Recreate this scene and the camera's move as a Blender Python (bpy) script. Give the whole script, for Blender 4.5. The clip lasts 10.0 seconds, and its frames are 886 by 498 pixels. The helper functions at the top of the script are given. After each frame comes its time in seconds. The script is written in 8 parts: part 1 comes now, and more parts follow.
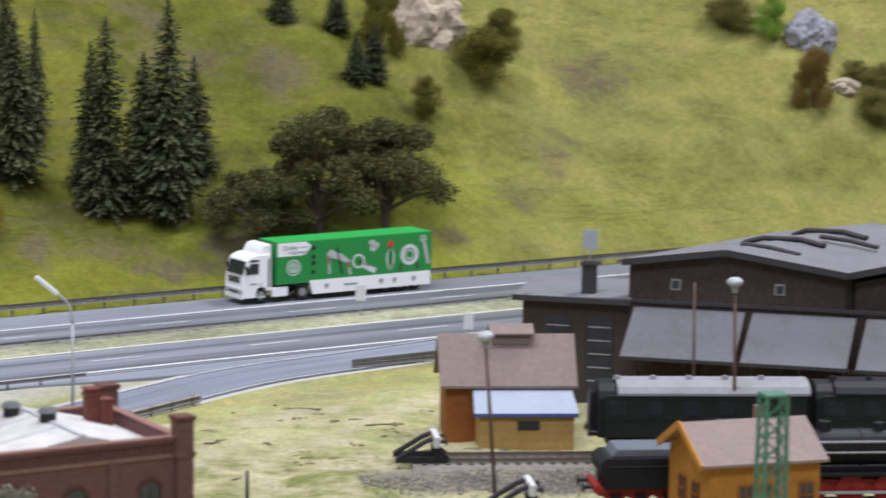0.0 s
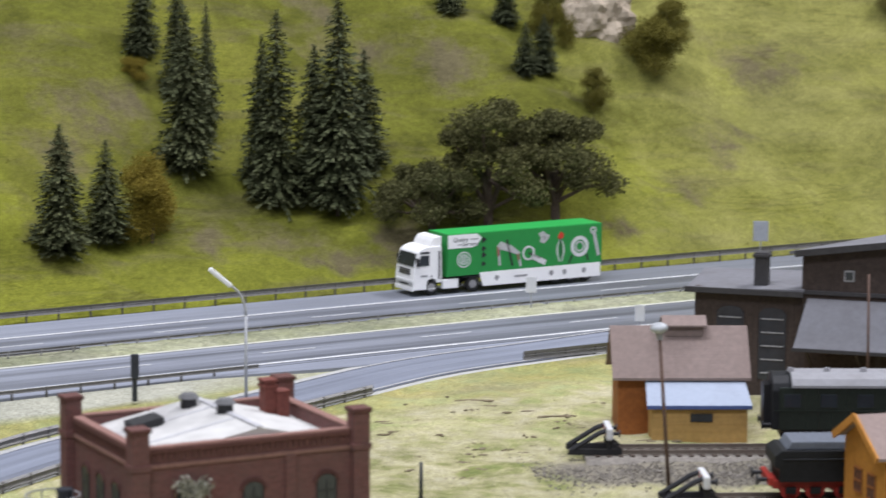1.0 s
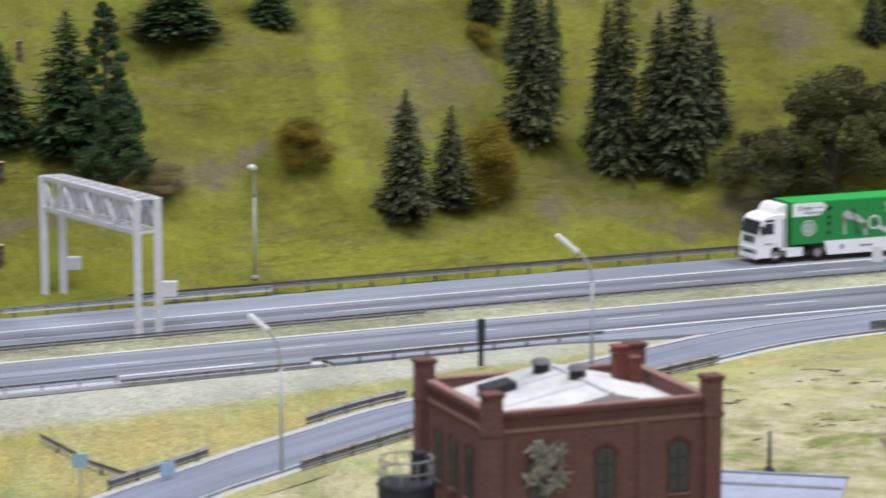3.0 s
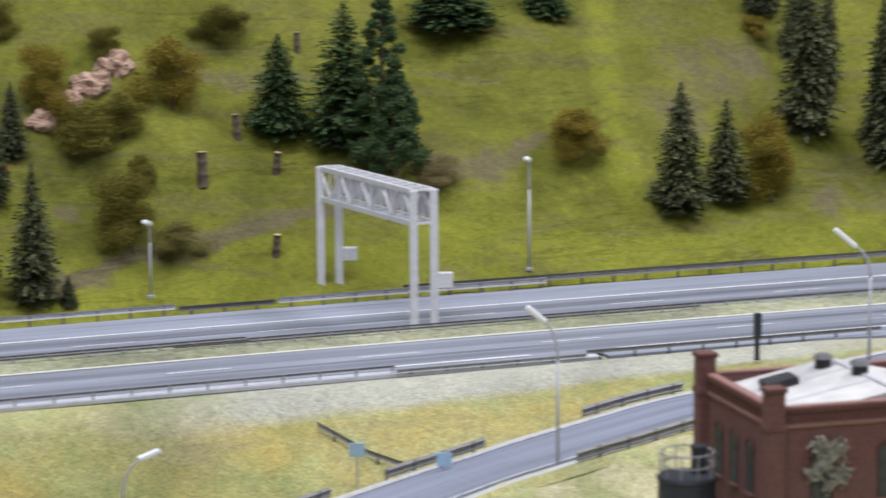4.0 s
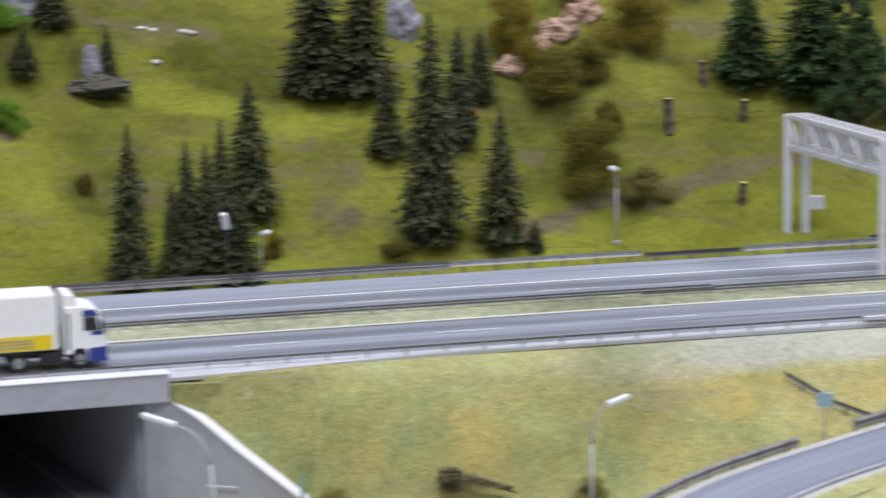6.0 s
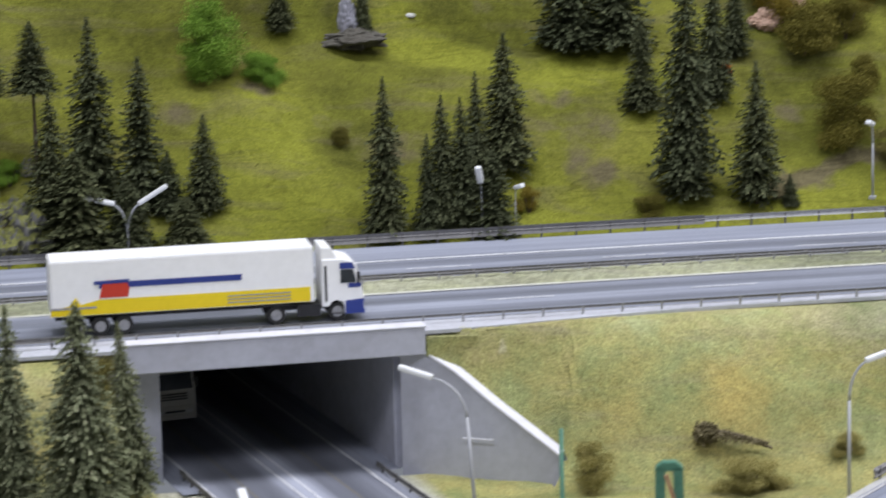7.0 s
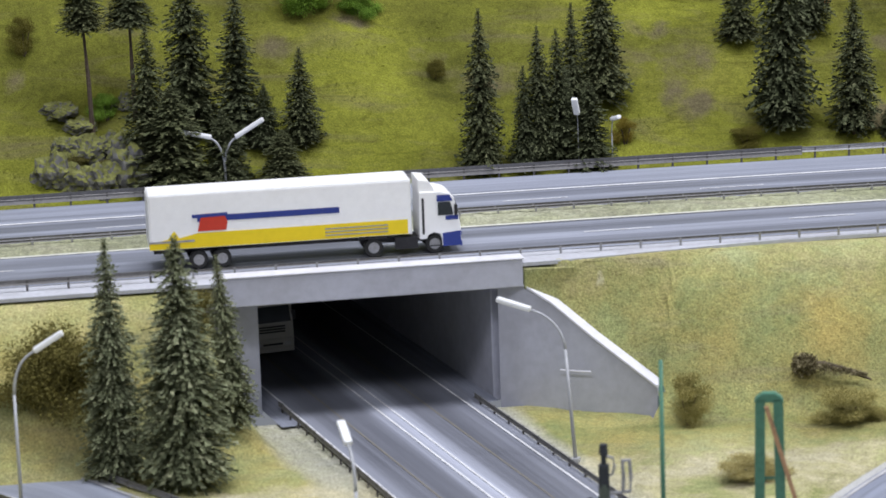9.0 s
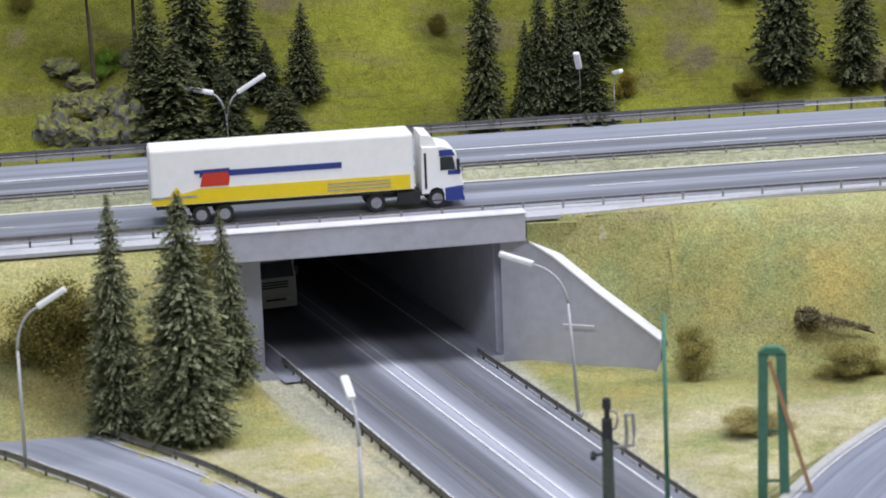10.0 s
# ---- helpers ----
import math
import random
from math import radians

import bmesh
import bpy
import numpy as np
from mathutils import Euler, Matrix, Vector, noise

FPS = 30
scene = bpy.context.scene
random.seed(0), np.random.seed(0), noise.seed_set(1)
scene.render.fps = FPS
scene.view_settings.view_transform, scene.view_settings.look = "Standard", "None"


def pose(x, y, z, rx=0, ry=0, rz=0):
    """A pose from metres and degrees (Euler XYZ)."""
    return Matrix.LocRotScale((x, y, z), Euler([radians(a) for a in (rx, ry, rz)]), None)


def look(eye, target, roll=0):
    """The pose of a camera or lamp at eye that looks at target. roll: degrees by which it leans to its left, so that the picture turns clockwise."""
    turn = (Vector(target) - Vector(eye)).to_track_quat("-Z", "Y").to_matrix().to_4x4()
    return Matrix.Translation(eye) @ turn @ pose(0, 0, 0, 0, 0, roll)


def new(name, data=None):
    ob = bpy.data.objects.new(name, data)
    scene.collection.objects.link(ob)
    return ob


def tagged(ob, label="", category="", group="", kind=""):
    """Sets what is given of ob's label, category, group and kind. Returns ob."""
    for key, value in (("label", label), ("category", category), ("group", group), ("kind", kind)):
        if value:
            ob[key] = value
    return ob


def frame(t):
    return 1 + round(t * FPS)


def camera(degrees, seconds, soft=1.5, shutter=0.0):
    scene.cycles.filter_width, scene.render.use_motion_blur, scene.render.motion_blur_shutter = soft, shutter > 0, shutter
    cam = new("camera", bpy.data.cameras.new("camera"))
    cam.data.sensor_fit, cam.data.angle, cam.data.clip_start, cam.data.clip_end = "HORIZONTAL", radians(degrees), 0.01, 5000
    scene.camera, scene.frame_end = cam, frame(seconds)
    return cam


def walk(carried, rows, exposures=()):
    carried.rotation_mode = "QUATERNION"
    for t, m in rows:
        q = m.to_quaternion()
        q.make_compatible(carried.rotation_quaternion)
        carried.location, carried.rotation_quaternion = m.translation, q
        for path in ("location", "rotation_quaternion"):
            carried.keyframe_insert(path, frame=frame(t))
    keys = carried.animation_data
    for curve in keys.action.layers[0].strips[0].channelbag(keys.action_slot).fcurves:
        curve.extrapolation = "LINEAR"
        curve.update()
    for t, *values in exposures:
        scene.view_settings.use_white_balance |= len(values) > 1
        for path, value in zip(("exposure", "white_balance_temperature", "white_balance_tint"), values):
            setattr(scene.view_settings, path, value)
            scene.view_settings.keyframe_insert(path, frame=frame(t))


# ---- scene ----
# ---- the camera: turned by hand on the spot, beside a model railway layout at a scale of 1:87 ----
cam = camera(16.22, 10.0, soft=1.6, shutter=0.6)
cam.data.dof.use_dof, cam.data.dof.focus_distance, cam.data.dof.aperture_fstop = True, 2.15, 25.0
ARM, EYE = 0.1215, 0.405
# seconds, turn to the left, tilt up, roll
TURNS = [
    (0.0, -15.838, -8.613, 0.876),
    (0.5, -14.243, -8.716, 0.659),
    (1.0, -12.820, -8.798, 0.370),
    (1.5, -11.855, -9.059, 0.321),
    (2.0, -10.480, -9.167, 0.317),
    (2.2, -9.742, -9.120, 0.395),
    (3.3, -5.238, -9.553, 0.036),
    (3.5, -4.098, -9.592, 0.212),
    (4.0, -1.864, -9.559, -0.349),
    (4.5, 0.000, -9.849, -0.629),
    (5.0, 1.937, -10.167, -0.621),
    (5.5, 3.879, -10.349, -0.733),
    (6.0, 6.385, -10.450, -0.866),
    (6.2, 7.709, -10.423, -0.888),
    (7.3, 11.511, -11.558, -1.634),
    (7.5, 11.860, -11.731, -1.727),
    (8.0, 12.438, -12.123, -2.063),
    (8.5, 12.600, -12.338, -2.106),
    (9.0, 12.653, -12.404, -2.009),
    (9.5, 12.721, -12.812, -2.151),
    (10.0, 12.728, -13.234, -2.225),
]


def stand(yaw, pitch, roll):
    a = radians(yaw)
    eye = Vector((-math.sin(a) * ARM, math.cos(a) * ARM, EYE))
    b = radians(pitch)
    ahead = Vector((-math.sin(a) * math.cos(b), math.cos(a) * math.cos(b), math.sin(b)))
    return look(eye, eye + ahead, roll)


walk(cam, [(t, stand(*turn)) for t, *turn in TURNS])

# ---- light: the hall's ceiling lamp over the layout, and unseen fill lamps ----
world = bpy.data.worlds.new("hall_air")
scene.world = world
world.use_nodes = True
world.node_tree.nodes["Background"].inputs["Color"].default_value = (0.82, 0.88, 1.0, 1)
world.node_tree.nodes["Background"].inputs["Strength"].default_value = 0.25


def area_lamp(name, at, target, size_x, size_y, watts, colour):
    data = bpy.data.lights.new(name, "AREA")
    data.shape, data.size, data.size_y, data.energy, data.color = "RECTANGLE", size_x, size_y, watts, colour
    ob = new(name, data)
    ob.matrix_world = look(at, target)
    return ob


area_lamp("ceiling_light_main", (-0.1, 1.62, 2.6), (-0.12, 1.95, 0), 1.8, 0.45, 71, (0.925, 0.94, 1.04))
# unseen fill lamp, added to brighten the right-hand hillside
area_lamp("hill_fill_light", (1.95, 2.55, 2.1), (1.2, 2.75, 0.35), 1.0, 0.5, 51, (0.965, 0.955, 1.03))
# unseen fill lamp, added to brighten the faces turned to the viewer
area_lamp("front_fill_light", (-0.2, -0.6, 2.6), (0.0, 2.0, 0), 2.2, 0.6, 48, (0.915, 0.93, 1.04))
scene.view_settings.exposure = 0.0

MM = 0.001


# ---- helpers of this scene ----
def part(name, bm, material, parent=None, label="", smooth_faces=False, at=None):
    """Links a bmesh in millimetres as one mesh object."""
    bmesh.ops.transform(bm, matrix=Matrix.Scale(MM, 4), verts=bm.verts)
    me = bpy.data.meshes.new(name)
    bm.to_mesh(me)
    bm.free()
    mats = material if isinstance(material, (list, tuple)) else [material]
    for m in mats:
        me.materials.append(m)
    if smooth_faces:
        me.polygons.foreach_set("use_smooth", [True] * len(me.polygons))
    ob = new(name, me)
    if parent is not None:
        ob.parent = parent
    if at is not None:
        ob.matrix_basis = at
    if label:
        ob["label"] = label
    return ob


def share(name, me, parent, m, label=""):
    """One more object on a mesh that stands already."""
    ob = new(name, me)
    ob.parent = parent
    ob.matrix_basis = m
    if label:
        ob["label"] = label
    return ob


def thing(name, m, label, category, group="", kind=""):
    ob = new(name)
    ob.empty_display_size = 0.01
    ob.matrix_basis = m
    return tagged(ob, label, category, group, kind)


def box(bm, x0, x1, y0, y1, z0, z1, bevel=0.0, m=None, mat=0):
    vs = bmesh.ops.create_cube(bm, size=1.0)["verts"]
    bmesh.ops.scale(bm, vec=(x1 - x0, y1 - y0, z1 - z0), verts=vs)
    bmesh.ops.translate(bm, vec=((x0 + x1) / 2, (y0 + y1) / 2, (z0 + z1) / 2), verts=vs)
    faces = list({f for v in vs for f in v.link_faces})
    for f in faces:
        f.material_index = mat
    if m is not None:
        bmesh.ops.transform(bm, matrix=m, verts=vs)
    if bevel > 0:
        edges = list({e for v in vs for e in v.link_edges})
        bmesh.ops.bevel(bm, geom=edges, offset=bevel, segments=2, profile=0.6, affect="EDGES", clamp_overlap=True, material=-1)
    return bm


def rod(bm, a, b, r0, r1=None, n=10, cap=True, mat=0):
    """A round bar from a to b."""
    a, b = Vector(a), Vector(b)
    d = b - a
    m = Matrix.Translation((a + b) / 2) @ d.to_track_quat("Z", "Y").to_matrix().to_4x4()
    vs = bmesh.ops.create_cone(bm, cap_ends=cap, segments=n, radius1=r0, radius2=r0 if r1 is None else r1, depth=d.length, matrix=m)["verts"]
    for f in {f for v in vs for f in v.link_faces}:
        f.material_index = mat
    return bm


def bar(bm, a, b, w, h, mat=0):
    """A square bar from a to b."""
    a, b = Vector(a), Vector(b)
    d = b - a
    m = Matrix.Translation((a + b) / 2) @ d.to_track_quat("X", "Z").to_matrix().to_4x4()
    box(bm, -d.length / 2, d.length / 2, -w / 2, w / 2, -h / 2, h / 2, 0, m, mat)
    return bm


def prism(bm, outline, y0, y1, bevel=0.0, mat=0):
    """An outline in x and z, drawn out along y."""
    a = [bm.verts.new((x, y0, z)) for x, z in outline]
    b = [bm.verts.new((x, y1, z)) for x, z in outline]
    n = len(outline)
    faces = [bm.faces.new(a), bm.faces.new(b[::-1])]
    faces += [bm.faces.new((a[i], b[i], b[(i + 1) % n], a[(i + 1) % n])) for i in range(n)]
    bmesh.ops.recalc_face_normals(bm, faces=faces)
    for f in faces:
        f.material_index = mat
    if bevel > 0:
        bmesh.ops.bevel(bm, geom=list({e for f in faces for e in f.edges}), offset=bevel, segments=2, profile=0.6, affect="EDGES", clamp_overlap=True, material=-1)
    return bm


def tube(bm, pts, r, n=8, taper=1.0, mat=0):
    """A bent tube through points."""
    rings = []
    pts = [Vector(p) for p in pts]
    for i, p in enumerate(pts):
        d = (pts[min(i + 1, len(pts) - 1)] - pts[max(i - 1, 0)]).normalized()
        q = d.to_track_quat("Z", "Y")
        rr = r * (1 + (taper - 1) * i / (len(pts) - 1))
        rings.append([bm.verts.new(p + q @ Vector((rr * math.cos(2 * math.pi * k / n), rr * math.sin(2 * math.pi * k / n), 0))) for k in range(n)])
    for a, b in zip(rings, rings[1:]):
        for k in range(n):
            bm.faces.new((a[k], a[(k + 1) % n], b[(k + 1) % n], b[k])).material_index = mat
    bm.faces.new(rings[0][::-1])
    bm.faces.new(rings[-1])
    return bm


def B():
    return bmesh.new()


# ---- materials ----
def node_material(name, rough=0.6, metal=0.0, spec=0.4):
    m = bpy.data.materials.new(name)
    m.use_nodes = True
    nt = m.node_tree
    p = nt.nodes["Principled BSDF"]
    p.inputs["Roughness"].default_value = rough
    p.inputs["Metallic"].default_value = metal
    p.inputs["Specular IOR Level"].default_value = spec
    return m, nt, p


def coords(nt, kind="Object", scale=(1, 1, 1), rot=(0, 0, 0)):
    tc = nt.nodes.new("ShaderNodeTexCoord")
    mp = nt.nodes.new("ShaderNodeMapping")
    mp.inputs["Scale"].default_value = scale
    mp.inputs["Rotation"].default_value = rot
    nt.links.new(tc.outputs[kind], mp.inputs["Vector"])
    return mp.outputs["Vector"]


def noise_fac(nt, vec, scale, detail=4.0, rough=0.55, distort=0.0):
    n = nt.nodes.new("ShaderNodeTexNoise")
    n.inputs["Scale"].default_value = scale
    n.inputs["Detail"].default_value = detail
    n.inputs["Roughness"].default_value = rough
    n.inputs["Distortion"].default_value = distort
    nt.links.new(vec, n.inputs["Vector"])
    return n.outputs["Fac"]


def ramp(nt, fac, stops):
    r = nt.nodes.new("ShaderNodeValToRGB")
    while len(r.color_ramp.elements) < len(stops):
        r.color_ramp.elements.new(0.5)
    for e, (pos, col) in zip(r.color_ramp.elements, stops):
        e.position, e.color = pos, (*col, 1) if len(col) == 3 else col
    nt.links.new(fac, r.inputs["Fac"])
    return r.outputs["Color"]


def mix(nt, fac, a, b, blend="MIX"):
    n = nt.nodes.new("ShaderNodeMix")
    n.data_type, n.blend_type = "RGBA", blend
    for sock, v in ((n.inputs["Factor"], fac), (n.inputs[6], a), (n.inputs[7], b)):
        if isinstance(v, (int, float)):
            sock.default_value = v
        elif isinstance(v, tuple):
            sock.default_value = (*v, 1)
        else:
            nt.links.new(v, sock)
    return n.outputs[2]


def bump(nt, p, height, strength=0.3, distance=0.0005):
    b = nt.nodes.new("ShaderNodeBump")
    b.inputs["Strength"].default_value = strength
    b.inputs["Distance"].default_value = distance
    nt.links.new(height, b.inputs["Height"])
    nt.links.new(b.outputs["Normal"], p.inputs["Normal"])


def worn(name, colour, rough=0.6, metal=0.0, spread=0.25, scale=60.0, relief=0.2, dirt=(0.5, 0.45, 0.4), dirt_amount=0.25, spec=0.35, kind="Object", vary=0.0):
    """Paint, plastic or plaster with grain, stains and fine relief."""
    m, nt, p = node_material(name, rough, metal, spec)
    v = coords(nt, kind)
    fine = noise_fac(nt, v, scale * 6, 5, 0.65)
    big = noise_fac(nt, v, scale, 4, 0.6, 0.4)
    lo = tuple(c * (1 - spread) for c in colour)
    hi = tuple(min(0.95, c * (1 + spread)) for c in colour)
    base = ramp(nt, fine, [(0.3, lo), (0.7, hi)])
    stain = ramp(nt, big, [(0.45, (0, 0, 0)), (0.75, (1, 1, 1))])
    k = nt.nodes.new("ShaderNodeMath")
    k.operation = "MULTIPLY"
    k.inputs[1].default_value = dirt_amount
    nt.links.new(stain, k.inputs[0])
    col = mix(nt, k.outputs[0], base, tuple(c * d for c, d in zip(colour, dirt)))
    if vary > 0:
        info = nt.nodes.new("ShaderNodeObjectInfo")
        r = ramp(nt, info.outputs["Random"], [(0.0, (1 - vary,) * 3), (1.0, (1 + vary * 0.6,) * 3)])
        col = mix(nt, 1.0, col, r, "MULTIPLY")
    nt.links.new(col, p.inputs["Base Color"])
    bump(nt, p, fine, relief, 0.0003)
    return m


def leafy(name, dark, light, tip=None):
    """Foliage whose clumps differ."""
    m, nt, p = node_material(name, 0.75, 0, 0.2)
    g = nt.nodes.new("ShaderNodeNewGeometry")
    info = nt.nodes.new("ShaderNodeObjectInfo")
    col = ramp(nt, g.outputs["Random Per Island"], [(0.0, dark), (0.75, light), (1.0, tip or light)])
    r = ramp(nt, info.outputs["Random"], [(0, (0.8, 0.82, 0.85)), (1, (1.15, 1.1, 1.0))])
    col = mix(nt, 1.0, col, r, "MULTIPLY")
    f = noise_fac(nt, coords(nt), 900, 3)
    col = mix(nt, 0.35, col, ramp(nt, f, [(0.3, dark), (0.7, light)]))
    nt.links.new(col, p.inputs["Base Color"])
    return m


def turf(name, stops, patch, bright, sand, soil=None, tufts=0.8, wide_mix=0.75, grain=0.85, cracks=0.0):
    """Model turf: flock fibres, tufts, worn patches. The mesh attribute says where it is bare (red), richly grown or
    brightened (green) or sandy (blue).
    """
    m, nt, p = node_material(name, 0.95, 0, 0.1)
    v = coords(nt, "Object")
    big = noise_fac(nt, v, 4.2, 5, 0.6, 0.8)
    streak = noise_fac(nt, coords(nt, "Object", (7, 26, 60), (0, 0, 0.35)), 1.0, 5, 0.65, 0.5)
    mid = noise_fac(nt, v, 30, 5, 0.65)
    fine = noise_fac(nt, v, 720, 4, 0.7)
    tuft = noise_fac(nt, v, 170, 5, 0.72)
    base = ramp(nt, big, stops)
    base = mix(nt, ramp(nt, mid, [(0.35, (0, 0, 0)), (0.75, (0.7, 0.7, 0.7))]), base, bright)
    att = nt.nodes.new("ShaderNodeAttribute")
    att.attribute_name = "wear"
    sep = nt.nodes.new("ShaderNodeSeparateColor")
    nt.links.new(att.outputs["Color"], sep.inputs[0])

    def mask(sock, amount, lo, hi):
        k = nt.nodes.new("ShaderNodeMath")
        k.operation = "MULTIPLY_ADD"
        nt.links.new(mid, k.inputs[0])
        k.inputs[1].default_value = amount
        nt.links.new(sock, k.inputs[2])
        return ramp(nt, k.outputs[0], [(lo, (0, 0, 0)), (hi, (1, 1, 1))])

    base = mix(nt, mask(sep.outputs[1], 0.5, 0.45, 1.0), base, bright)
    base = mix(nt, ramp(nt, streak, [(0.50, (0, 0, 0)), (0.70, (0.65, 0.65, 0.65))]), base, soil or patch)
    base = mix(nt, mask(sep.outputs[2], 0.6, 0.5, 1.1), base, sand)
    base = mix(nt, mask(sep.outputs[0], 1.1, 0.75, 1.25), base, patch)
    inv = nt.nodes.new("ShaderNodeMath")
    inv.operation = "SUBTRACT"
    inv.inputs[0].default_value = 1.0
    nt.links.new(att.outputs["Alpha"], inv.inputs[1])
    base = mix(nt, mask(inv.outputs[0], 0.7, 0.6, 1.05), base, (0.205, 0.185, 0.16))
    wide = noise_fac(nt, v, 11, 3, 0.5, 0.6)
    base = mix(nt, wide_mix, base, ramp(nt, wide, [(0.34, (0.66, 0.68, 0.66)), (0.62, (1.2, 1.2, 1.15))]), "MULTIPLY")
    shade = ramp(nt, tuft, [(0.28, (0.52, 0.52, 0.50)), (0.72, (1.38, 1.38, 1.32))])
    base = mix(nt, tufts, base, shade, "MULTIPLY")
    grains = ramp(nt, fine, [(0.28, (0.42, 0.42, 0.38)), (0.72, (1.6, 1.6, 1.5))])
    base = mix(nt, grain, base, grains, "MULTIPLY")
    if cracks > 0:
        folds = noise_fac(nt, coords(nt, "Object", (5, 5, 60)), 1.0, 4, 0.6, 0.3)
        line = ramp(nt, folds, [(0.478, (1, 1, 1)), (0.497, (0.48, 0.46, 0.42)), (0.503, (0.5, 0.48, 0.44)), (0.516, (1.06, 1.06, 1.04))])
        where = ramp(nt, noise_fac(nt, v, 8, 3, 0.5), [(0.46, (0, 0, 0)), (0.60, (cracks,) * 3)])
        base = mix(nt, where, base, line, "MULTIPLY")
    nt.links.new(base, p.inputs["Base Color"])
    h = nt.nodes.new("ShaderNodeMath")
    h.operation = "ADD"
    nt.links.new(fine, h.inputs[0])
    nt.links.new(tuft, h.inputs[1])
    bump(nt, p, h.outputs[0], 0.7, 0.0014)
    return m


def road_surface(name, colour, streak=0.35, across=None, tint_run=None):
    """Painted asphalt with worn lengthwise tracks; UV runs along and across in metres. across: shares of the width and
    how pale the wear is there. tint_run: from where to where along the road its colour turns darker, and the tint.
    """
    m, nt, p = node_material(name, 0.55, 0, 0.4)
    tracks = noise_fac(nt, coords(nt, "UV", (1.6, 95, 1)), 1.0, 3, 0.6)
    lines = noise_fac(nt, coords(nt, "UV", (2.4, 420, 1)), 1.0, 3, 0.6)
    fine = noise_fac(nt, coords(nt, "Object"), 1400, 3, 0.7)
    blot = noise_fac(nt, coords(nt, "UV", (9, 30, 1)), 1.0, 4, 0.6)
    lo = tuple(c * (1 - streak) for c in colour)
    hi = tuple(c * (1 + streak) for c in colour)
    col = ramp(nt, tracks, [(0.32, lo), (0.5, colour), (0.68, hi)])
    col = mix(nt, 0.5, col, ramp(nt, lines, [(0.40, lo), (0.60, hi)]))
    col = mix(nt, 0.22, col, ramp(nt, blot, [(0.3, lo), (0.7, hi)]))
    col = mix(nt, 0.25, col, ramp(nt, fine, [(0.3, lo), (0.7, hi)]))
    if across:
        sep = nt.nodes.new("ShaderNodeSeparateXYZ")
        nt.links.new(coords(nt, "UV", (1, 1 / across[0], 1)), sep.inputs[0])
        wear = ramp(nt, sep.outputs["Y"], [(u, (k, k, k)) for u, k in across[1:]])
        col = mix(nt, 1.0, col, wear, "MULTIPLY")
    if tint_run:
        along = nt.nodes.new("ShaderNodeSeparateXYZ")
        nt.links.new(coords(nt, "UV"), along.inputs[0])
        span = nt.nodes.new("ShaderNodeMapRange")
        nt.links.new(along.outputs["X"], span.inputs["Value"])
        span.inputs["From Min"].default_value, span.inputs["From Max"].default_value = tint_run[0], tint_run[1]
        col = mix(nt, 1.0, col, ramp(nt, span.outputs[0], [(0.0, (1, 1, 1)), (1.0, tint_run[2])]), "MULTIPLY")
    nt.links.new(col, p.inputs["Base Color"])
    nt.links.new(ramp(nt, lines, [(0.3, (0.42,) * 3), (0.7, (0.68,) * 3)]), p.inputs["Roughness"])
    bump(nt, p, fine, 0.15, 0.0002)
    return m


def glassy(name, colour=(0.02, 0.025, 0.03), rough=0.12):
    m, nt, p = node_material(name, rough, 0, 0.6)
    f = noise_fac(nt, coords(nt), 90, 3)
    nt.links.new(ramp(nt, f, [(0.3, colour), (0.7, tuple(c * 1.6 for c in colour))]), p.inputs["Base Color"])
    return m


M_TURF = turf("hill_turf", [(0.30, (0.050, 0.052, 0.010)), (0.5, (0.104, 0.107, 0.0205)), (0.70, (0.165, 0.162, 0.035))], (0.128, 0.110, 0.062), (0.185, 0.195, 0.029), (0.245, 0.235, 0.082), None, 0.52, 0.42, 0.66, 0.45)
M_FIELD = turf("field_turf", [(0.32, (0.150, 0.180, 0.066)), (0.5, (0.290, 0.312, 0.146)), (0.68, (0.41, 0.42, 0.25))], (0.45, 0.415, 0.30), (0.44, 0.335, 0.12), (0.39, 0.385, 0.345), (0.27, 0.245, 0.155), 0.4, 0.45)
M_MEDIAN = turf("median_turf", [(0.3, (0.22, 0.228, 0.172)), (0.5, (0.32, 0.325, 0.258)), (0.7, (0.40, 0.40, 0.335))], (0.30, 0.285, 0.24), (0.31, 0.325, 0.19), (0.5, 0.5, 0.45))
# the road colour turns darker along this stretch
EAST_TINT = (1.70, 2.15, (0.60, 0.60, 0.57))
M_ASPHALT = road_surface("highway_asphalt", (0.205, 0.218, 0.258), 0.75, (0.081, (0.0, 1.2), (0.13, 1.08), (0.22, 0.72), (0.36, 0.95), (0.5, 1.25), (0.58, 1.15), (0.70, 0.70), (0.82, 0.95), (1.0, 1.3)), EAST_TINT)
M_FAR_ASPHALT = road_surface("far_asphalt", (0.205, 0.218, 0.258), 0.75, (0.060, (0.0, 1.25), (0.2, 0.76), (0.36, 0.95), (0.5, 1.3), (0.62, 0.88), (0.78, 0.66), (1.0, 1.25)), EAST_TINT)
M_SIDE_ASPHALT = road_surface("side_road_asphalt", (0.27, 0.29, 0.345), 0.35)
M_SLIP_ASPHALT = road_surface("slip_road_asphalt", (0.20, 0.218, 0.27), 0.5)
M_DARK_ASPHALT = road_surface("underpass_asphalt", (0.19, 0.20, 0.235), 0.4, (0.112, (0.0, 1.5), (0.07, 1.0), (0.25, 0.62), (0.38, 0.85), (0.46, 1.9), (0.54, 1.9), (0.62, 0.85), (0.76, 0.6), (0.92, 1.0), (1.0, 1.5)))
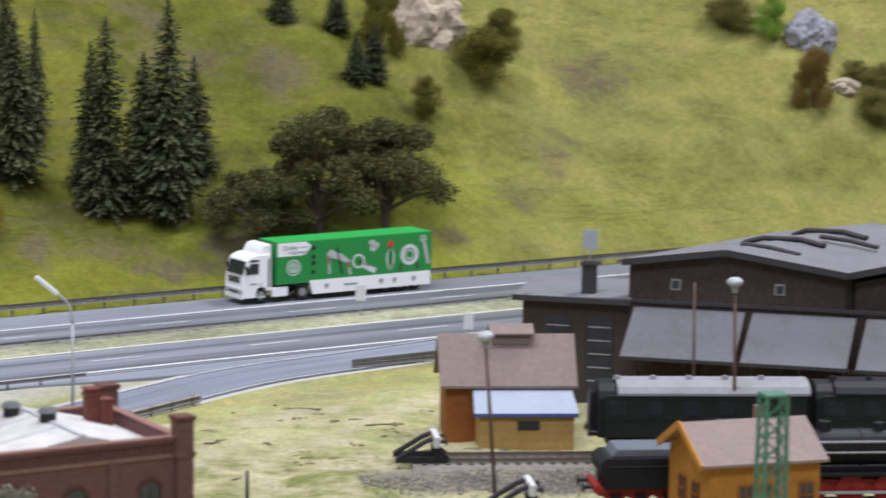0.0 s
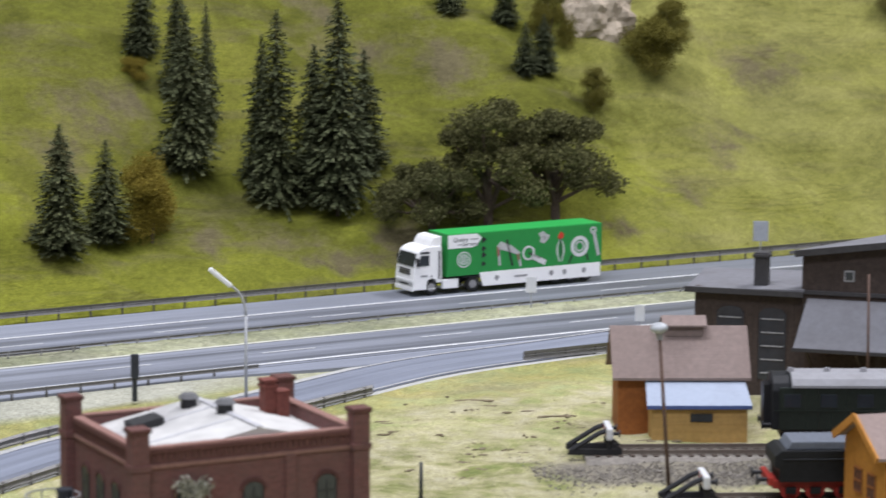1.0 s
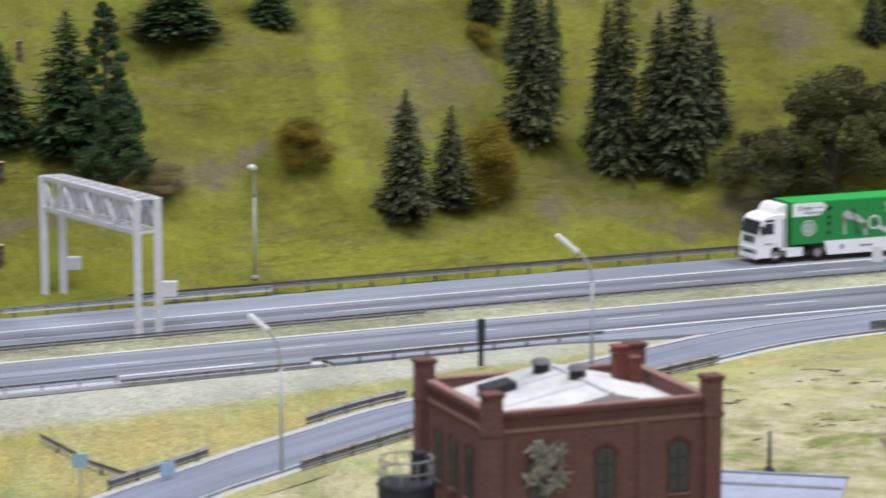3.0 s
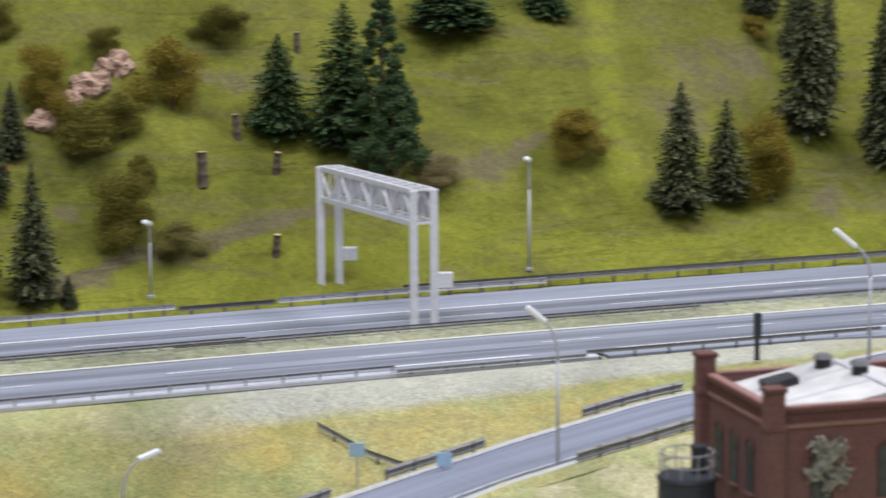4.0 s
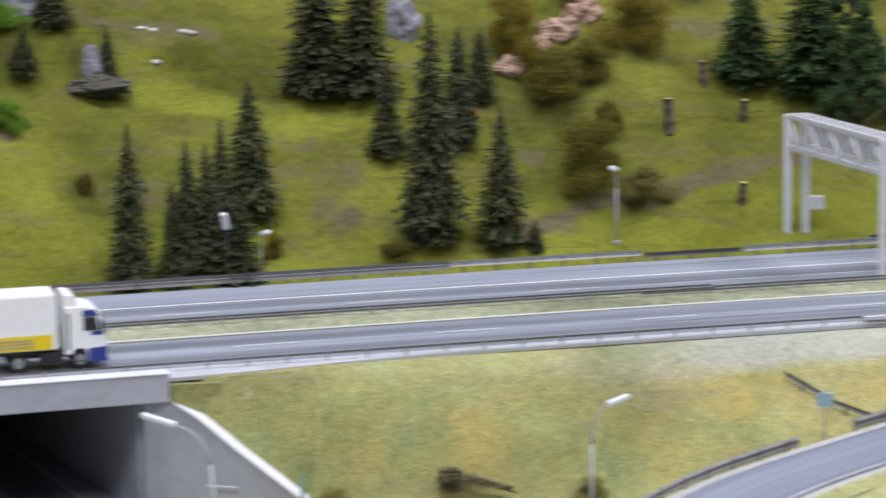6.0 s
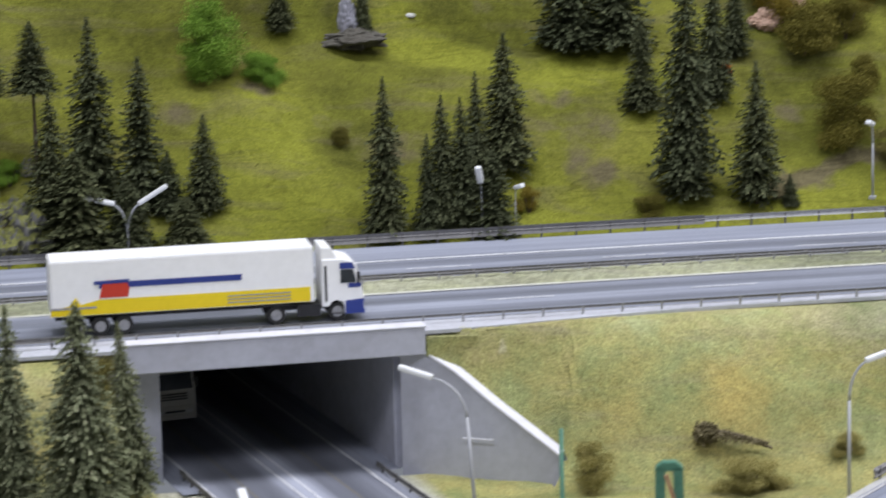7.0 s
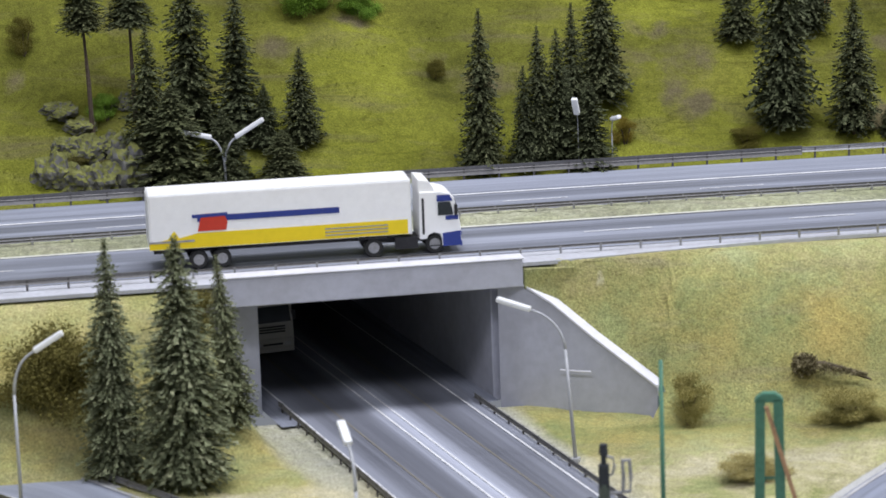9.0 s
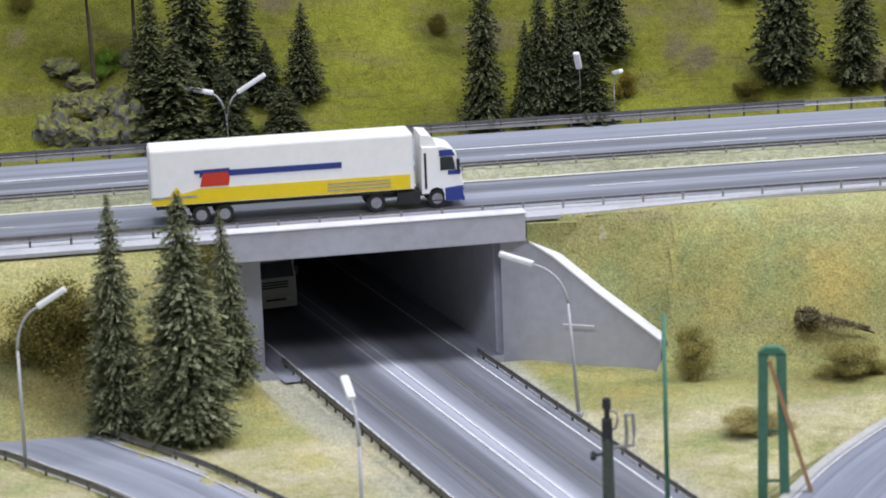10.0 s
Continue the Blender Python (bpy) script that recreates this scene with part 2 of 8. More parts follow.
M_SHOULDER = road_surface("shoulder_asphalt", (0.262, 0.28, 0.335), 0.5, None, EAST_TINT)
M_KERB = worn("pale_kerb_concrete", (0.46, 0.47, 0.505), 0.8, spread=0.1, scale=45, relief=0.25, dirt_amount=0.35)
M_LINE = worn("road_paint", (0.74, 0.75, 0.76), 0.6, spread=0.15, scale=120, dirt_amount=0.5)
M_LINE_CREAM = worn("median_paint", (0.62, 0.62, 0.54), 0.6, spread=0.15, scale=120, dirt_amount=0.4)
M_CONCRETE = worn("painted_concrete", (0.46, 0.47, 0.545), 0.8, spread=0.08, scale=25, relief=0.25, dirt_amount=0.3)
M_COPING = worn("pale_concrete", (0.62, 0.62, 0.66), 0.8, spread=0.08, scale=30, dirt_amount=0.25)
# concrete whose colour carries the shade inside the underpass
M_INNER = worn("shade_dark_concrete", (0.10, 0.10, 0.105), 0.85, spread=0.15, scale=25)
M_LINE_WORN = worn("worn_road_paint", (0.50, 0.50, 0.50), 0.7, spread=0.3, scale=160, dirt_amount=0.6)
M_VERGE = worn("pale_gravel", (0.42, 0.42, 0.40), 0.9, spread=0.25, scale=160, relief=0.5)
M_RAIL = worn("guard_rail_grey", (0.19, 0.185, 0.18), 0.5, 0.2, spread=0.2, scale=80)
M_RAIL_PALE = worn("guard_rail_pale", (0.36, 0.36, 0.36), 0.5, 0.2, spread=0.2, scale=80)
M_POST = worn("post_dark", (0.10, 0.095, 0.09), 0.6, spread=0.2)
M_LAMP = worn("lamp_grey", (0.40, 0.41, 0.43), 0.4, 0.1, spread=0.08, scale=90, dirt_amount=0.15)
M_LAMP_HEAD = worn("lamp_head_white", (0.78, 0.79, 0.80), 0.35, spread=0.05, scale=90, dirt_amount=0.1)
M_GANTRY = worn("gantry_grey", (0.66, 0.66, 0.69), 0.45, 0.15, spread=0.15, scale=90)
M_SPRUCE = leafy("spruce_needles", (0.028, 0.035, 0.016), (0.090, 0.103, 0.048), (0.168, 0.176, 0.094))
# paler, greyer needles of the near trees, brightened to make up for scant light
M_SPRUCE_PALE = leafy("brightened_pale_needles", (0.088, 0.106, 0.056), (0.23, 0.25, 0.138), (0.38, 0.38, 0.235))
M_FIR = leafy("fir_needles", (0.020, 0.040, 0.015), (0.058, 0.10, 0.036), (0.12, 0.175, 0.075))
M_OAK = leafy("oak_leaves", (0.040, 0.041, 0.014), (0.116, 0.114, 0.040), (0.195, 0.187, 0.076))
M_BUSH = {
    "o": leafy("olive_bush", (0.088, 0.080, 0.012), (0.145, 0.128, 0.020), (0.19, 0.165, 0.034)),
    "m": leafy("mustard_bush", (0.150, 0.115, 0.014), (0.235, 0.180, 0.024), (0.29, 0.23, 0.042)),
    "b": leafy("brown_bush", (0.13, 0.105, 0.046), (0.25, 0.205, 0.10), (0.31, 0.26, 0.14)),
    "d": leafy("dark_olive_bush", (0.105, 0.095, 0.024), (0.185, 0.163, 0.045), (0.25, 0.225, 0.075)),
    "s": leafy("soft_olive_bush", (0.20, 0.180, 0.058), (0.35, 0.312, 0.11), (0.43, 0.39, 0.165)),
    "p": leafy("straw_olive_bush", (0.25, 0.220, 0.08), (0.43, 0.375, 0.16), (0.50, 0.45, 0.225)),
    "r": leafy("rusty_bush", (0.10, 0.065, 0.012), (0.21, 0.13, 0.03), (0.28, 0.19, 0.05)),
    "g": leafy("bright_bush", (0.075, 0.14, 0.013), (0.20, 0.35, 0.038), (0.30, 0.45, 0.085)),
}
M_BARK = worn("bark", (0.10, 0.075, 0.055), 0.9, spread=0.35, scale=120, relief=0.6)
M_BRICK = worn("red_brick", (0.165, 0.052, 0.040), 0.8, spread=0.3, scale=60, relief=0.4, dirt_amount=0.4)
M_WHITE = worn("white_plastic", (0.87, 0.87, 0.87), 0.35, spread=0.03, scale=40, dirt_amount=0.06)
M_CREAM = worn("cream_grey_plastic", (0.47, 0.46, 0.43), 0.45, spread=0.05, scale=40, dirt_amount=0.2)
M_GREEN = worn("green_print", (0.025, 0.26, 0.06), 0.35, spread=0.05, scale=40, dirt_amount=0.1)
M_GREEN_TOP = worn("green_roof", (0.03, 0.38, 0.08), 0.4, spread=0.05, scale=40, dirt_amount=0.1)
M_YELLOW = worn("yellow_print", (0.80, 0.60, 0.02), 0.35, spread=0.04, scale=40, dirt_amount=0.08)
M_BLUE = worn("blue_print", (0.03, 0.05, 0.24), 0.35, spread=0.06, scale=40, dirt_amount=0.1)
M_RED = worn("red_print", (0.55, 0.05, 0.03), 0.4, spread=0.06, scale=40, dirt_amount=0.1)
M_BLACK = worn("black_plastic", (0.022, 0.022, 0.025), 0.5, spread=0.3, scale=60)
M_SILVER = worn("silver_print", (0.55, 0.56, 0.57), 0.35, 0.2, spread=0.15, scale=120)
M_TYRE = worn("tyre_rubber", (0.018, 0.018, 0.018), 0.75, spread=0.3)
M_GLASS = glassy("tinted_glass")


# ---- the lie of the land ----
def smooth(a, b, v):
    v = min(1.0, max(0.0, (v - a) / (b - a)))
    return v * v * (3 - 2 * v)


def axis_y(x):
    """The highway's median line."""
    return -0.037 * x * x + 0.356 * x + 2.139


def slope_at(x):
    return 0.356 - 0.074 * x


def offset(x, y):
    """Metres across the highway from the median line, positive towards the hill."""
    s = slope_at(x)
    return (y - axis_y(x)) / math.sqrt(1 + s * s)


def at_road(x, off, z=0.0):
    """A place by its x on the median line and its distance across."""
    s = slope_at(x)
    n = math.sqrt(1 + s * s)
    return Vector((x - off * s / n, axis_y(x) + off / n, z))


def road_turn(x):
    return math.degrees(math.atan(slope_at(x)))


def hill_z(x, y):
    d = offset(x, y) - 0.162
    if d <= 0:
        return -0.004
    here = smooth(-0.70, -0.60, x) * (1 - smooth(-0.36, -0.30, x))
    even_out = 1 - here * smooth(0.25, 0.33, d + 0.162)
    lump = 0.012 * math.sin(9 * x + 3 * y) + 0.009 * math.sin(17 * x - 11 * y + 1) + 0.006 * even_out * math.sin(31 * x + 23 * y)
    ridge = 0.0042 * noise.fractal(Vector((x * 7, y * 9 - x * 3 + d * 14, 5.0)), 0.8, 2.0, 3)
    crest = 0.009 * math.exp(-((d - 0.128 - 0.05 * (x - 1.0)) / 0.022) ** 2) * smooth(0.82, 0.95, x) * (1 - smooth(1.15, 1.3, x))
    o = d + 0.162
    level = o - 0.12 * (x + 0.48)
    bench = 0.015 * (smooth(0.346, 0.362, level) - smooth(0.368, 0.415, level)) * here
    bench -= 0.005 * (smooth(0.300, 0.338, level) - smooth(0.340, 0.356, level)) * here
    return -0.004 + 0.68 * d + (lump + ridge) * smooth(0.0, 0.12, d) + crest + bench


# the underpass: a point on its middle line at the portal, and its way in
PORTAL, WAY_IN, SIDE = Vector((-0.461, 1.868)), Vector((-0.524, 0.852)), Vector((0.852, 0.524))
LOW = -0.087


# the wing wall on the slip road's side
WING_A, WING_B = Vector((-0.391, 1.886)), Vector((-0.293, 1.866))
WING_N = Vector((0.020, 0.098)).normalized()


WING_TOP = ((0.0, -0.0145), (0.16, -0.0145), (0.35, -0.0250), (0.60, -0.0436), (1.0, -0.0708))


def wing_top_z(u):
    """The height of the wing wall's top along its length."""
    u = min(1.0, max(0.0, u))
    for (a, za), (b, zb) in zip(WING_TOP, WING_TOP[1:]):
        if u <= b:
            return za + (zb - za) * (u - a) / (b - a)
    return WING_TOP[-1][1]


def corridor(x, y):
    """Across and along the underpass road."""
    d = Vector((x, y)) - PORTAL
    return d.dot(SIDE), d.dot(WAY_IN)


# the slip road's middle line
SLIP = [Vector(p) for p in ((0.80, 2.315, 0.0), (0.594, 2.214, 0.0), (0.48, 2.160, 0.0), (0.393, 2.096, -0.001), (0.300, 2.025, -0.003), (0.215, 1.968, -0.006), (0.161, 1.933, -0.012), (0.109, 1.905, -0.020), (0.055, 1.879, -0.031), (-0.025, 1.822, -0.045), (-0.080, 1.740, -0.055), (-0.145, 1.590, -0.062), (-0.17, 1.40, -0.066), (-0.17, 1.1, -0.07))]


def catmull(pts, steps):
    out = []
    for i in range(len(pts) - 1):
        a, b, c, d = pts[max(i - 1, 0)], pts[i], pts[i + 1], pts[min(i + 2, len(pts) - 1)]
        for k in range(steps):
            t = k / steps
            out.append(0.5 * ((2 * b) + (c - a) * t + (2 * a - 5 * b + 4 * c - d) * t * t + (3 * b - a - 3 * c + d) * t * t * t))
    out.append(pts[-1].copy())
    return out


SLIP_LINE = catmull(SLIP, 8)
SLIP_XYZ = np.array([tuple(p) for p in SLIP_LINE])
SLIP_HALF = 0.030
WEST = [Vector(p) for p in ((-1.10, 1.76, LOW), (-0.85, 1.745, LOW), (-0.64, 1.694, LOW), (-0.573, 1.655, LOW), (-0.50, 1.595, LOW), (-0.42, 1.50, LOW), (-0.38, 1.35, LOW), (-0.37, 1.1, LOW))]
WEST_LINE = catmull(WEST, 8)


def wing_place(x, y):
    """Along the wing wall from the portal (0 to 1) and behind its face."""
    return (x - WING_A.x) / (WING_B.x - WING_A.x), (x - WING_A.x) * WING_N.x + (y - WING_A.y) * WING_N.y


def sunken(x, y):
    """Whether a place lies on the underpass road's level, between the walls."""
    w, along = corridor(x, y)
    if w < 0:
        return w > -0.085 and along < 0.03
    u, behind = wing_place(x, y)
    return w < 0.070 or (behind < 0.006 and -0.3 < u < 1.0 and x < -0.293)


def lowland(x, y):
    return LOW + 0.085 * smooth(-0.12, 0.40, x - 0.15 * (y - 1.9))


def near_z(x, y):
    e = -0.110 - offset(x, y)
    if e <= 0:
        return -0.0012
    low = lowland(x, y)
    w, along = corridor(x, y)
    if sunken(x, y) and x < -0.30 + 0.9 * (1.9 - y):
        return LOW - 0.001
    narrow = smooth(-0.46, -0.40, x) * (1 - smooth(-0.28, -0.12, x))
    bank = 1 - smooth(-0.012 + 0.008 * narrow, 0.098 - 0.035 * narrow, e)
    z = low + (-0.0012 - low) * bank
    if w > 0.0:
        u, behind = wing_place(x, y)
        if u < 2.0:
            top = wing_top_z(u) - 0.0015 + 0.055 * max(0.0, u - 1.0) + 0.30 * max(0.0, u - 1.0) ** 2
            back = max(0.0, behind - 0.009)
            limit = min(z, max(top + 1.6 * back, min(-0.0012 - 1.4 * e, top + 3.5 * back)))
            z += (limit - z) * (1 - smooth(0.95, 1.75, u))
    elif w > -0.16 and along < 0.03:
        z = LOW + (z - LOW) * smooth(0.080, 0.118, -w)
    d2 = (SLIP_XYZ[:, 0] - x) ** 2 + (SLIP_XYZ[:, 1] - y) ** 2
    i = int(d2.argmin())
    d = math.sqrt(d2[i])
    if d < 0.09:
        k = 1 - smooth(SLIP_HALF + 0.004, 0.075, d)
        z = z * (1 - k) + (SLIP_XYZ[i, 2] - 0.0024) * k
    return z + 0.0015 * math.sin(60 * x + 13 * y) * math.sin(47 * y - 20 * x) * smooth(0.0, 0.03, e)


def land_z(x, y):
    return hill_z(x, y) if offset(x, y) > 0.155 else near_z(x, y)


def even(a, b, step):
    return list(np.arange(a, b, step))


# worn, lush and ochre spots on the turf: middle and radii
BARE = [
    (0.626, 2.735, 0.037, 0.032),
    (0.548, 2.541, 0.030, 0.029),
    (0.520, 2.517, 0.027, 0.011),
    (0.626, 2.553, 0.018, 0.015),
    (0.864, 2.712, 0.016, 0.026),
    (0.890, 2.756, 0.030, 0.013),
    (0.823, 2.662, 0.014, 0.022),
    (0.942, 2.843, 0.037, 0.027),
    (0.730, 2.594, 0.026, 0.008),
    (0.334, 2.630, 0.030, 0.031),
    (0.382, 2.516, 0.013, 0.029),
    (-0.051, 2.368, 0.029, 0.007),
    (-0.018, 2.394, 0.021, 0.007),
    (0.100, 2.440, 0.026, 0.006),
    (0.125, 2.461, 0.019, 0.006),
    (0.264, 2.579, 0.034, 0.022),
    (0.105, 2.553, 0.042, 0.006),
    (-0.075, 2.503, 0.039, 0.009),
    (-0.351, 2.308, 0.011, 0.011),
    (-0.318, 2.257, 0.010, 0.021),
    (-0.613, 2.203, 0.018, 0.010),
]
BARE_MORE = [
    (-0.779, 2.127, 0.012, 0.010),
    (-0.572, 2.246, 0.028, 0.005),
    (-0.360, 2.302, 0.018, 0.008),
    (-0.194, 2.362, 0.012, 0.010),
    (0.519, 2.805, 0.030, 0.024),
    (0.475, 2.508, 0.036, 0.014),
    (-0.361, 2.302, 0.014, 0.007),
    (-0.321, 2.246, 0.012, 0.022),
    (-0.107, 2.325, 0.053, 0.007),
    (-0.174, 2.296, 0.024, 0.011),
    (-0.520, 2.366, 0.050, 0.010),
    (-0.462, 2.376, 0.040, 0.010),
]
# wide dull brown stretches of the slope
BROAD = [
    (0.300, 2.622, 0.062, 0.050),
    (0.426, 2.535, 0.072, 0.020),
    (0.962, 2.857, 0.060, 0.026),
    (0.873, 2.728, 0.022, 0.018),
    (0.826, 2.666, 0.020, 0.018),
    (0.560, 2.760, 0.070, 0.040),
    (-0.330, 2.275, 0.018, 0.036),
    (-0.480, 2.225, 0.040, 0.020),
]
LUSH = [
    (0.217, 2.612, 0.013, 0.082),
    (0.220, 2.488, 0.017, 0.041),
    (0.506, 2.544, 0.027, 0.012),
    (0.907, 2.816, 0.017, 0.050),
    (-0.437, 2.330, 0.065, 0.018),
    (0.102, 2.387, 0.063, 0.016),
    (0.458, 2.677, 0.019, 0.015),
    (0.799, 2.661, 0.044, 0.033),
    (-0.342, 2.324, 0.049, 0.026),
    (-0.545, 2.207, 0.047, 0.045),
    (-0.267, 2.347, 0.037, 0.013),
]
OCHRE = [
    (0.030, 2.000, 0.050, 0.014),
    (0.085, 2.014, 0.050, 0.014),
    (0.140, 2.032, 0.045, 0.013),
    (-0.057, 1.973, 0.045, 0.017),
    (-0.015, 1.981, 0.052, 0.012),
    (-0.019, 2.007, 0.032, 0.009),
    (-0.192, 1.909, 0.020, 0.020),
    (-0.605, 1.722, 0.032, 0.009),
    (-0.456, 1.685, 0.018, 0.056),
]


def spot(x, y, spots):
    best = 0.0
    for cx, cy, rx, ry in spots:
        dx, dy = (x - cx) / rx, (y - cy) / ry
        d = dx * dx + dy * dy
        if d < 4:
            best = max(best, 1 - smooth(0.15, 1.9, math.sqrt(d)))
    return best


# a trodden path across the slope, and the gravel beside the yard's tracks
PATH = [Vector(p) for p in ((-0.200, 2.272), (-0.165, 2.311), (-0.147, 2.332), (-0.091, 2.347), (-0.065, 2.363), (-0.017, 2.395), (0.05, 2.405), (0.091, 2.432), (0.131, 2.466), (0.16, 2.50))]


def near_line(x, y, line):
    best = 9.0
    for a, b in zip(line, line[1:]):
        d = b - a
        u = min(1.0, max(0.0, ((x - a.x) * d.x + (y - a.y) * d.y) / d.length_squared))
        best = min(best, math.hypot(x - a.x - d.x * u, y - a.y - d.y * u))
    return best


def gravel_at(x, y):
    if x < 0.40 or y > 1.95 or x > 1.1:
        return 0.0
    first = smooth(0.44, 0.53, x) * (1 - smooth(0.012, 0.055, abs(y - (1.943 - 0.18 * x) + 0.022)))
    second = smooth(0.46, 0.55, x) * (1 - smooth(0.010, 0.040, abs(y - (1.829 - 0.16 * x) + 0.012)))
    return max(first, second)


def wear_at(p, off):
    if off > 0.155:
        trod = 0.0
        if -0.3 < p.x < 0.25 and p.y < 2.6:
            trod = 1 - smooth(0.002, 0.011, near_line(p.x, p.y, PATH))
        brown = max(0.42 * spot(p.x, p.y, BARE + BARE_MORE), 0.33 * spot(p.x, p.y, BROAD), (0.62 if p.x < 0 else 0.42) * trod)
        # brighter towards the road: richer verge grass, and light falloff put into the colour
        lush_lit = max(0.95 * spot(p.x, p.y, LUSH), 0.72 * (1 - smooth(0.0, 0.16, off - 0.155))) * (1 - spot(p.x, p.y, BROAD))
        pale = 0.5 + 0.5 * noise.noise(Vector((p.x * 9, p.y * 16, 7.0)))
        return brown, lush_lit, (0.30 + 0.42 * pale) * smooth(0.58, 0.92, p.x), 1.0
    e = -0.110 - off
    dusty = smooth(-0.16, -0.02, p.x) * (1 - smooth(0.26, 0.36, p.x))
    edge = (1 - smooth(0.006 + 0.004 * dusty, 0.048 - 0.021 * dusty, e)) * (0.35 + 0.65 * smooth(-0.25, 0.05, p.x)) * (1 + 0.5 * dusty)
    across, along = corridor(p.x, p.y)
    verge = 1 - smooth(0.0, 0.03, abs(across) - (0.055 if across > 0 else 0.072)) if along < 0.03 and p.z < -0.06 else 0.0
    yard = smooth(0.47, 0.56, p.x) * (1 - smooth(1.90, 1.96, p.y))
    return max(0.05 * yard, 0.08 * smooth(0.15, 0.45, p.x), 0.32 * smooth(0.085, 0.15, e)), 0.45 * spot(p.x, p.y, OCHRE), max(edge * 0.55, verge * (0.9 if across > 0 else 0.62)), 1.0 - gravel_at(p.x, p.y)


# one sheet: columns along the highway, rows across it; open where the underpass runs below the deck
def build_ground():
    xs = even(-4.0, -1.0, 0.25) + even(-1.0, -0.62, 0.008) + even(-0.62, -0.26, 0.004) + even(-0.26, 1.5, 0.008) + even(1.5, 5.0, 0.25)
    offs = even(-2.4, -1.0, 0.2) + even(-1.0, -0.45, 0.02) + even(-0.45, -0.24, 0.007) + even(-0.24, -0.1125, 0.004) + [-0.110, -0.05, 0.05, 0.150, 0.158] + even(0.165, 0.62, 0.008) + even(0.62, 1.2, 0.03) + even(1.2, 3.0, 0.2)
    verts, faces, mats = [], [], []
    for o in offs:
        for x in xs:
            p = at_road(x, o)
            if o > 0.155:
                p.z = hill_z(p.x, p.y)
                if o > 1.0:
                    p.z = min(p.z, 0.62)
                n = noise.fractal(Vector((p.x * 40, p.y * 40, 3.1)), 0.9, 2.0, 4) * 0.0022
                p.z += n
                if -0.3 < p.x < 0.25 and o < 0.35:
                    gap = near_line(p.x, p.y, PATH)
                    if gap < 0.05:
                        up = min(PATH, key=lambda q: (q.x - p.x) ** 2 + (q.y - p.y) ** 2)
                        above = offset(p.x, p.y) - offset(up.x, up.y)
                        p.z += 0.0035 * (1 - smooth(0.008, 0.05, gap)) * smooth(0.0, 0.012, above)
            else:
                p.z = near_z(p.x, p.y)
                if o < -0.12:
                    p.z += noise.fractal(Vector((p.x * 45, p.y * 45, 0.3)), 0.9, 2.0, 4) * 0.0012
            verts.append(p)
    w = len(xs)
    for j in range(len(offs) - 1):
        for i in range(w - 1):
            c = (verts[j * w + i] + verts[(j + 1) * w + i + 1]) / 2
            across, along = corridor(c.x, c.y)
            if abs(across) < 0.076 and -0.113 < offs[j] < 0.15:
                continue
            if offs[j] < 0.0 and -0.7 < c.x < -0.25:
                quad = [verts[k] for k in (j * w + i, j * w + i + 1, (j + 1) * w + i + 1, (j + 1) * w + i)]
                u, behind = wing_place(c.x, c.y)
                if across > 0 and -0.1 < u < 1.03 and 0.006 < behind < 0.046:
                    continue
                zs = [q.z for q in quad]
                if max(zs) - min(zs) > 0.012 and len({sunken(q.x, q.y) for q in quad}) == 2:
                    continue
            faces.append((j * w + i, j * w + i + 1, (j + 1) * w + i + 1, (j + 1) * w + i))
            mats.append(0 if offs[j] > 0.1 else 1)
    me = bpy.data.meshes.new("ground")
    me.from_pydata(verts, [], faces)
    me.materials.append(M_TURF)
    me.materials.append(M_FIELD)
    me.polygons.foreach_set("material_index", mats)
    me.polygons.foreach_set("use_smooth", [True] * len(faces))
    wear = me.color_attributes.new("wear", "FLOAT_COLOR", "POINT")
    wear.data.foreach_set("color", [c for k, p in enumerate(verts) for c in wear_at(p, offs[k // w])])
    return tagged(new("ground", me), "yellow-green flocked hillside and fields with bare brown patches", "ground", kind="structure")


ground = build_ground()


def ribbon(name, pts, material, parent=None, label="", thick=0.0):
    """A strip between two rows of places; UV in metres along and across."""
    left, right = pts
    verts = [*left, *right]
    n = len(left)
    faces = [(i, i + 1, n + i + 1, n + i) for i in range(n - 1)]
    if thick > 0:
        verts += [p - Vector((0, 0, thick)) for p in verts]
        faces += [(2 * n + i + 1, 2 * n + i, 3 * n + i, 3 * n + i + 1) for i in range(n - 1)]
        faces += [(i + 1, i, 2 * n + i, 2 * n + i + 1) for i in range(n - 1)]
        faces += [(n + i, n + i + 1, 3 * n + i + 1, 3 * n + i) for i in range(n - 1)]
    me = bpy.data.meshes.new(name)
    me.from_pydata(verts, [], faces)
    uv = me.uv_layers.new(name="along")
    run = [0.0]
    for a, b in zip(left, left[1:]):
        run.append(run[-1] + (b - a).length)
    wide = (left[0] - right[0]).length
    for poly in me.polygons:
        for li in poly.loop_indices:
            v = me.loops[li].vertex_index % (2 * n)
            uv.data[li].uv = (run[v % n], 0.0 if v < n else wide)
    me.materials.append(material)
    ob = new(name, me)
    if parent is not None:
        ob.parent = parent
    if label:
        ob["label"] = label
    # faces up
    if me.polygons[0].normal.z < 0:
        me.flip_normals()
    return ob


def road_strip(name, o0, o1, z, material, parent=None, x0=-1.3, x1=1.7, step=0.02, label="", thick=0.0):
    xs = list(np.arange(x0, x1 + 1e-6, step)) if x1 - x0 > step else [x0, x1]
    return ribbon(name, ([at_road(x, o0, z) for x in xs], [at_road(x, o1, z) for x in xs]), material, parent, label, thick)


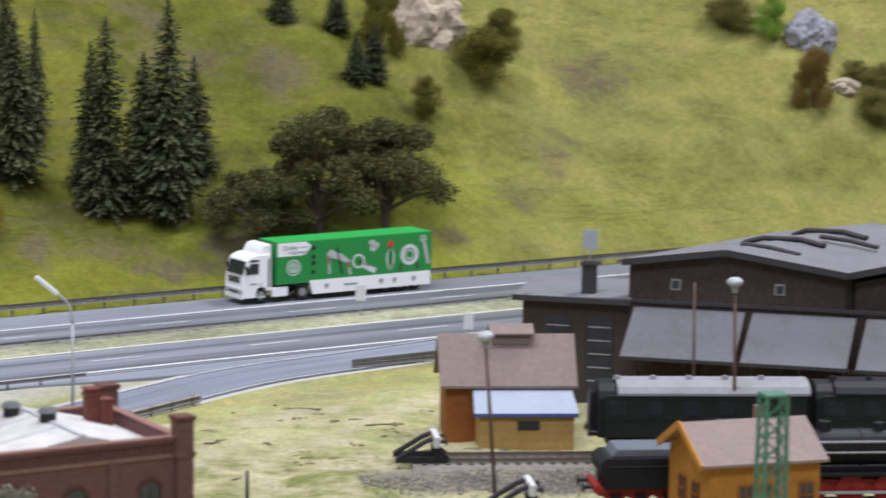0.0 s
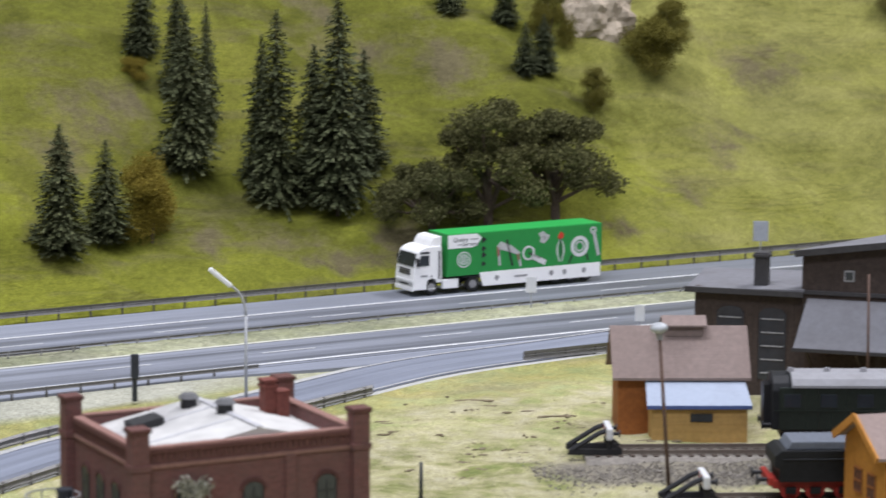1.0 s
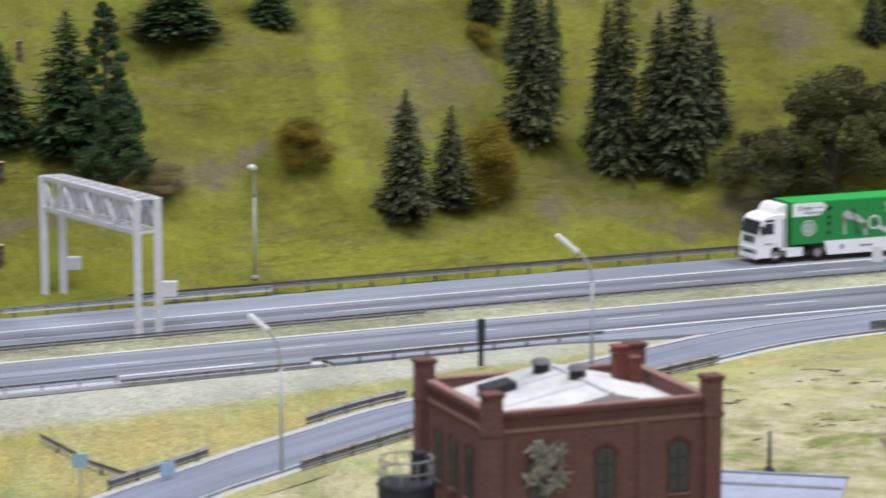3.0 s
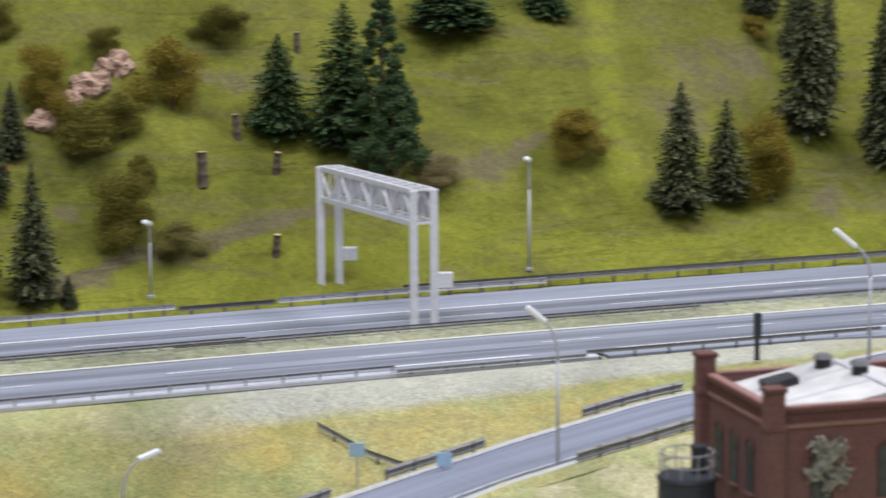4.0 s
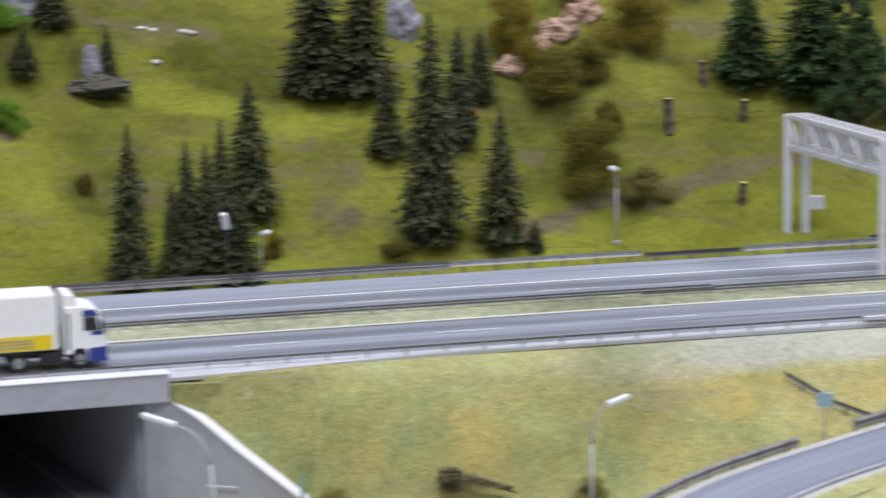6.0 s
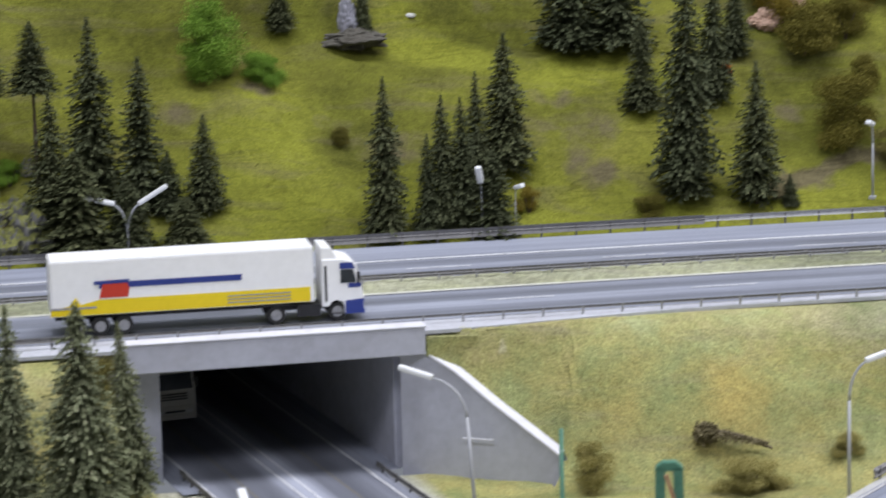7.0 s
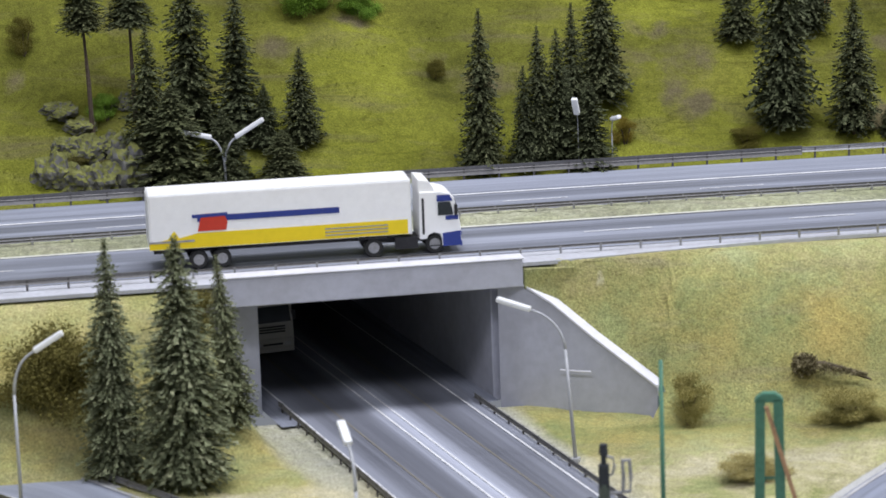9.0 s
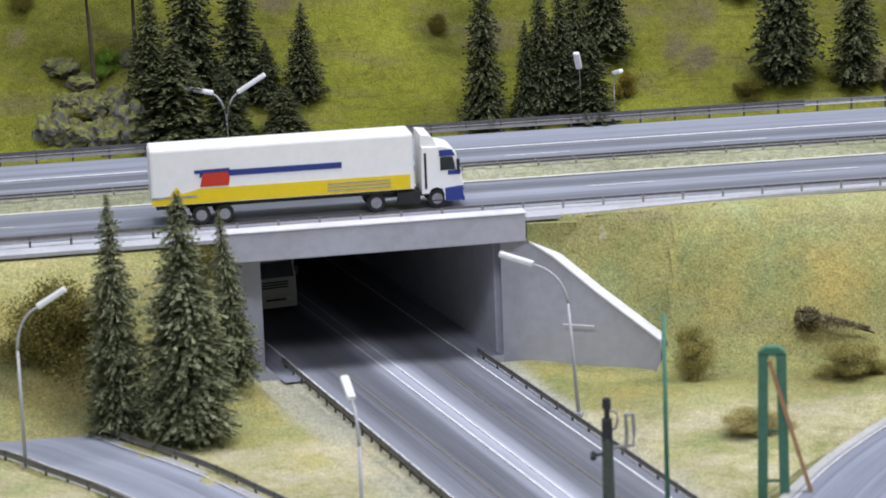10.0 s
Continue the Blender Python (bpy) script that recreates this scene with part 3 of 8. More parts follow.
highway = thing("highway", Matrix(), "grey dual-carriageway motorway with worn lane markings", "road", kind="structure")
road_strip("carriageway", -0.083, -0.002, 0.0, M_ASPHALT, highway, label="near carriageway of grey asphalt")
road_strip("carriageway", 0.040, 0.100, 0.0, M_FAR_ASPHALT, highway, label="far carriageway of grey asphalt")
road_strip("hard_shoulder", 0.100, 0.152, -0.0003, M_SHOULDER, highway, label="pale grey hard shoulder")
KERB_XS = even(-1.3, 0.145, 0.02)
ribbon("kerb_strip", ([at_road(x, -0.1105 + 0.0165 * smooth(-0.42, -0.24, x), -0.0003) for x in KERB_XS], [at_road(x, -0.083, -0.0003) for x in KERB_XS]), M_KERB, highway, "pale concrete verge strip", 0.0022)
EAST_XS = even(0.145, 1.7, 0.02)
ribbon("kerb_strip", ([at_road(x, -0.094 - 0.0165 * smooth(0.26, 0.42, x), -0.0003) for x in EAST_XS], [at_road(x, -0.083, -0.0003) for x in EAST_XS]), M_SHOULDER, highway, "grey verge strip", 0.0022)
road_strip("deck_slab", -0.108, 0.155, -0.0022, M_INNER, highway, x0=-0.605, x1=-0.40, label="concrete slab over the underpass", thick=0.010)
road_strip("edge_line", 0.0985, 0.1015, 0.0004, M_LINE, highway)
road_strip("edge_line", 0.0455, 0.0478, 0.0004, M_LINE, highway)
road_strip("edge_line", -0.0765, -0.0732, 0.0004, M_LINE, highway, x0=-1.3, x1=0.10)
road_strip("edge_line", -0.0765, -0.0732, 0.0004, M_LINE, highway, x0=0.16, x1=1.7)
road_strip("median_line", -0.0035, 0.0005, 0.0004, M_LINE_CREAM, highway)
for k in range(24):
    x = -1.25 + k * 0.122
    road_strip("lane_dash", 0.0690, 0.0705, 0.0004, M_LINE, highway, x, x + 0.055, 0.02)
    road_strip("lane_dash", -0.0395, -0.0378, 0.0004, M_LINE, highway, x + 0.03, x + 0.085, 0.02)


def median_strip():
    xs = even(-1.3, 1.7, 0.006)
    rows = [0.001, 0.006, 0.013, 0.02, 0.027, 0.034, 0.0405]
    verts = []
    for o in rows:
        for x in xs:
            p = at_road(x, o)
            edge = smooth(0.0, 0.006, o - 0.001) * smooth(0, 0.006, 0.0405 - o)
            p.z = -0.0004 + edge * (0.002 + 0.0012 * noise.noise(Vector((p.x * 160, p.y * 160, 0))))
            verts.append(p)
    w = len(xs)
    faces = [(j * w + i, j * w + i + 1, (j + 1) * w + i + 1, (j + 1) * w + i) for j in range(len(rows) - 1) for i in range(w - 1)]
    me = bpy.data.meshes.new("grass_median")
    me.from_pydata(verts, [], faces)
    me.materials.append(M_MEDIAN)
    return tagged(new("grass_median", me), "narrow pale grass strip between the carriageways", "grass", kind="structure")


median_strip()


M_GROOVE = worn("filled_groove", (0.20, 0.185, 0.15), 0.7, spread=0.2, scale=120)
# ---- the underpass ----
def upright(name, a, b, za0, za1, zb0, zb1, thick, material, parent, label="", lift=0.0):
    """A wall from a to b whose foot and top differ at its ends; it grows by thick to the left of its way."""
    a, b = Vector((a[0], a[1], 0)), Vector((b[0], b[1], 0))
    d = (b - a).normalized()
    n = Vector((-d.y, d.x, 0)) * thick
    v = [a + Vector((0, 0, za0)), b + Vector((0, 0, zb0)), b + Vector((0, 0, zb1)), a + Vector((0, 0, za1))]
    bm = B()
    front = [bm.verts.new(p * 1000) for p in v]
    back = [bm.verts.new((p + n) * 1000) for p in v]
    bm.faces.new(front)
    bm.faces.new(back[::-1])
    for i in range(4):
        bm.faces.new((front[i], back[i], back[(i + 1) % 4], front[(i + 1) % 4]))
    bmesh.ops.recalc_face_normals(bm, faces=bm.faces)
    bmesh.ops.bevel(bm, geom=list(bm.edges), offset=0.5, segments=1, affect="EDGES", clamp_overlap=True)
    return part(name, bm, material, parent, label)


def at_corridor(w, along, z=LOW):
    p = PORTAL + SIDE * w + WAY_IN * along
    return Vector((p.x, p.y, z))


underpass = thing("underpass", Matrix(), "grey painted concrete underpass below the motorway with splayed wing walls", "bridge", kind="structure")
R0, L0 = WING_A, Vector((-0.530, 1.852))
upright("side_wall", at_corridor(0.0685, -0.010), at_corridor(0.0685, 0.62), LOW - 0.002, -0.012, LOW - 0.002, -0.012, -0.016, M_CONCRETE, underpass)
upright("side_wall", at_corridor(-0.0675, 0.030), at_corridor(-0.0675, 0.62), LOW - 0.002, -0.012, LOW - 0.002, -0.012, 0.016, M_CONCRETE, underpass)
# added wall that closes the far end, where only darkness shows
upright("closing_wall", at_corridor(-0.085, 0.62), at_corridor(0.085, 0.62), LOW - 0.002, -0.012, LOW - 0.002, -0.012, 0.01, M_INNER, underpass)
road_ceiling = B()
for w0, w1 in ((-0.086, 0.086),):
    q = [at_corridor(w0, 0.036), at_corridor(w1, -0.018), at_corridor(w1, 0.63), at_corridor(w0, 0.63)]
    lo = [road_ceiling.verts.new(Vector((p.x, p.y, -0.0145)) * 1000) for p in q]
    hi = [road_ceiling.verts.new(Vector((p.x, p.y, -0.0125)) * 1000) for p in q]
    road_ceiling.faces.new(lo[::-1])
    road_ceiling.faces.new(hi)
    for i in range(4):
        road_ceiling.faces.new((lo[i], lo[(i + 1) % 4], hi[(i + 1) % 4], hi[i]))
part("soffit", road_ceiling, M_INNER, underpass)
FASCIA_A, FASCIA_B = at_road(-0.582, -0.112), at_road(-0.4145, -0.112)
upright("fascia_beam", FASCIA_A, FASCIA_B, -0.0150, 0.0022, -0.0145, 0.0022, 0.010, M_CONCRETE, underpass, "grey concrete edge beam")
upright("coping", at_road(-0.583, -0.1125), at_road(-0.4135, -0.1125), 0.0022, 0.0034, 0.0022, 0.0034, 0.012, M_COPING, underpass, "pale concrete coping")
upright("abutment", at_corridor(-0.128, 0.012), L0, LOW - 0.003, -0.0155, LOW - 0.003, -0.0155, 0.012, M_CONCRETE, underpass)
WING = WING_B
WALL_WAY = Vector((WING.x - R0.x, WING.y - R0.y, 0))
WALL_BACK = Vector((WING_N.x, WING_N.y, 0))


def on_wing(u, back, z):
    p = Vector((R0.x, R0.y, 0)) + WALL_WAY * u + WALL_BACK * back
    return Vector((p.x, p.y, z)) * 1000


wing = B()
outline = [(0.0, LOW - 0.004), (1.0, LOW - 0.004)] + [(u, z - 0.0004) for u, z in reversed(WING_TOP)]
front = [wing.verts.new(on_wing(u, 0, z)) for u, z in outline]
rear = [wing.verts.new(on_wing(u, 0.012, z)) for u, z in outline]
wing.faces.new(front)
wing.faces.new(rear[::-1])
for i in range(len(outline)):
    wing.faces.new((front[i], rear[i], rear[(i + 1) % len(outline)], front[(i + 1) % len(outline)]))
bmesh.ops.recalc_face_normals(wing, faces=wing.faces)
part("wing_wall", wing, M_CONCRETE, underpass)
for (u0, z0), (u1, z1) in list(zip(WING_TOP, WING_TOP[1:]))[1:]:
    cap = B()
    lower = [cap.verts.new(on_wing(u, b, z + 0.0002)) for u, z, b in ((u0, z0, -0.0008), (u1, z1, -0.0008), (u1, z1, 0.0125), (u0, z0, 0.0125))]
    upper = [cap.verts.new(on_wing(u, b, z + 0.0016)) for u, z, b in ((u0, z0, -0.0008), (u1, z1, -0.0008), (u1, z1, 0.0125), (u0, z0, 0.0125))]
    cap.faces.new(lower[::-1])
    cap.faces.new(upper)
    for i in range(4):
        cap.faces.new((lower[i], lower[(i + 1) % 4], upper[(i + 1) % 4], upper[i]))
    bmesh.ops.recalc_face_normals(cap, faces=cap.faces)
    part("coping", cap, M_COPING, underpass, "pale concrete coping")


def wing_bank():
    """The turf that rises from the wing wall's top to the motorway's edge."""
    rows, nu, ns = [], 70, 12
    along = (WING_B - WING_A)
    for i in range(nu + 1):
        u = -0.04 + 1.16 * i / nu
        foot = WING_A + along * u + WING_N * 0.009
        reach = 0.064
        while reach > 0.001 and -0.110 - offset(foot.x + WING_N.x * reach, foot.y + WING_N.y * reach) < -0.009:
            reach -= 0.001
        head = foot + WING_N * reach
        z0 = wing_top_z(u) - 0.0008 - 0.012 * max(0.0, u - 1) / 0.12
        z1 = near_z(head.x, head.y) + 0.0006
        open_end = reach < 0.063
        if open_end:
            z1 = -0.0009
        climb = reach / max(0.003, reach - 0.0095) if open_end else 1.0
        rows.append([])
        for k in range(ns + 1):
            v = k / ns
            p = foot.lerp(head, v)
            rise = min(1.0, v * climb)
            z = z0 + (z1 - z0) * (rise * 1.25 - 0.25 * rise * rise if z1 > z0 else rise)
            lie = near_z(p.x, p.y) + 0.0004 - 0.0035 * smooth(1.03, 1.10, u)
            if offset(p.x, p.y) < -0.12:
                lie += noise.fractal(Vector((p.x * 45, p.y * 45, 0.3)), 0.9, 2.0, 4) * 0.0012
            z += (lie - z) * smooth(0.80, 1.0, u) * (1 - rise if open_end else 1.0)
            rough = (1 - smooth(0.8, 1.05, u)) * noise.fractal(Vector((p.x * 90, p.y * 90, z * 90)), 0.9, 2.0, 4) * 0.0011 * math.sin(math.pi * min(1, max(0.12, v)))
            rows[-1].append(Vector((p.x, p.y, z + rough)))
    verts = [p for r in rows for p in r]
    faces = [(i * (ns + 1) + k, (i + 1) * (ns + 1) + k, (i + 1) * (ns + 1) + k + 1, i * (ns + 1) + k + 1) for i in range(nu) for k in range(ns)]
    me = bpy.data.meshes.new("earth_bank")
    me.from_pydata(verts, [], faces)
    me.materials.append(M_FIELD)
    me.polygons.foreach_set("use_smooth", [True] * len(faces))
    wear = me.color_attributes.new("wear", "FLOAT_COLOR", "POINT")
    worn_there = []
    for p in verts:
        brown, ochre, sand, rest = wear_at(p, offset(p.x, p.y))
        bare = 0.32 * smooth(0.0, 0.35, noise.fractal(p * 45, 0.8, 2.0, 3)) * (1 - smooth(-0.33, -0.30, p.x))
        worn_there.append((max(brown, bare), ochre, sand, rest))
    wear.data.foreach_set("color", [c for w in worn_there for c in w])
    return tagged(new("earth_bank", me), "grassy earth bank filling in behind the wing wall", "ground", kind="structure")


wing_bank()
upright("bank_edge", at_road(-0.4140, -0.1118), at_road(-0.385, -0.1118), -0.0158, -0.0036, -0.0300, -0.0046, 0.006, M_FIELD, underpass, "grass between the beam and the wing wall")
pipe = B()
rod(pipe, (-0.352 * 1000, 1.8745 * 1000, -63.5), (-0.333 * 1000, 1.8705 * 1000, -63.2), 0.55)
part("bracket", pipe, M_COPING, underpass)

low_road = thing("underpass_road", Matrix(), "dark two-lane road running into the underpass, worn pale in the middle", "road", kind="structure")


def corridor_strip(name, w0, w1, z, material, s0=-0.75, s1=0.62, label=""):
    ss = [s0 + (s1 - s0) * i / 40 for i in range(41)]
    return ribbon(name, ([at_corridor(w0, s, z) for s in ss], [at_corridor(w1, s, z) for s in ss]), material, low_road, label)


corridor_strip("verge", -0.0675, 0.0685, LOW + 0.0006, M_SHOULDER, -0.02, 0.62, label="pale concrete verge")
corridor_strip("carriageway", -0.056, 0.056, LOW + 0.0012, M_DARK_ASPHALT)
corridor_strip("edge_line", -0.0535, -0.0523, LOW + 0.0016, M_LINE)
corridor_strip("edge_line", 0.0470, 0.0482, LOW + 0.0016, M_LINE)
corridor_strip("centre_line", -0.0062, -0.0050, LOW + 0.0016, M_LINE)
corridor_strip("centre_line", 0.0016, 0.0028, LOW + 0.0016, M_LINE)
corridor_strip("guide_groove", -0.0310, -0.0300, LOW + 0.0015, M_GROOVE)
corridor_strip("guide_groove", 0.0240, 0.0250, LOW + 0.0015, M_GROOVE)


def side_road(name, line, half, material, label):
    road = thing(name, Matrix(), label, "road", kind="structure")
    left, right, inner_l, inner_r = [], [], [], []
    for i, p in enumerate(line):
        d = line[min(i + 1, len(line) - 1)] - line[max(i - 1, 0)]
        n = Vector((-d.y, d.x, 0)).normalized()
        left.append(p + n * half)
        right.append(p - n * half)
    up = Vector((0, 0, 0.0005))
    ribbon("carriageway", (left, right), material, road)
    for k0, k1 in ((0.88, 0.94), (-0.94, -0.88)):
        ribbon("edge_line", ([(p + q) / 2 + (p - q) / 2 * k0 + up for p, q in zip(left, right)], [(p + q) / 2 + (p - q) / 2 * k1 + up for p, q in zip(left, right)]), M_LINE_WORN, road)
    lo = Vector((0, 0, -0.0006))
    deep = Vector((0, 0, -0.0055))
    for a, c in ((left, right), (right, left)):
        rim = [p + (p - q) * 0.10 + lo for p, q in zip(a, c)]
        ribbon("gravel_verge", ([p * 0.98 + q * 0.02 + lo for p, q in zip(a, c)], rim), M_VERGE, road)
        ribbon("verge_bank", (rim, [p + (p - q) * 0.22 + deep for p, q in zip(a, c)]), M_FIELD, road)
    return left, right


SLIP_L, SLIP_R = side_road("slip_road", SLIP_LINE, SLIP_HALF, M_SLIP_ASPHALT, "grey slip road leaving the motorway downhill")
WEST_L, WEST_R = side_road("side_road", [p + Vector((0, 0, 0.0015)) for p in WEST_LINE], 0.026, M_SIDE_ASPHALT, "narrow grey side road below the motorway")


# ---- guard rails ----
def rail_mesh(bm, line, h0, h1, t):
    """A pressed rail along a line of places (metres): three folds high."""
    prof = [(-t / 2, h0), (t / 2, h0 + (h1 - h0) * 0.22), (-t / 2, (h0 + h1) / 2), (t / 2, h0 + (h1 - h0) * 0.78), (-t / 2, h1), (-t / 2 - 0.35, h1), (t / 2 - 0.6, (h0 + h1) / 2), (-t / 2 - 0.35, h0)]
    rings = []
    for i, p in enumerate(line):
        d = line[min(i + 1, len(line) - 1)] - line[max(i - 1, 0)]
        n = Vector((-d.y, d.x, 0)).normalized()
        rings.append([bm.verts.new((p.x * 1000 + n.x * a, p.y * 1000 + n.y * a, p.z * 1000 + z)) for a, z in prof])
    k = len(prof)
    for a, b in zip(rings, rings[1:]):
        for i in range(k):
            bm.faces.new((a[i], b[i], b[(i + 1) % k], a[(i + 1) % k]))
    bm.faces.new(rings[0])
    bm.faces.new(rings[-1][::-1])
    bmesh.ops.recalc_face_normals(bm, faces=bm.faces)


post_bm = B()
box(post_bm, -0.7, 0.7, -0.5, 0.5, -3, 7.4, 0.15)
POST_ME = part("post_pattern", post_bm, M_POST).data
bpy.data.objects.remove(bpy.data.objects["post_pattern"])
POST_PALE_ME = POST_ME.copy()
POST_PALE_ME.materials.clear()
POST_PALE_ME.materials.append(M_RAIL_PALE)


def guard_rail(line, h0, h1, t, gap, material, label, post_side=0.0):
    rail = thing("guard_rail", Matrix(), label, "guard rail", group="guard rails", kind="structure")
    bm = B()
    rail_mesh(bm, line, h0, h1, t)
    part("rail", bm, material, rail)
    run, want = 0.0, gap * 0.4
    for a, b in zip(line, line[1:]):
        d = b - a
        while run + d.length > want:
            p = a + d * ((want - run) / d.length)
            n = Vector((-d.y, d.x, 0)).normalized()
            share("post", POST_PALE_ME if "thin" in label else POST_ME, rail, Matrix.Translation(p + n * (post_side * MM)) @ pose(0, 0, 0, 0, 0, math.degrees(math.atan2(d.y, d.x))) @ Matrix.Diagonal((1, 1, h1 / 7.6, 1)))
            want += gap
        run += d.length
    return rail


def along_road(x0, x1, off, step=0.02, z=0.0):
    n = max(2, int((x1 - x0) / step))
    return [at_road(x0 + (x1 - x0) * i / n, off, z) for i in range(n + 1)]


GREY_RAIL = "grey steel guard rail on short dark posts"
guard_rail(along_road(-1.25, -0.19, 0.1525), 2.6, 8.8, 1.4, 0.024, M_RAIL, GREY_RAIL)
guard_rail(along_road(-0.19, -0.062, 0.1535), 4.0, 7.8, 1.2, 0.024, M_RAIL_PALE, "pale grey guard rail at the motorway's far edge")
guard_rail(along_road(-0.060, 0.006, 0.1515), 2.6, 6.2, 1.2, 0.024, M_POST, "low black guard rail piece at the motorway's far edge")
guard_rail(along_road(0.008, 0.20, 0.150), 3.4, 7.6, 1.2, 0.024, M_RAIL_PALE, "pale grey guard rail beside the motorway's exit lane")
guard_rail(along_road(0.10, 1.65, 0.162), 3.0, 7.6, 1.2, 0.026, M_RAIL, GREY_RAIL)
guard_rail(along_road(-1.25, -0.05, 0.0345), 3.6, 5.2, 0.8, 0.0245, M_RAIL, "thin grey guard rail in the grass median", 0)
guard_rail(along_road(-1.25, -0.05, 0.0265), 3.4, 5.0, 0.8, 0.0245, M_RAIL, "thin grey guard rail in the grass median", 0)
guard_rail(along_road(-0.05, 1.65, 0.0305), 3.4, 5.0, 0.8, 0.0245, M_RAIL, "thin grey guard rail in the grass median", 0)
guard_rail(along_road(-0.10, 0.26, 0.0225), 3.2, 4.6, 0.8, 0.0245, M_RAIL, "thin grey guard rail in the grass median", 0)
guard_rail(along_road(-1.25, -0.605, -0.094), 3.6, 7.0, 1.0, 0.024, M_RAIL, GREY_RAIL)
guard_rail(along_road(-0.605, 0.005, -0.0925), 3.6, 5.2, 0.8, 0.0245, M_RAIL, "thin grey guard rail at the motorway's edge")
guard_rail(along_road(0.005, 0.13, -0.0945), 0.2, 2.6, 1.2, 0.0245, M_RAIL_PALE, "low pale guard rail beside the verge")
guard_rail(along_road(0.13, 0.335, -0.095), 2.4, 5.0, 0.8, 0.0245, M_RAIL, GREY_RAIL)
guard_rail([p + Vector((0, 0, 0)) for p in along_road(0.505, 1.6, -0.150)], 0.4, 7.0, 1.6, 0.0245, M_RAIL, GREY_RAIL)


def along_line(line, i0, i1, shift):
    out = []
    for i in range(i0, i1 + 1):
        d = line[min(i + 1, len(line) - 1)] - line[max(i - 1, 0)]
        n = Vector((-d.y, d.x, 0)).normalized()
        out.append(line[i] + n * shift)
    return out


def rail_span(x):
    return min(range(len(SLIP_LINE)), key=lambda i: abs(SLIP_LINE[i].x - x) + (0 if SLIP_LINE[i].y > 1.45 else 9))


for xa, xb, sh in ((0.405, 0.335, 0.036), (0.232, 0.168, -0.036), (0.225, 0.12, 0.036), (0.105, 0.05, -0.036), (0.02, -0.07, -0.036)):
    guard_rail(along_line(SLIP_LINE, rail_span(xa), rail_span(xb), sh), 0.2, 6.4, 1.4, 0.02, M_RAIL, "dark grey guard rail along the slip road")
guard_rail([at_corridor(-0.0580, s, LOW) for s in (0.018, -0.06, -0.12, -0.2, -0.3, -0.45)], 3.4, 6.6, 1.0, 0.0165, M_RAIL, "dark guard rail along the underpass road")
guard_rail([at_corridor(0.0545, s, LOW) for s in (-0.016, -0.06, -0.12, -0.2, -0.3, -0.45)], 3.4, 6.6, 1.0, 0.024, M_RAIL, "dark guard rail along the underpass road")
guard_rail(along_line(WEST_LINE, 18, 44, 0.032), 2.6, 6.2, 1.0, 0.02, M_RAIL, "dark guard rail along the side road")
guard_rail(along_line(WEST_LINE, 0, 44, -0.032), 2.6, 6.2, 1.0, 0.02, M_RAIL, "dark guard rail along the side road")


# ---- street lamps ----
def street_lamp(x, y, z, height, reach, turn, group="street lamps", arms=(1,), head=15.0, lean=0.0, pole=1.0, fork=0.72, tip_up=18.0, tip_other=None):
    """A tapered mast with one or two bent arms and long flat heads (millimetres)."""
    lamp = thing("street_lamp", pose(x, y, z, 0, lean, turn), "grey bent-arm street lamp with a long white head" if len(arms) == 1 else "grey two-armed street lamp with long white heads", "street lamp", group)
    bm = B()
    rod(bm, (0, 0, -2), (0, 0, height * fork), pole * 1.15, pole * 0.85, 10)
    part("mast", bm, M_LAMP, lamp, smooth_faces=True)
    bm = B()
    box(bm, -2.2, 2.2, -2.2, 2.2, -1, 1.4, 0.4)
    part("foot", bm, M_LAMP, lamp)
    for k in arms:
        bm = B()
        pts = []
        for i in range(9):
            u = i / 8
            pts.append((k * reach * (1 - math.cos(u * 1.45)) * 0.9, 0, height * fork + (height * (1 - fork) - 2) * math.sin(u * 1.45)))
        tube(bm, pts, pole * 0.85, 8, 0.8)
        arm = part("arm", bm, M_LAMP, lamp, smooth_faces=True)
        bm = B()
        tip = pts[-1]
        m = Matrix.Translation(Vector(tip)) @ pose(0, 0, 0, 0, -k * (tip_up if k > 0 or tip_other is None else tip_other), 0)
        box(bm, -1.5 if k > 0 else -head, head if k > 0 else 1.5, -2.2, 2.2, -0.8, 2.3, 1.1, m)
        part("lamp_head", bm, M_LAMP_HEAD, arm, "white lamp head", smooth_faces=False)
    return lamp


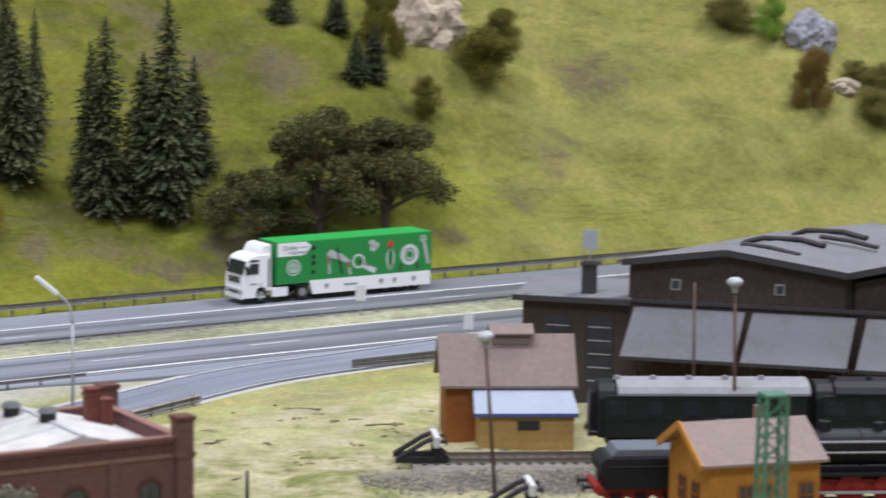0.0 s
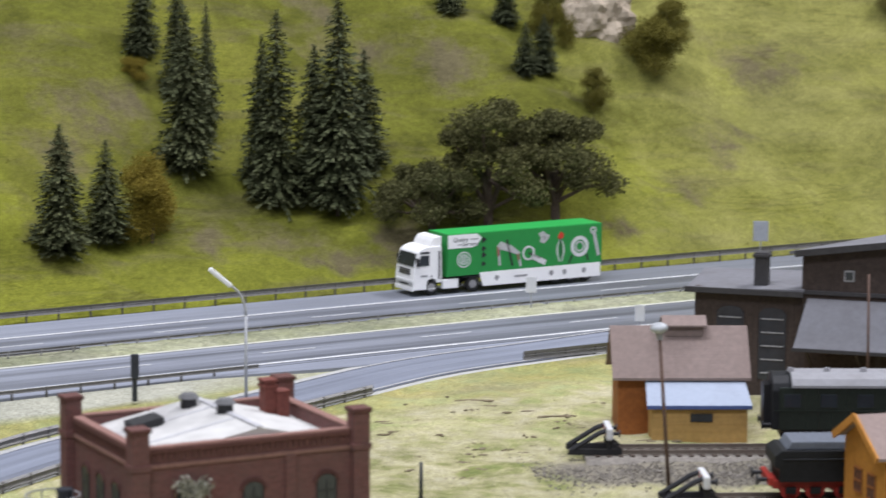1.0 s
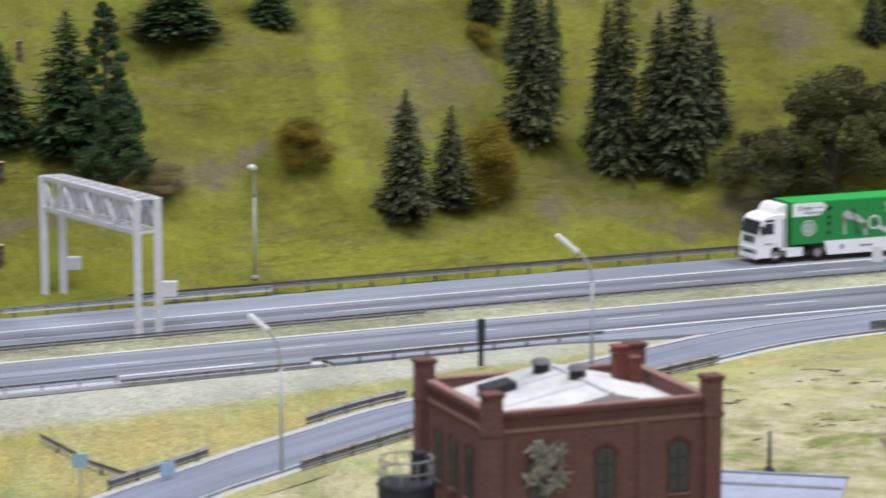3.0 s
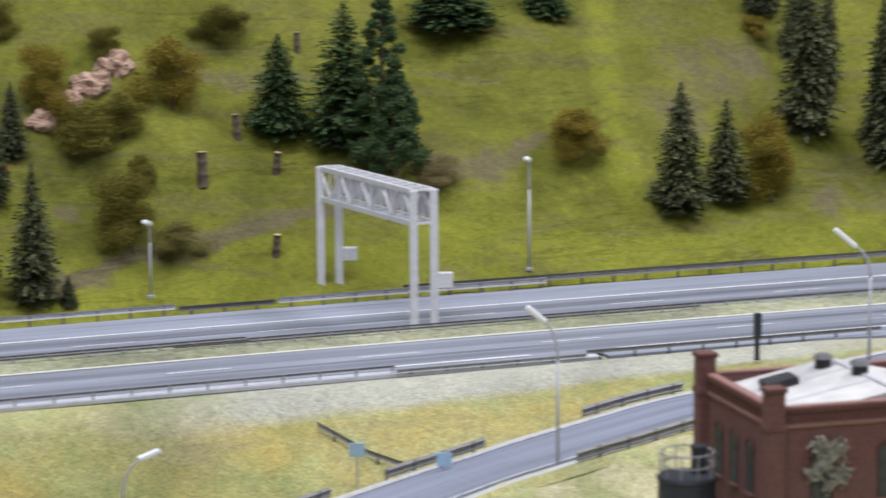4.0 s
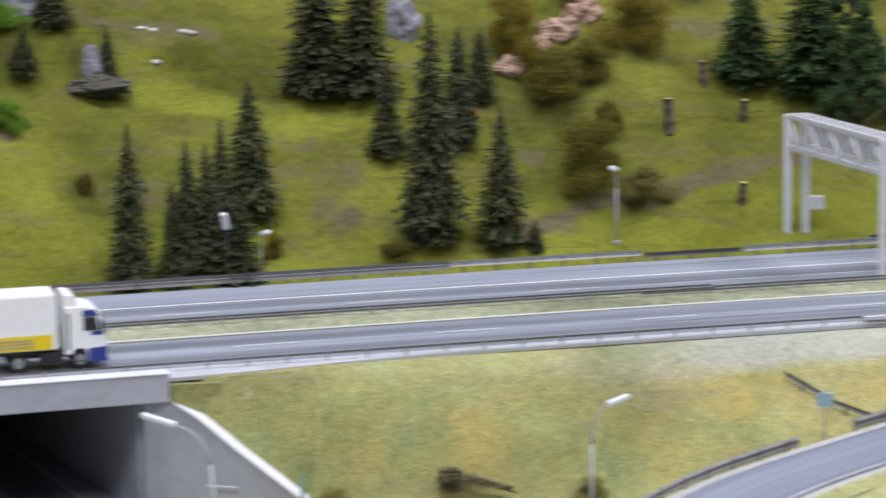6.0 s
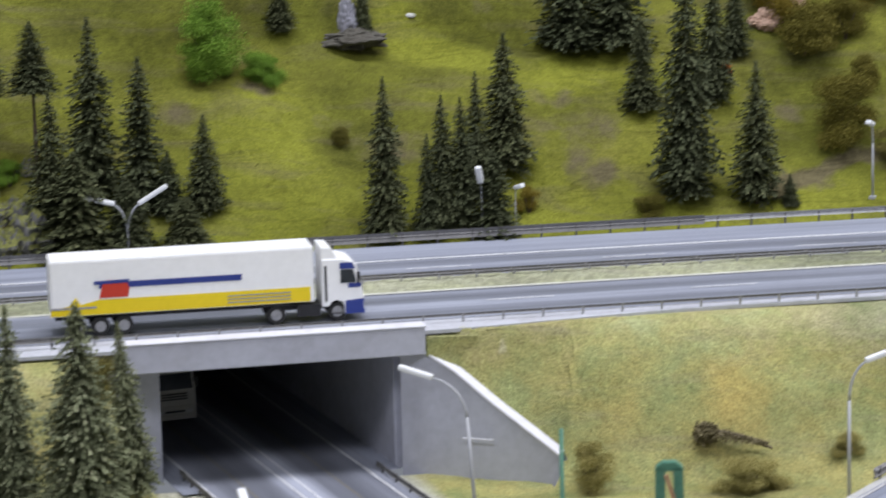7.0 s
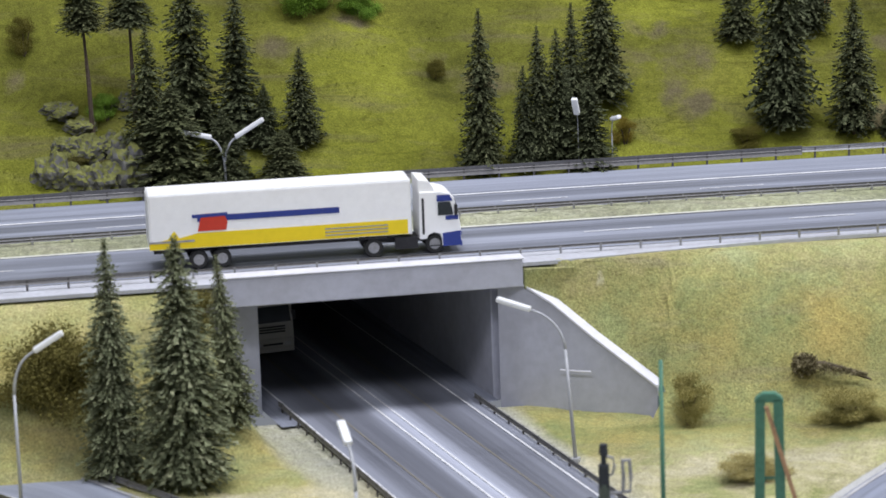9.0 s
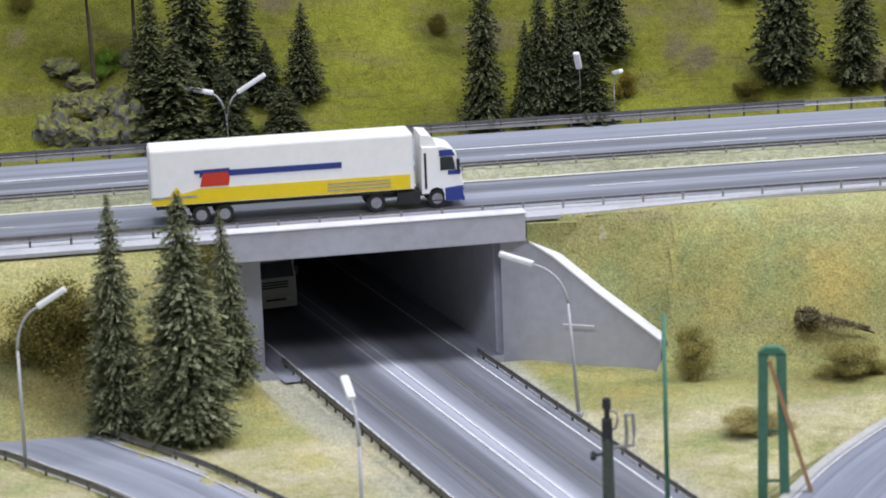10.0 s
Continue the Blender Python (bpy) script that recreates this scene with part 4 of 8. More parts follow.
# ---- the brick works building ----
def brickwork(name, colour, mortar):
    m, nt, p = node_material(name, 0.85, 0, 0.2)
    v = coords(nt, "Object", (1, 1, 1))
    sep = nt.nodes.new("ShaderNodeSeparateXYZ")
    nt.links.new(v, sep.inputs[0])
    add = nt.nodes.new("ShaderNodeMath")
    nt.links.new(sep.outputs["X"], add.inputs[0])
    nt.links.new(sep.outputs["Y"], add.inputs[1])
    com = nt.nodes.new("ShaderNodeCombineXYZ")
    nt.links.new(add.outputs[0], com.inputs["X"])
    nt.links.new(sep.outputs["Z"], com.inputs["Y"])
    b = nt.nodes.new("ShaderNodeTexBrick")
    b.inputs["Scale"].default_value = 1.0
    b.inputs["Brick Width"].default_value = 0.0029
    b.inputs["Row Height"].default_value = 0.00095
    b.inputs["Mortar Size"].default_value = 0.00012
    b.inputs["Color1"].default_value = (*colour, 1)
    b.inputs["Color2"].default_value = (*[c * 0.68 for c in colour], 1)
    b.inputs["Mortar"].default_value = (*mortar, 1)
    nt.links.new(com.outputs[0], b.inputs["Vector"])
    f = noise_fac(nt, v, 45, 4, 0.6)
    col = mix(nt, ramp(nt, f, [(0.4, (0, 0, 0)), (0.8, (0.45, 0.45, 0.45))]), b.outputs["Color"], (0.13, 0.10, 0.085))
    nt.links.new(col, p.inputs["Base Color"])
    bump(nt, p, b.outputs["Fac"], 0.3, 0.0002)
    return m


M_WALL_BRICK = brickwork("red_brickwork", (0.192, 0.078, 0.071), (0.165, 0.105, 0.10))
M_BRICK_DARK = worn("dark_brick_trim", (0.115, 0.050, 0.043), 0.85, spread=0.25, scale=90, relief=0.4)
M_BRICK_TOP = worn("pale_brick_capping", (0.25, 0.135, 0.112), 0.85, spread=0.2, scale=90)
M_FELT = worn("whitewashed_roof", (0.53, 0.52, 0.50), 0.85, spread=0.12, scale=16, dirt_amount=0.95, dirt=(0.5, 0.5, 0.52))
M_FELT_GREY = worn("greyed_whitewash", (0.44, 0.44, 0.46), 0.85, spread=0.15, scale=40, dirt_amount=0.4)
M_SEAM = worn("roof_seam", (0.30, 0.30, 0.31), 0.8)
M_SHED_ROOF_DARK = worn("dull_zinc", (0.13, 0.13, 0.135), 0.7, spread=0.2, scale=80)
M_PANE = glassy("dim_window_glass", (0.03, 0.034, 0.04), 0.25)
M_FRAME = worn("window_frame_dark", (0.03, 0.03, 0.032), 0.6)
M_PLANT = leafy("dusty_ivy", (0.22, 0.22, 0.18), (0.40, 0.40, 0.35), (0.60, 0.60, 0.56))


def arched_window(parent, m, w, h, rise):
    """A sash in an arched brick opening; local x across, z up, y out of the wall to the back."""
    def arch(bm, half, top, r, y0, y1):
        pts = [(-half, 0), (half, 0), (half, top)]
        pts += [(half * math.cos(a), top + r * math.sin(a)) for a in [math.pi * i / 8 for i in range(1, 8)]]
        pts.append((-half, top))
        prism(bm, pts, y0, y1)
    bm = B()
    arch(bm, w / 2, h - rise, rise, -0.15, 0.6)
    win = part("window", bm, M_PANE, parent, "arched window with dim panes", at=m)
    bm = B()
    for x in (-w / 2 + 0.3, 0, w / 2 - 0.3):
        box(bm, x - 0.25, x + 0.25, -0.45, -0.1, 0, h - rise * 0.6)
    for z in (0.2, h * 0.35, h * 0.68):
        box(bm, -w / 2, w / 2, -0.42, -0.1, z, z + 0.45)
    part("window_frame", bm, M_FRAME, win)
    bm = B()
    for i in range(9):
        a = math.pi * (i + 0.5) / 9
        mm = Matrix.Translation((w / 2 * 1.14 * math.cos(a), -0.3, h - rise + rise * 1.3 * math.sin(a) + 0.2)) @ Matrix.Rotation(math.pi / 2 - a, 4, "Y")
        box(bm, -0.75, 0.75, -0.35, 0.35, -0.8, 0.8, 0, mm)
    part("arch", bm, M_BRICK_DARK, win)
    bm = B()
    box(bm, -w / 2 - 0.8, w / 2 + 0.8, -0.9, 0.2, -0.9, 0.1, 0.15)
    part("window_sill", bm, M_BRICK_TOP, win)
    return win


def brick_building():
    base, top = -60.0, 99.0
    W, D = 113.0, 86.0
    b = thing("brick_building", pose(0.2011, 1.5141, 0, 0, 0, 14.8), "two-storey red brick works building with corner piers and a whitewashed roof", "building")
    t = 3.5
    H = top - 6
    for x0, x1, y0, y1 in ((0, W, 0, t), (0, W, D - t, D), (0, t, t, D - t), (W - t, W, t, D - t)):
        bm = B()
        box(bm, x0, x1, y0, y1, base, H)
        part("wall", bm, M_WALL_BRICK, b)
    for y0, y1 in ((-1.2, 0.2), (D - 0.2, D + 1.2)):
        bm = B()
        box(bm, 5, W - 5, y0, y1, H - 1.8, H + 0.4, 0.2)
        for i in range(34):
            x = 6.5 + i * (W - 13) / 33
            box(bm, x - 0.8, x + 0.8, y0 + 0.4, y1, H - 5.2, H - 1.9)
        part("cornice", bm, M_BRICK_DARK, b)
    for x0, x1 in ((-1.2, 0.2), (W - 0.2, W + 1.2)):
        bm = B()
        box(bm, x0, x1, 5, D - 5, H - 1.8, H + 0.4, 0.2)
        for i in range(22):
            y = 6.5 + i * (D - 13) / 21
            box(bm, x0 + 0.3, x1, y - 0.8, y + 0.8, H - 5.2, H - 1.9)
        part("cornice", bm, M_BRICK_DARK, b)
    for x0, x1, y0, y1 in ((5, W - 5, -1.0, 0.2), (5, W - 5, D - 0.2, D + 1.0), (-1.0, 0.2, 5, D - 5), (W - 0.2, W + 1.0, 5, D - 5)):
        bm = B()
        box(bm, x0, x1, y0, y1, H - 8.8, H - 7.0, 0.2)
        part("string_course", bm, M_BRICK_TOP, b, "paler brick string course")
    bm = B()
    box(bm, 4, W - 4, -0.7, t + 0.5, H + 0.4, H + 1.4, 0.2)
    box(bm, 4, W - 4, D - t - 0.5, D + 0.7, H + 0.4, H + 1.4, 0.2)
    box(bm, -0.7, t + 0.5, 4, D - 4, H + 0.4, H + 1.4, 0.2)
    box(bm, W - t - 0.5, W + 0.7, 4, D - 4, H + 0.4, H + 1.4, 0.2)
    part("parapet_capping", bm, M_BRICK_TOP, b)
    for x, y in ((0, 0), (W, 0), (0, D), (W, D)):
        bm = B()
        box(bm, x - 4.2, x + 4.2, y - 4.2, y + 4.2, base, top + 3.0, 0.2)
        box(bm, x - 4.9, x + 4.9, y - 4.9, y + 4.9, H - 9, H - 6, 0.3)
        pier = part("corner_pier", bm, M_WALL_BRICK, b)
        bm = B()
        box(bm, x - 5.1, x + 5.1, y - 5.1, y + 5.1, top + 3.0, top + 5.2, 0.4)
        part("pier_cap", bm, M_BRICK_DARK, pier)
    for x in (77.0,):
        bm = B()
        box(bm, x - 2.6, x + 2.6, -1.4, 0.4, base, H - 8.5, 0.2)
        part("pilaster", bm, M_WALL_BRICK, b)
    # low pitched roof inside the parapet: the ridge runs across the front
    bm = B()
    e, r = top - 12.0, top - 1.0
    prism(bm, [(t, e - 3), (W - t, e - 3), (W - t, e), (W * 0.56, r), (t, e)], t, D - t)
    part("roof", bm, M_FELT, b, "whitewashed low gable roof")
    bm = B()
    bar(bm, (W * 0.56, t, r + 0.3), (W * 0.56, D - t, r + 0.3), 3.0, 0.6)
    part("ridge_strip", bm, M_FELT_GREY, b, "grey roofing strip along the ridge")
    for y in (30, 58):
        bm = B()
        bar(bm, (t + 1, y, e + 0.05), (W * 0.56, y, r + 0.05), 2.6, 0.5)
        part("roof_seam", bm, M_FELT_GREY, b)
    bm = B()
    z = e + (r - e) * 27 / (W * 0.56)
    box(bm, -8, 8, -6.5, 6.5, -1, 2.4, 0.4, Matrix.Translation((27, 58, z + 1.2)) @ Matrix.Rotation(-math.atan2(r - e, W * 0.56 - t), 4, "Y"))
    part("skylight", bm, M_FRAME, b, "dark skylight lying on the roof slope")
    for x, y, s in ((55, 70, 7.0), (63, 44, 7.0)):
        z = e + (r - e) * (x / (W * 0.56) if x < W * 0.56 else (W - x) / (W * 0.44))
        bm = B()
        rod(bm, (x, y, z - 2), (x, y, z + 4.2), s * 0.58, s * 0.56, 16)
        vent = part("roof_vent", bm, M_FRAME, b, "dark round roof ventilator", smooth_faces=False)
        bm = B()
        rod(bm, (x, y, z + 4.2), (x, y, z + 6.4), s * 0.78, s * 0.5, 16)
        part("cowl", bm, M_SHED_ROOF_DARK, vent)
    bm = B()
    box(bm, 93, 99.5, 64, 71, e - 2, top + 7.0, 0.3)
    box(bm, 92.3, 100.2, 63.3, 71.7, top + 4.0, top + 5.4, 0.3)
    box(bm, 92.3, 100.2, 63.3, 71.7, top + 7.0, top + 8.2, 0.3)
    box(bm, 99, 105, 61, 68, e - 2, top + 1.8, 0.3)
    box(bm, 98.6, 105.4, 60.6, 68.4, top + 1.8, top + 2.8, 0.3)
    chim = part("chimney", bm, M_BRICK, b, "stepped red brick chimney")
    # windows: three on the front, four on the side
    for x in (58.0, 96.0):
        arched_window(b, pose(x * MM, -0.0004, (top - 51) * MM), 10.5, 25, 4)
    arched_window(b, pose(24 * MM, -0.0004, (top - 51) * MM), 10.5, 25, 4)
    for y in (66, 47, 27):
        arched_window(b, pose(-0.0004, y * MM, (top - 51) * MM, 0, 0, -90), 8.5, 25, 3)
    for x in (24.0, 58.0, 96.0):
        arched_window(b, pose(x * MM, -0.0004, (top - 92) * MM), 10.5, 28, 4)
    for y in (66, 47, 27):
        arched_window(b, pose(-0.0004, y * MM, (top - 92) * MM, 0, 0, -90), 8.5, 28, 3)
    # climbing plant on the front
    rng = random.Random(5)
    bm = B()
    for cx, cz, r, n in ((22, -24, 4.2, 150), (31, -26, 4.6, 160), (26, -31, 4.4, 150), (20, -36, 3.8, 150), (33, -38, 4.4, 190), (27, -43, 2.6, 60)):
        for _ in range(n):
            leaf(bm, Vector((cx + rng.gauss(0, r * 0.55), -1.4 - rng.random() * 2.0, top + cz + rng.gauss(0, r * 0.5))), 1.3, rng)
    part("climbing_plant", bm, M_PLANT, b, "dusty pale ivy on the brick front")
    return b


def leaf(bm, p, size, rng):
    q = Euler((rng.uniform(0, 6.28), rng.uniform(0, 6.28), rng.uniform(0, 6.28))).to_quaternion()
    v = [bm.verts.new(p + q @ Vector(c) * size) for c in ((-0.5, -0.35, 0), (0.45, -0.5, 0.12), (0.6, 0.4, -0.1), (-0.4, 0.5, 0.15))]
    bm.faces.new((v[0], v[1], v[2]))
    bm.faces.new((v[0], v[2], v[3]))


brick_building()

# the dark tank with its railed platform beside the brick building
M_TANK = worn("tank_black", (0.034, 0.038, 0.047), 0.55, spread=0.3, scale=60)


def water_tank():
    x, y = 0.1655, 1.552
    z0 = land_z(x, y)
    tank = thing("storage_tank", pose(x, y, z0), "black round storage tank with a railed top", "tank")
    top = (0.0525 - z0) * 1000
    bm = B()
    rod(bm, (0, 0, -2), (0, 0, top), 13.8, 13.8, 32)
    rod(bm, (0, 0, top), (0, 0, top + 1.6), 14.6, 14.2, 32)
    part("shell", bm, M_TANK, tank)
    for i in range(10):
        a = 2 * math.pi * i / 10
        bm = B()
        rod(bm, (12.8 * math.cos(a), 12.8 * math.sin(a), top), (12.8 * math.cos(a), 12.8 * math.sin(a), top + 13), 0.4, n=6)
        part("railing_post", bm, M_SEAM, tank)
    for z in (7, 13):
        bm = B()
        pts = [(12.8 * math.cos(2 * math.pi * i / 24), 12.8 * math.sin(2 * math.pi * i / 24), top + z) for i in range(25)]
        tube(bm, pts, 0.4, 6)
        part("handrail", bm, M_SEAM, tank, "thin grey railing")
    bm = B()
    rod(bm, (6, 4, top), (6, 4, top + 14), 3.6, 3.6, 18)
    rod(bm, (6, 4, top + 14), (6, 4, top + 15), 4.2, 4.0, 18)
    part("hatch", bm, M_TANK, tank)


water_tank()

# ---- the railway yard ----
M_WOOD_ORANGE = worn("orange_boards", (0.46, 0.20, 0.035), 0.75, spread=0.18, scale=60, relief=0.3)
M_WOOD_DARK = worn("reddish_boards", (0.30, 0.105, 0.028), 0.75, spread=0.2, scale=60)
M_WOOD_TAN = worn("tan_boards", (0.46, 0.29, 0.105), 0.75, spread=0.14, scale=60, relief=0.3)
M_TILE = worn("brown_roof_tiles", (0.235, 0.18, 0.162), 0.85, spread=0.12, scale=50, relief=0.3)
M_TILE_PINK = worn("rosy_roof_tiles", (0.27, 0.205, 0.185), 0.85, spread=0.12, scale=50, relief=0.3)
M_SHEET = worn("pale_blue_sheet_roof", (0.32, 0.365, 0.45), 0.65, spread=0.05, scale=40, dirt_amount=0.15)
M_FASCIA_BLUE = worn("dull_blue_paint", (0.075, 0.11, 0.26), 0.5, spread=0.1, scale=60)
M_SHED = worn("tarred_boards", (0.060, 0.044, 0.038), 0.8, spread=0.3, scale=60, relief=0.4)
M_SHED_ROOF = worn("grey_roof_felt", (0.165, 0.165, 0.18), 0.8, spread=0.1, scale=40, dirt_amount=0.35)
M_SHED_EDGE = worn("dark_eaves", (0.045, 0.043, 0.045), 0.7, spread=0.2)
M_RUST = worn("rusty_brown", (0.11, 0.065, 0.048), 0.7, spread=0.25, scale=100)
M_LOCO = worn("loco_black", (0.012, 0.013, 0.015), 0.55, spread=0.3, scale=60, spec=0.25)
M_COACH = worn("dark_green_coach", (0.016, 0.022, 0.018), 0.4, spread=0.25, scale=60)
M_COACH_ROOF = worn("coach_roof_grey", (0.26, 0.26, 0.275), 0.6, spread=0.1, scale=40, dirt_amount=0.3)
M_WHEEL_RED = worn("wheel_red", (0.34, 0.03, 0.022), 0.5, spread=0.2, scale=80)
M_STEEL = worn("rail_steel", (0.28, 0.24, 0.21), 0.4, 0.6, spread=0.2, scale=120)
M_SLEEPER = worn("sleeper_brown", (0.07, 0.052, 0.04), 0.85, spread=0.3, scale=100)
M_BALLAST = worn("ballast_stone", (0.215, 0.195, 0.17), 0.9, spread=0.3, scale=80, relief=0.5)
M_GREEN_MAST = worn("mast_green", (0.075, 0.20, 0.135), 0.5, spread=0.15, scale=80)
M_ENAMEL = worn("enamel_white", (0.66, 0.67, 0.68), 0.3, spread=0.04, scale=90, dirt_amount=0.2)


def roof_slab(bm, a, b, c, d, t):
    """A slab on four corners, thickened downwards."""
    top = [bm.verts.new(Vector(p)) for p in (a, b, c, d)]
    low = [bm.verts.new(Vector(p) - Vector((0, 0, t))) for p in (a, b, c, d)]
    bm.faces.new(top)
    bm.faces.new(low[::-1])
    for i in range(4):
        bm.faces.new((top[i], low[i], low[(i + 1) % 4], top[(i + 1) % 4]))
    bmesh.ops.recalc_face_normals(bm, faces=bm.faces)


def tile_rows(parent, material, a, b, c, d, rows, lift):
    """Courses of tiles as thin overlapping strips on a slope: a-b is the eave, d-c the ridge."""
    a, b, c, d = map(Vector, (a, b, c, d))
    n = (b - a).cross(d - a).normalized()
    for i in range(rows):
        bm = B()
        u0, u1 = i / rows, (i + 1.08) / rows
        p = [a.lerp(d, u0) + n * lift, b.lerp(c, u0) + n * lift, b.lerp(c, min(u1, 1)) + n * lift * 0.15, a.lerp(d, min(u1, 1)) + n * lift * 0.15]
        v = [bm.verts.new(q) for q in p]
        w = [bm.verts.new(q - n * lift * 1.1) for q in p[:2]]
        bm.faces.new(v)
        bm.faces.new((w[0], w[1], v[1], v[0]))
        part("tile_course", bm, material, parent)


def goods_hut():
    z0 = -0.0022
    h = thing("goods_hut", pose(0.5655, 1.909, z0, 0, 0, -11), "reddish timber goods hut with brown tiled roof and pale-blue-roofed lean-to", "hut")
    # local x along the front, y away; the lean-to stands in front
    bm = B()
    box(bm, -18, 60, 26, 66, -2, 38)
    part("wall", bm, M_WOOD_DARK, h, "reddish-brown board walls")
    for i in range(8):
        bm = B()
        x = -18 + 20 * (i + 0.5) / 8
        box(bm, x - 0.22, x + 0.22, 25.65, 26.1, 0, 38)
        part("batten", bm, M_WOOD_DARK, h)
    bm = B()
    prism(bm, [(26, 38), (66, 38), (46, 62)], -18, 60)
    bmesh.ops.transform(bm, matrix=Matrix(((0, 1, 0, 0), (1, 0, 0, 0), (0, 0, 1, 0), (0, 0, 0, 1))), verts=bm.verts)
    bmesh.ops.reverse_faces(bm, faces=bm.faces)
    part("gable", bm, M_WOOD_DARK, h)
    bm = B()
    roof_slab(bm, (-22, 20, 35.5), (64, 20, 35.5), (64, 46, 64), (-22, 46, 64), 1.6)
    roof_slab(bm, (-22, 46, 64), (64, 46, 64), (64, 72, 35.5), (-22, 72, 35.5), 1.6)
    roof = part("roof", bm, M_TILE, h, "brown tiled gable roof")
    tile_rows(roof, M_TILE, (-22, 20, 35.5), (64, 20, 35.5), (64, 46, 64), (-22, 46, 64), 18, 0.05)
    bm = B()
    box(bm, 12, 36, 40, 52, 58, 66.5, 0.3)
    roof_slab(bm, (10, 37, 65.5), (38, 37, 65.5), (38, 46, 70.5), (10, 46, 70.5), 1.0)
    roof_slab(bm, (10, 46, 70.5), (38, 46, 70.5), (38, 55, 65.5), (10, 55, 65.5), 1.0)
    part("ridge_vent", bm, M_TILE, roof, "raised brown ridge ventilator")
    bm = B()
    box(bm, 1, 59.5, 0, 26, -2, 23.5)
    part("lean_to", bm, M_WOOD_TAN, h, "tan board lean-to")
    bm = B()
    for i in range(5):
        box(bm, 1, 59.5, -0.15, 0, 1 + i * 4.6, 1.25 + i * 4.6)
    part("board_joints", bm, M_WOOD_TAN, h)
    bm = B()
    roof_slab(bm, (-2.5, -3, 23), (62, -3, 23), (60, 27, 35.5), (-1, 27, 35.5), 1.4)
    part("lean_to_roof", bm, M_SHEET, h, "pale blue sheet roof")
    bm = B()
    box(bm, -2.5, 62, -3.4, -2.6, 20.6, 22.8, 0.15)
    part("fascia", bm, M_FASCIA_BLUE, h, "blue fascia board")
    bm = B()
    box(bm, 25, 37.5, -0.6, 0.4, 12.5, 17, 0.1)
    w = part("window", bm, M_PANE, h, "narrow dark window")
    bm = B()
    for z in (12.2, 16.8):
        box(bm, 24.4, 38.1, -0.9, 0.2, z, z + 0.5)
    for x in (24.4, 30.9, 37.5):
        box(bm, x, x + 0.6, -0.9, 0.2, 12.2, 17.2)
    part("window_frame", bm, M_FRAME, w)


goods_hut()


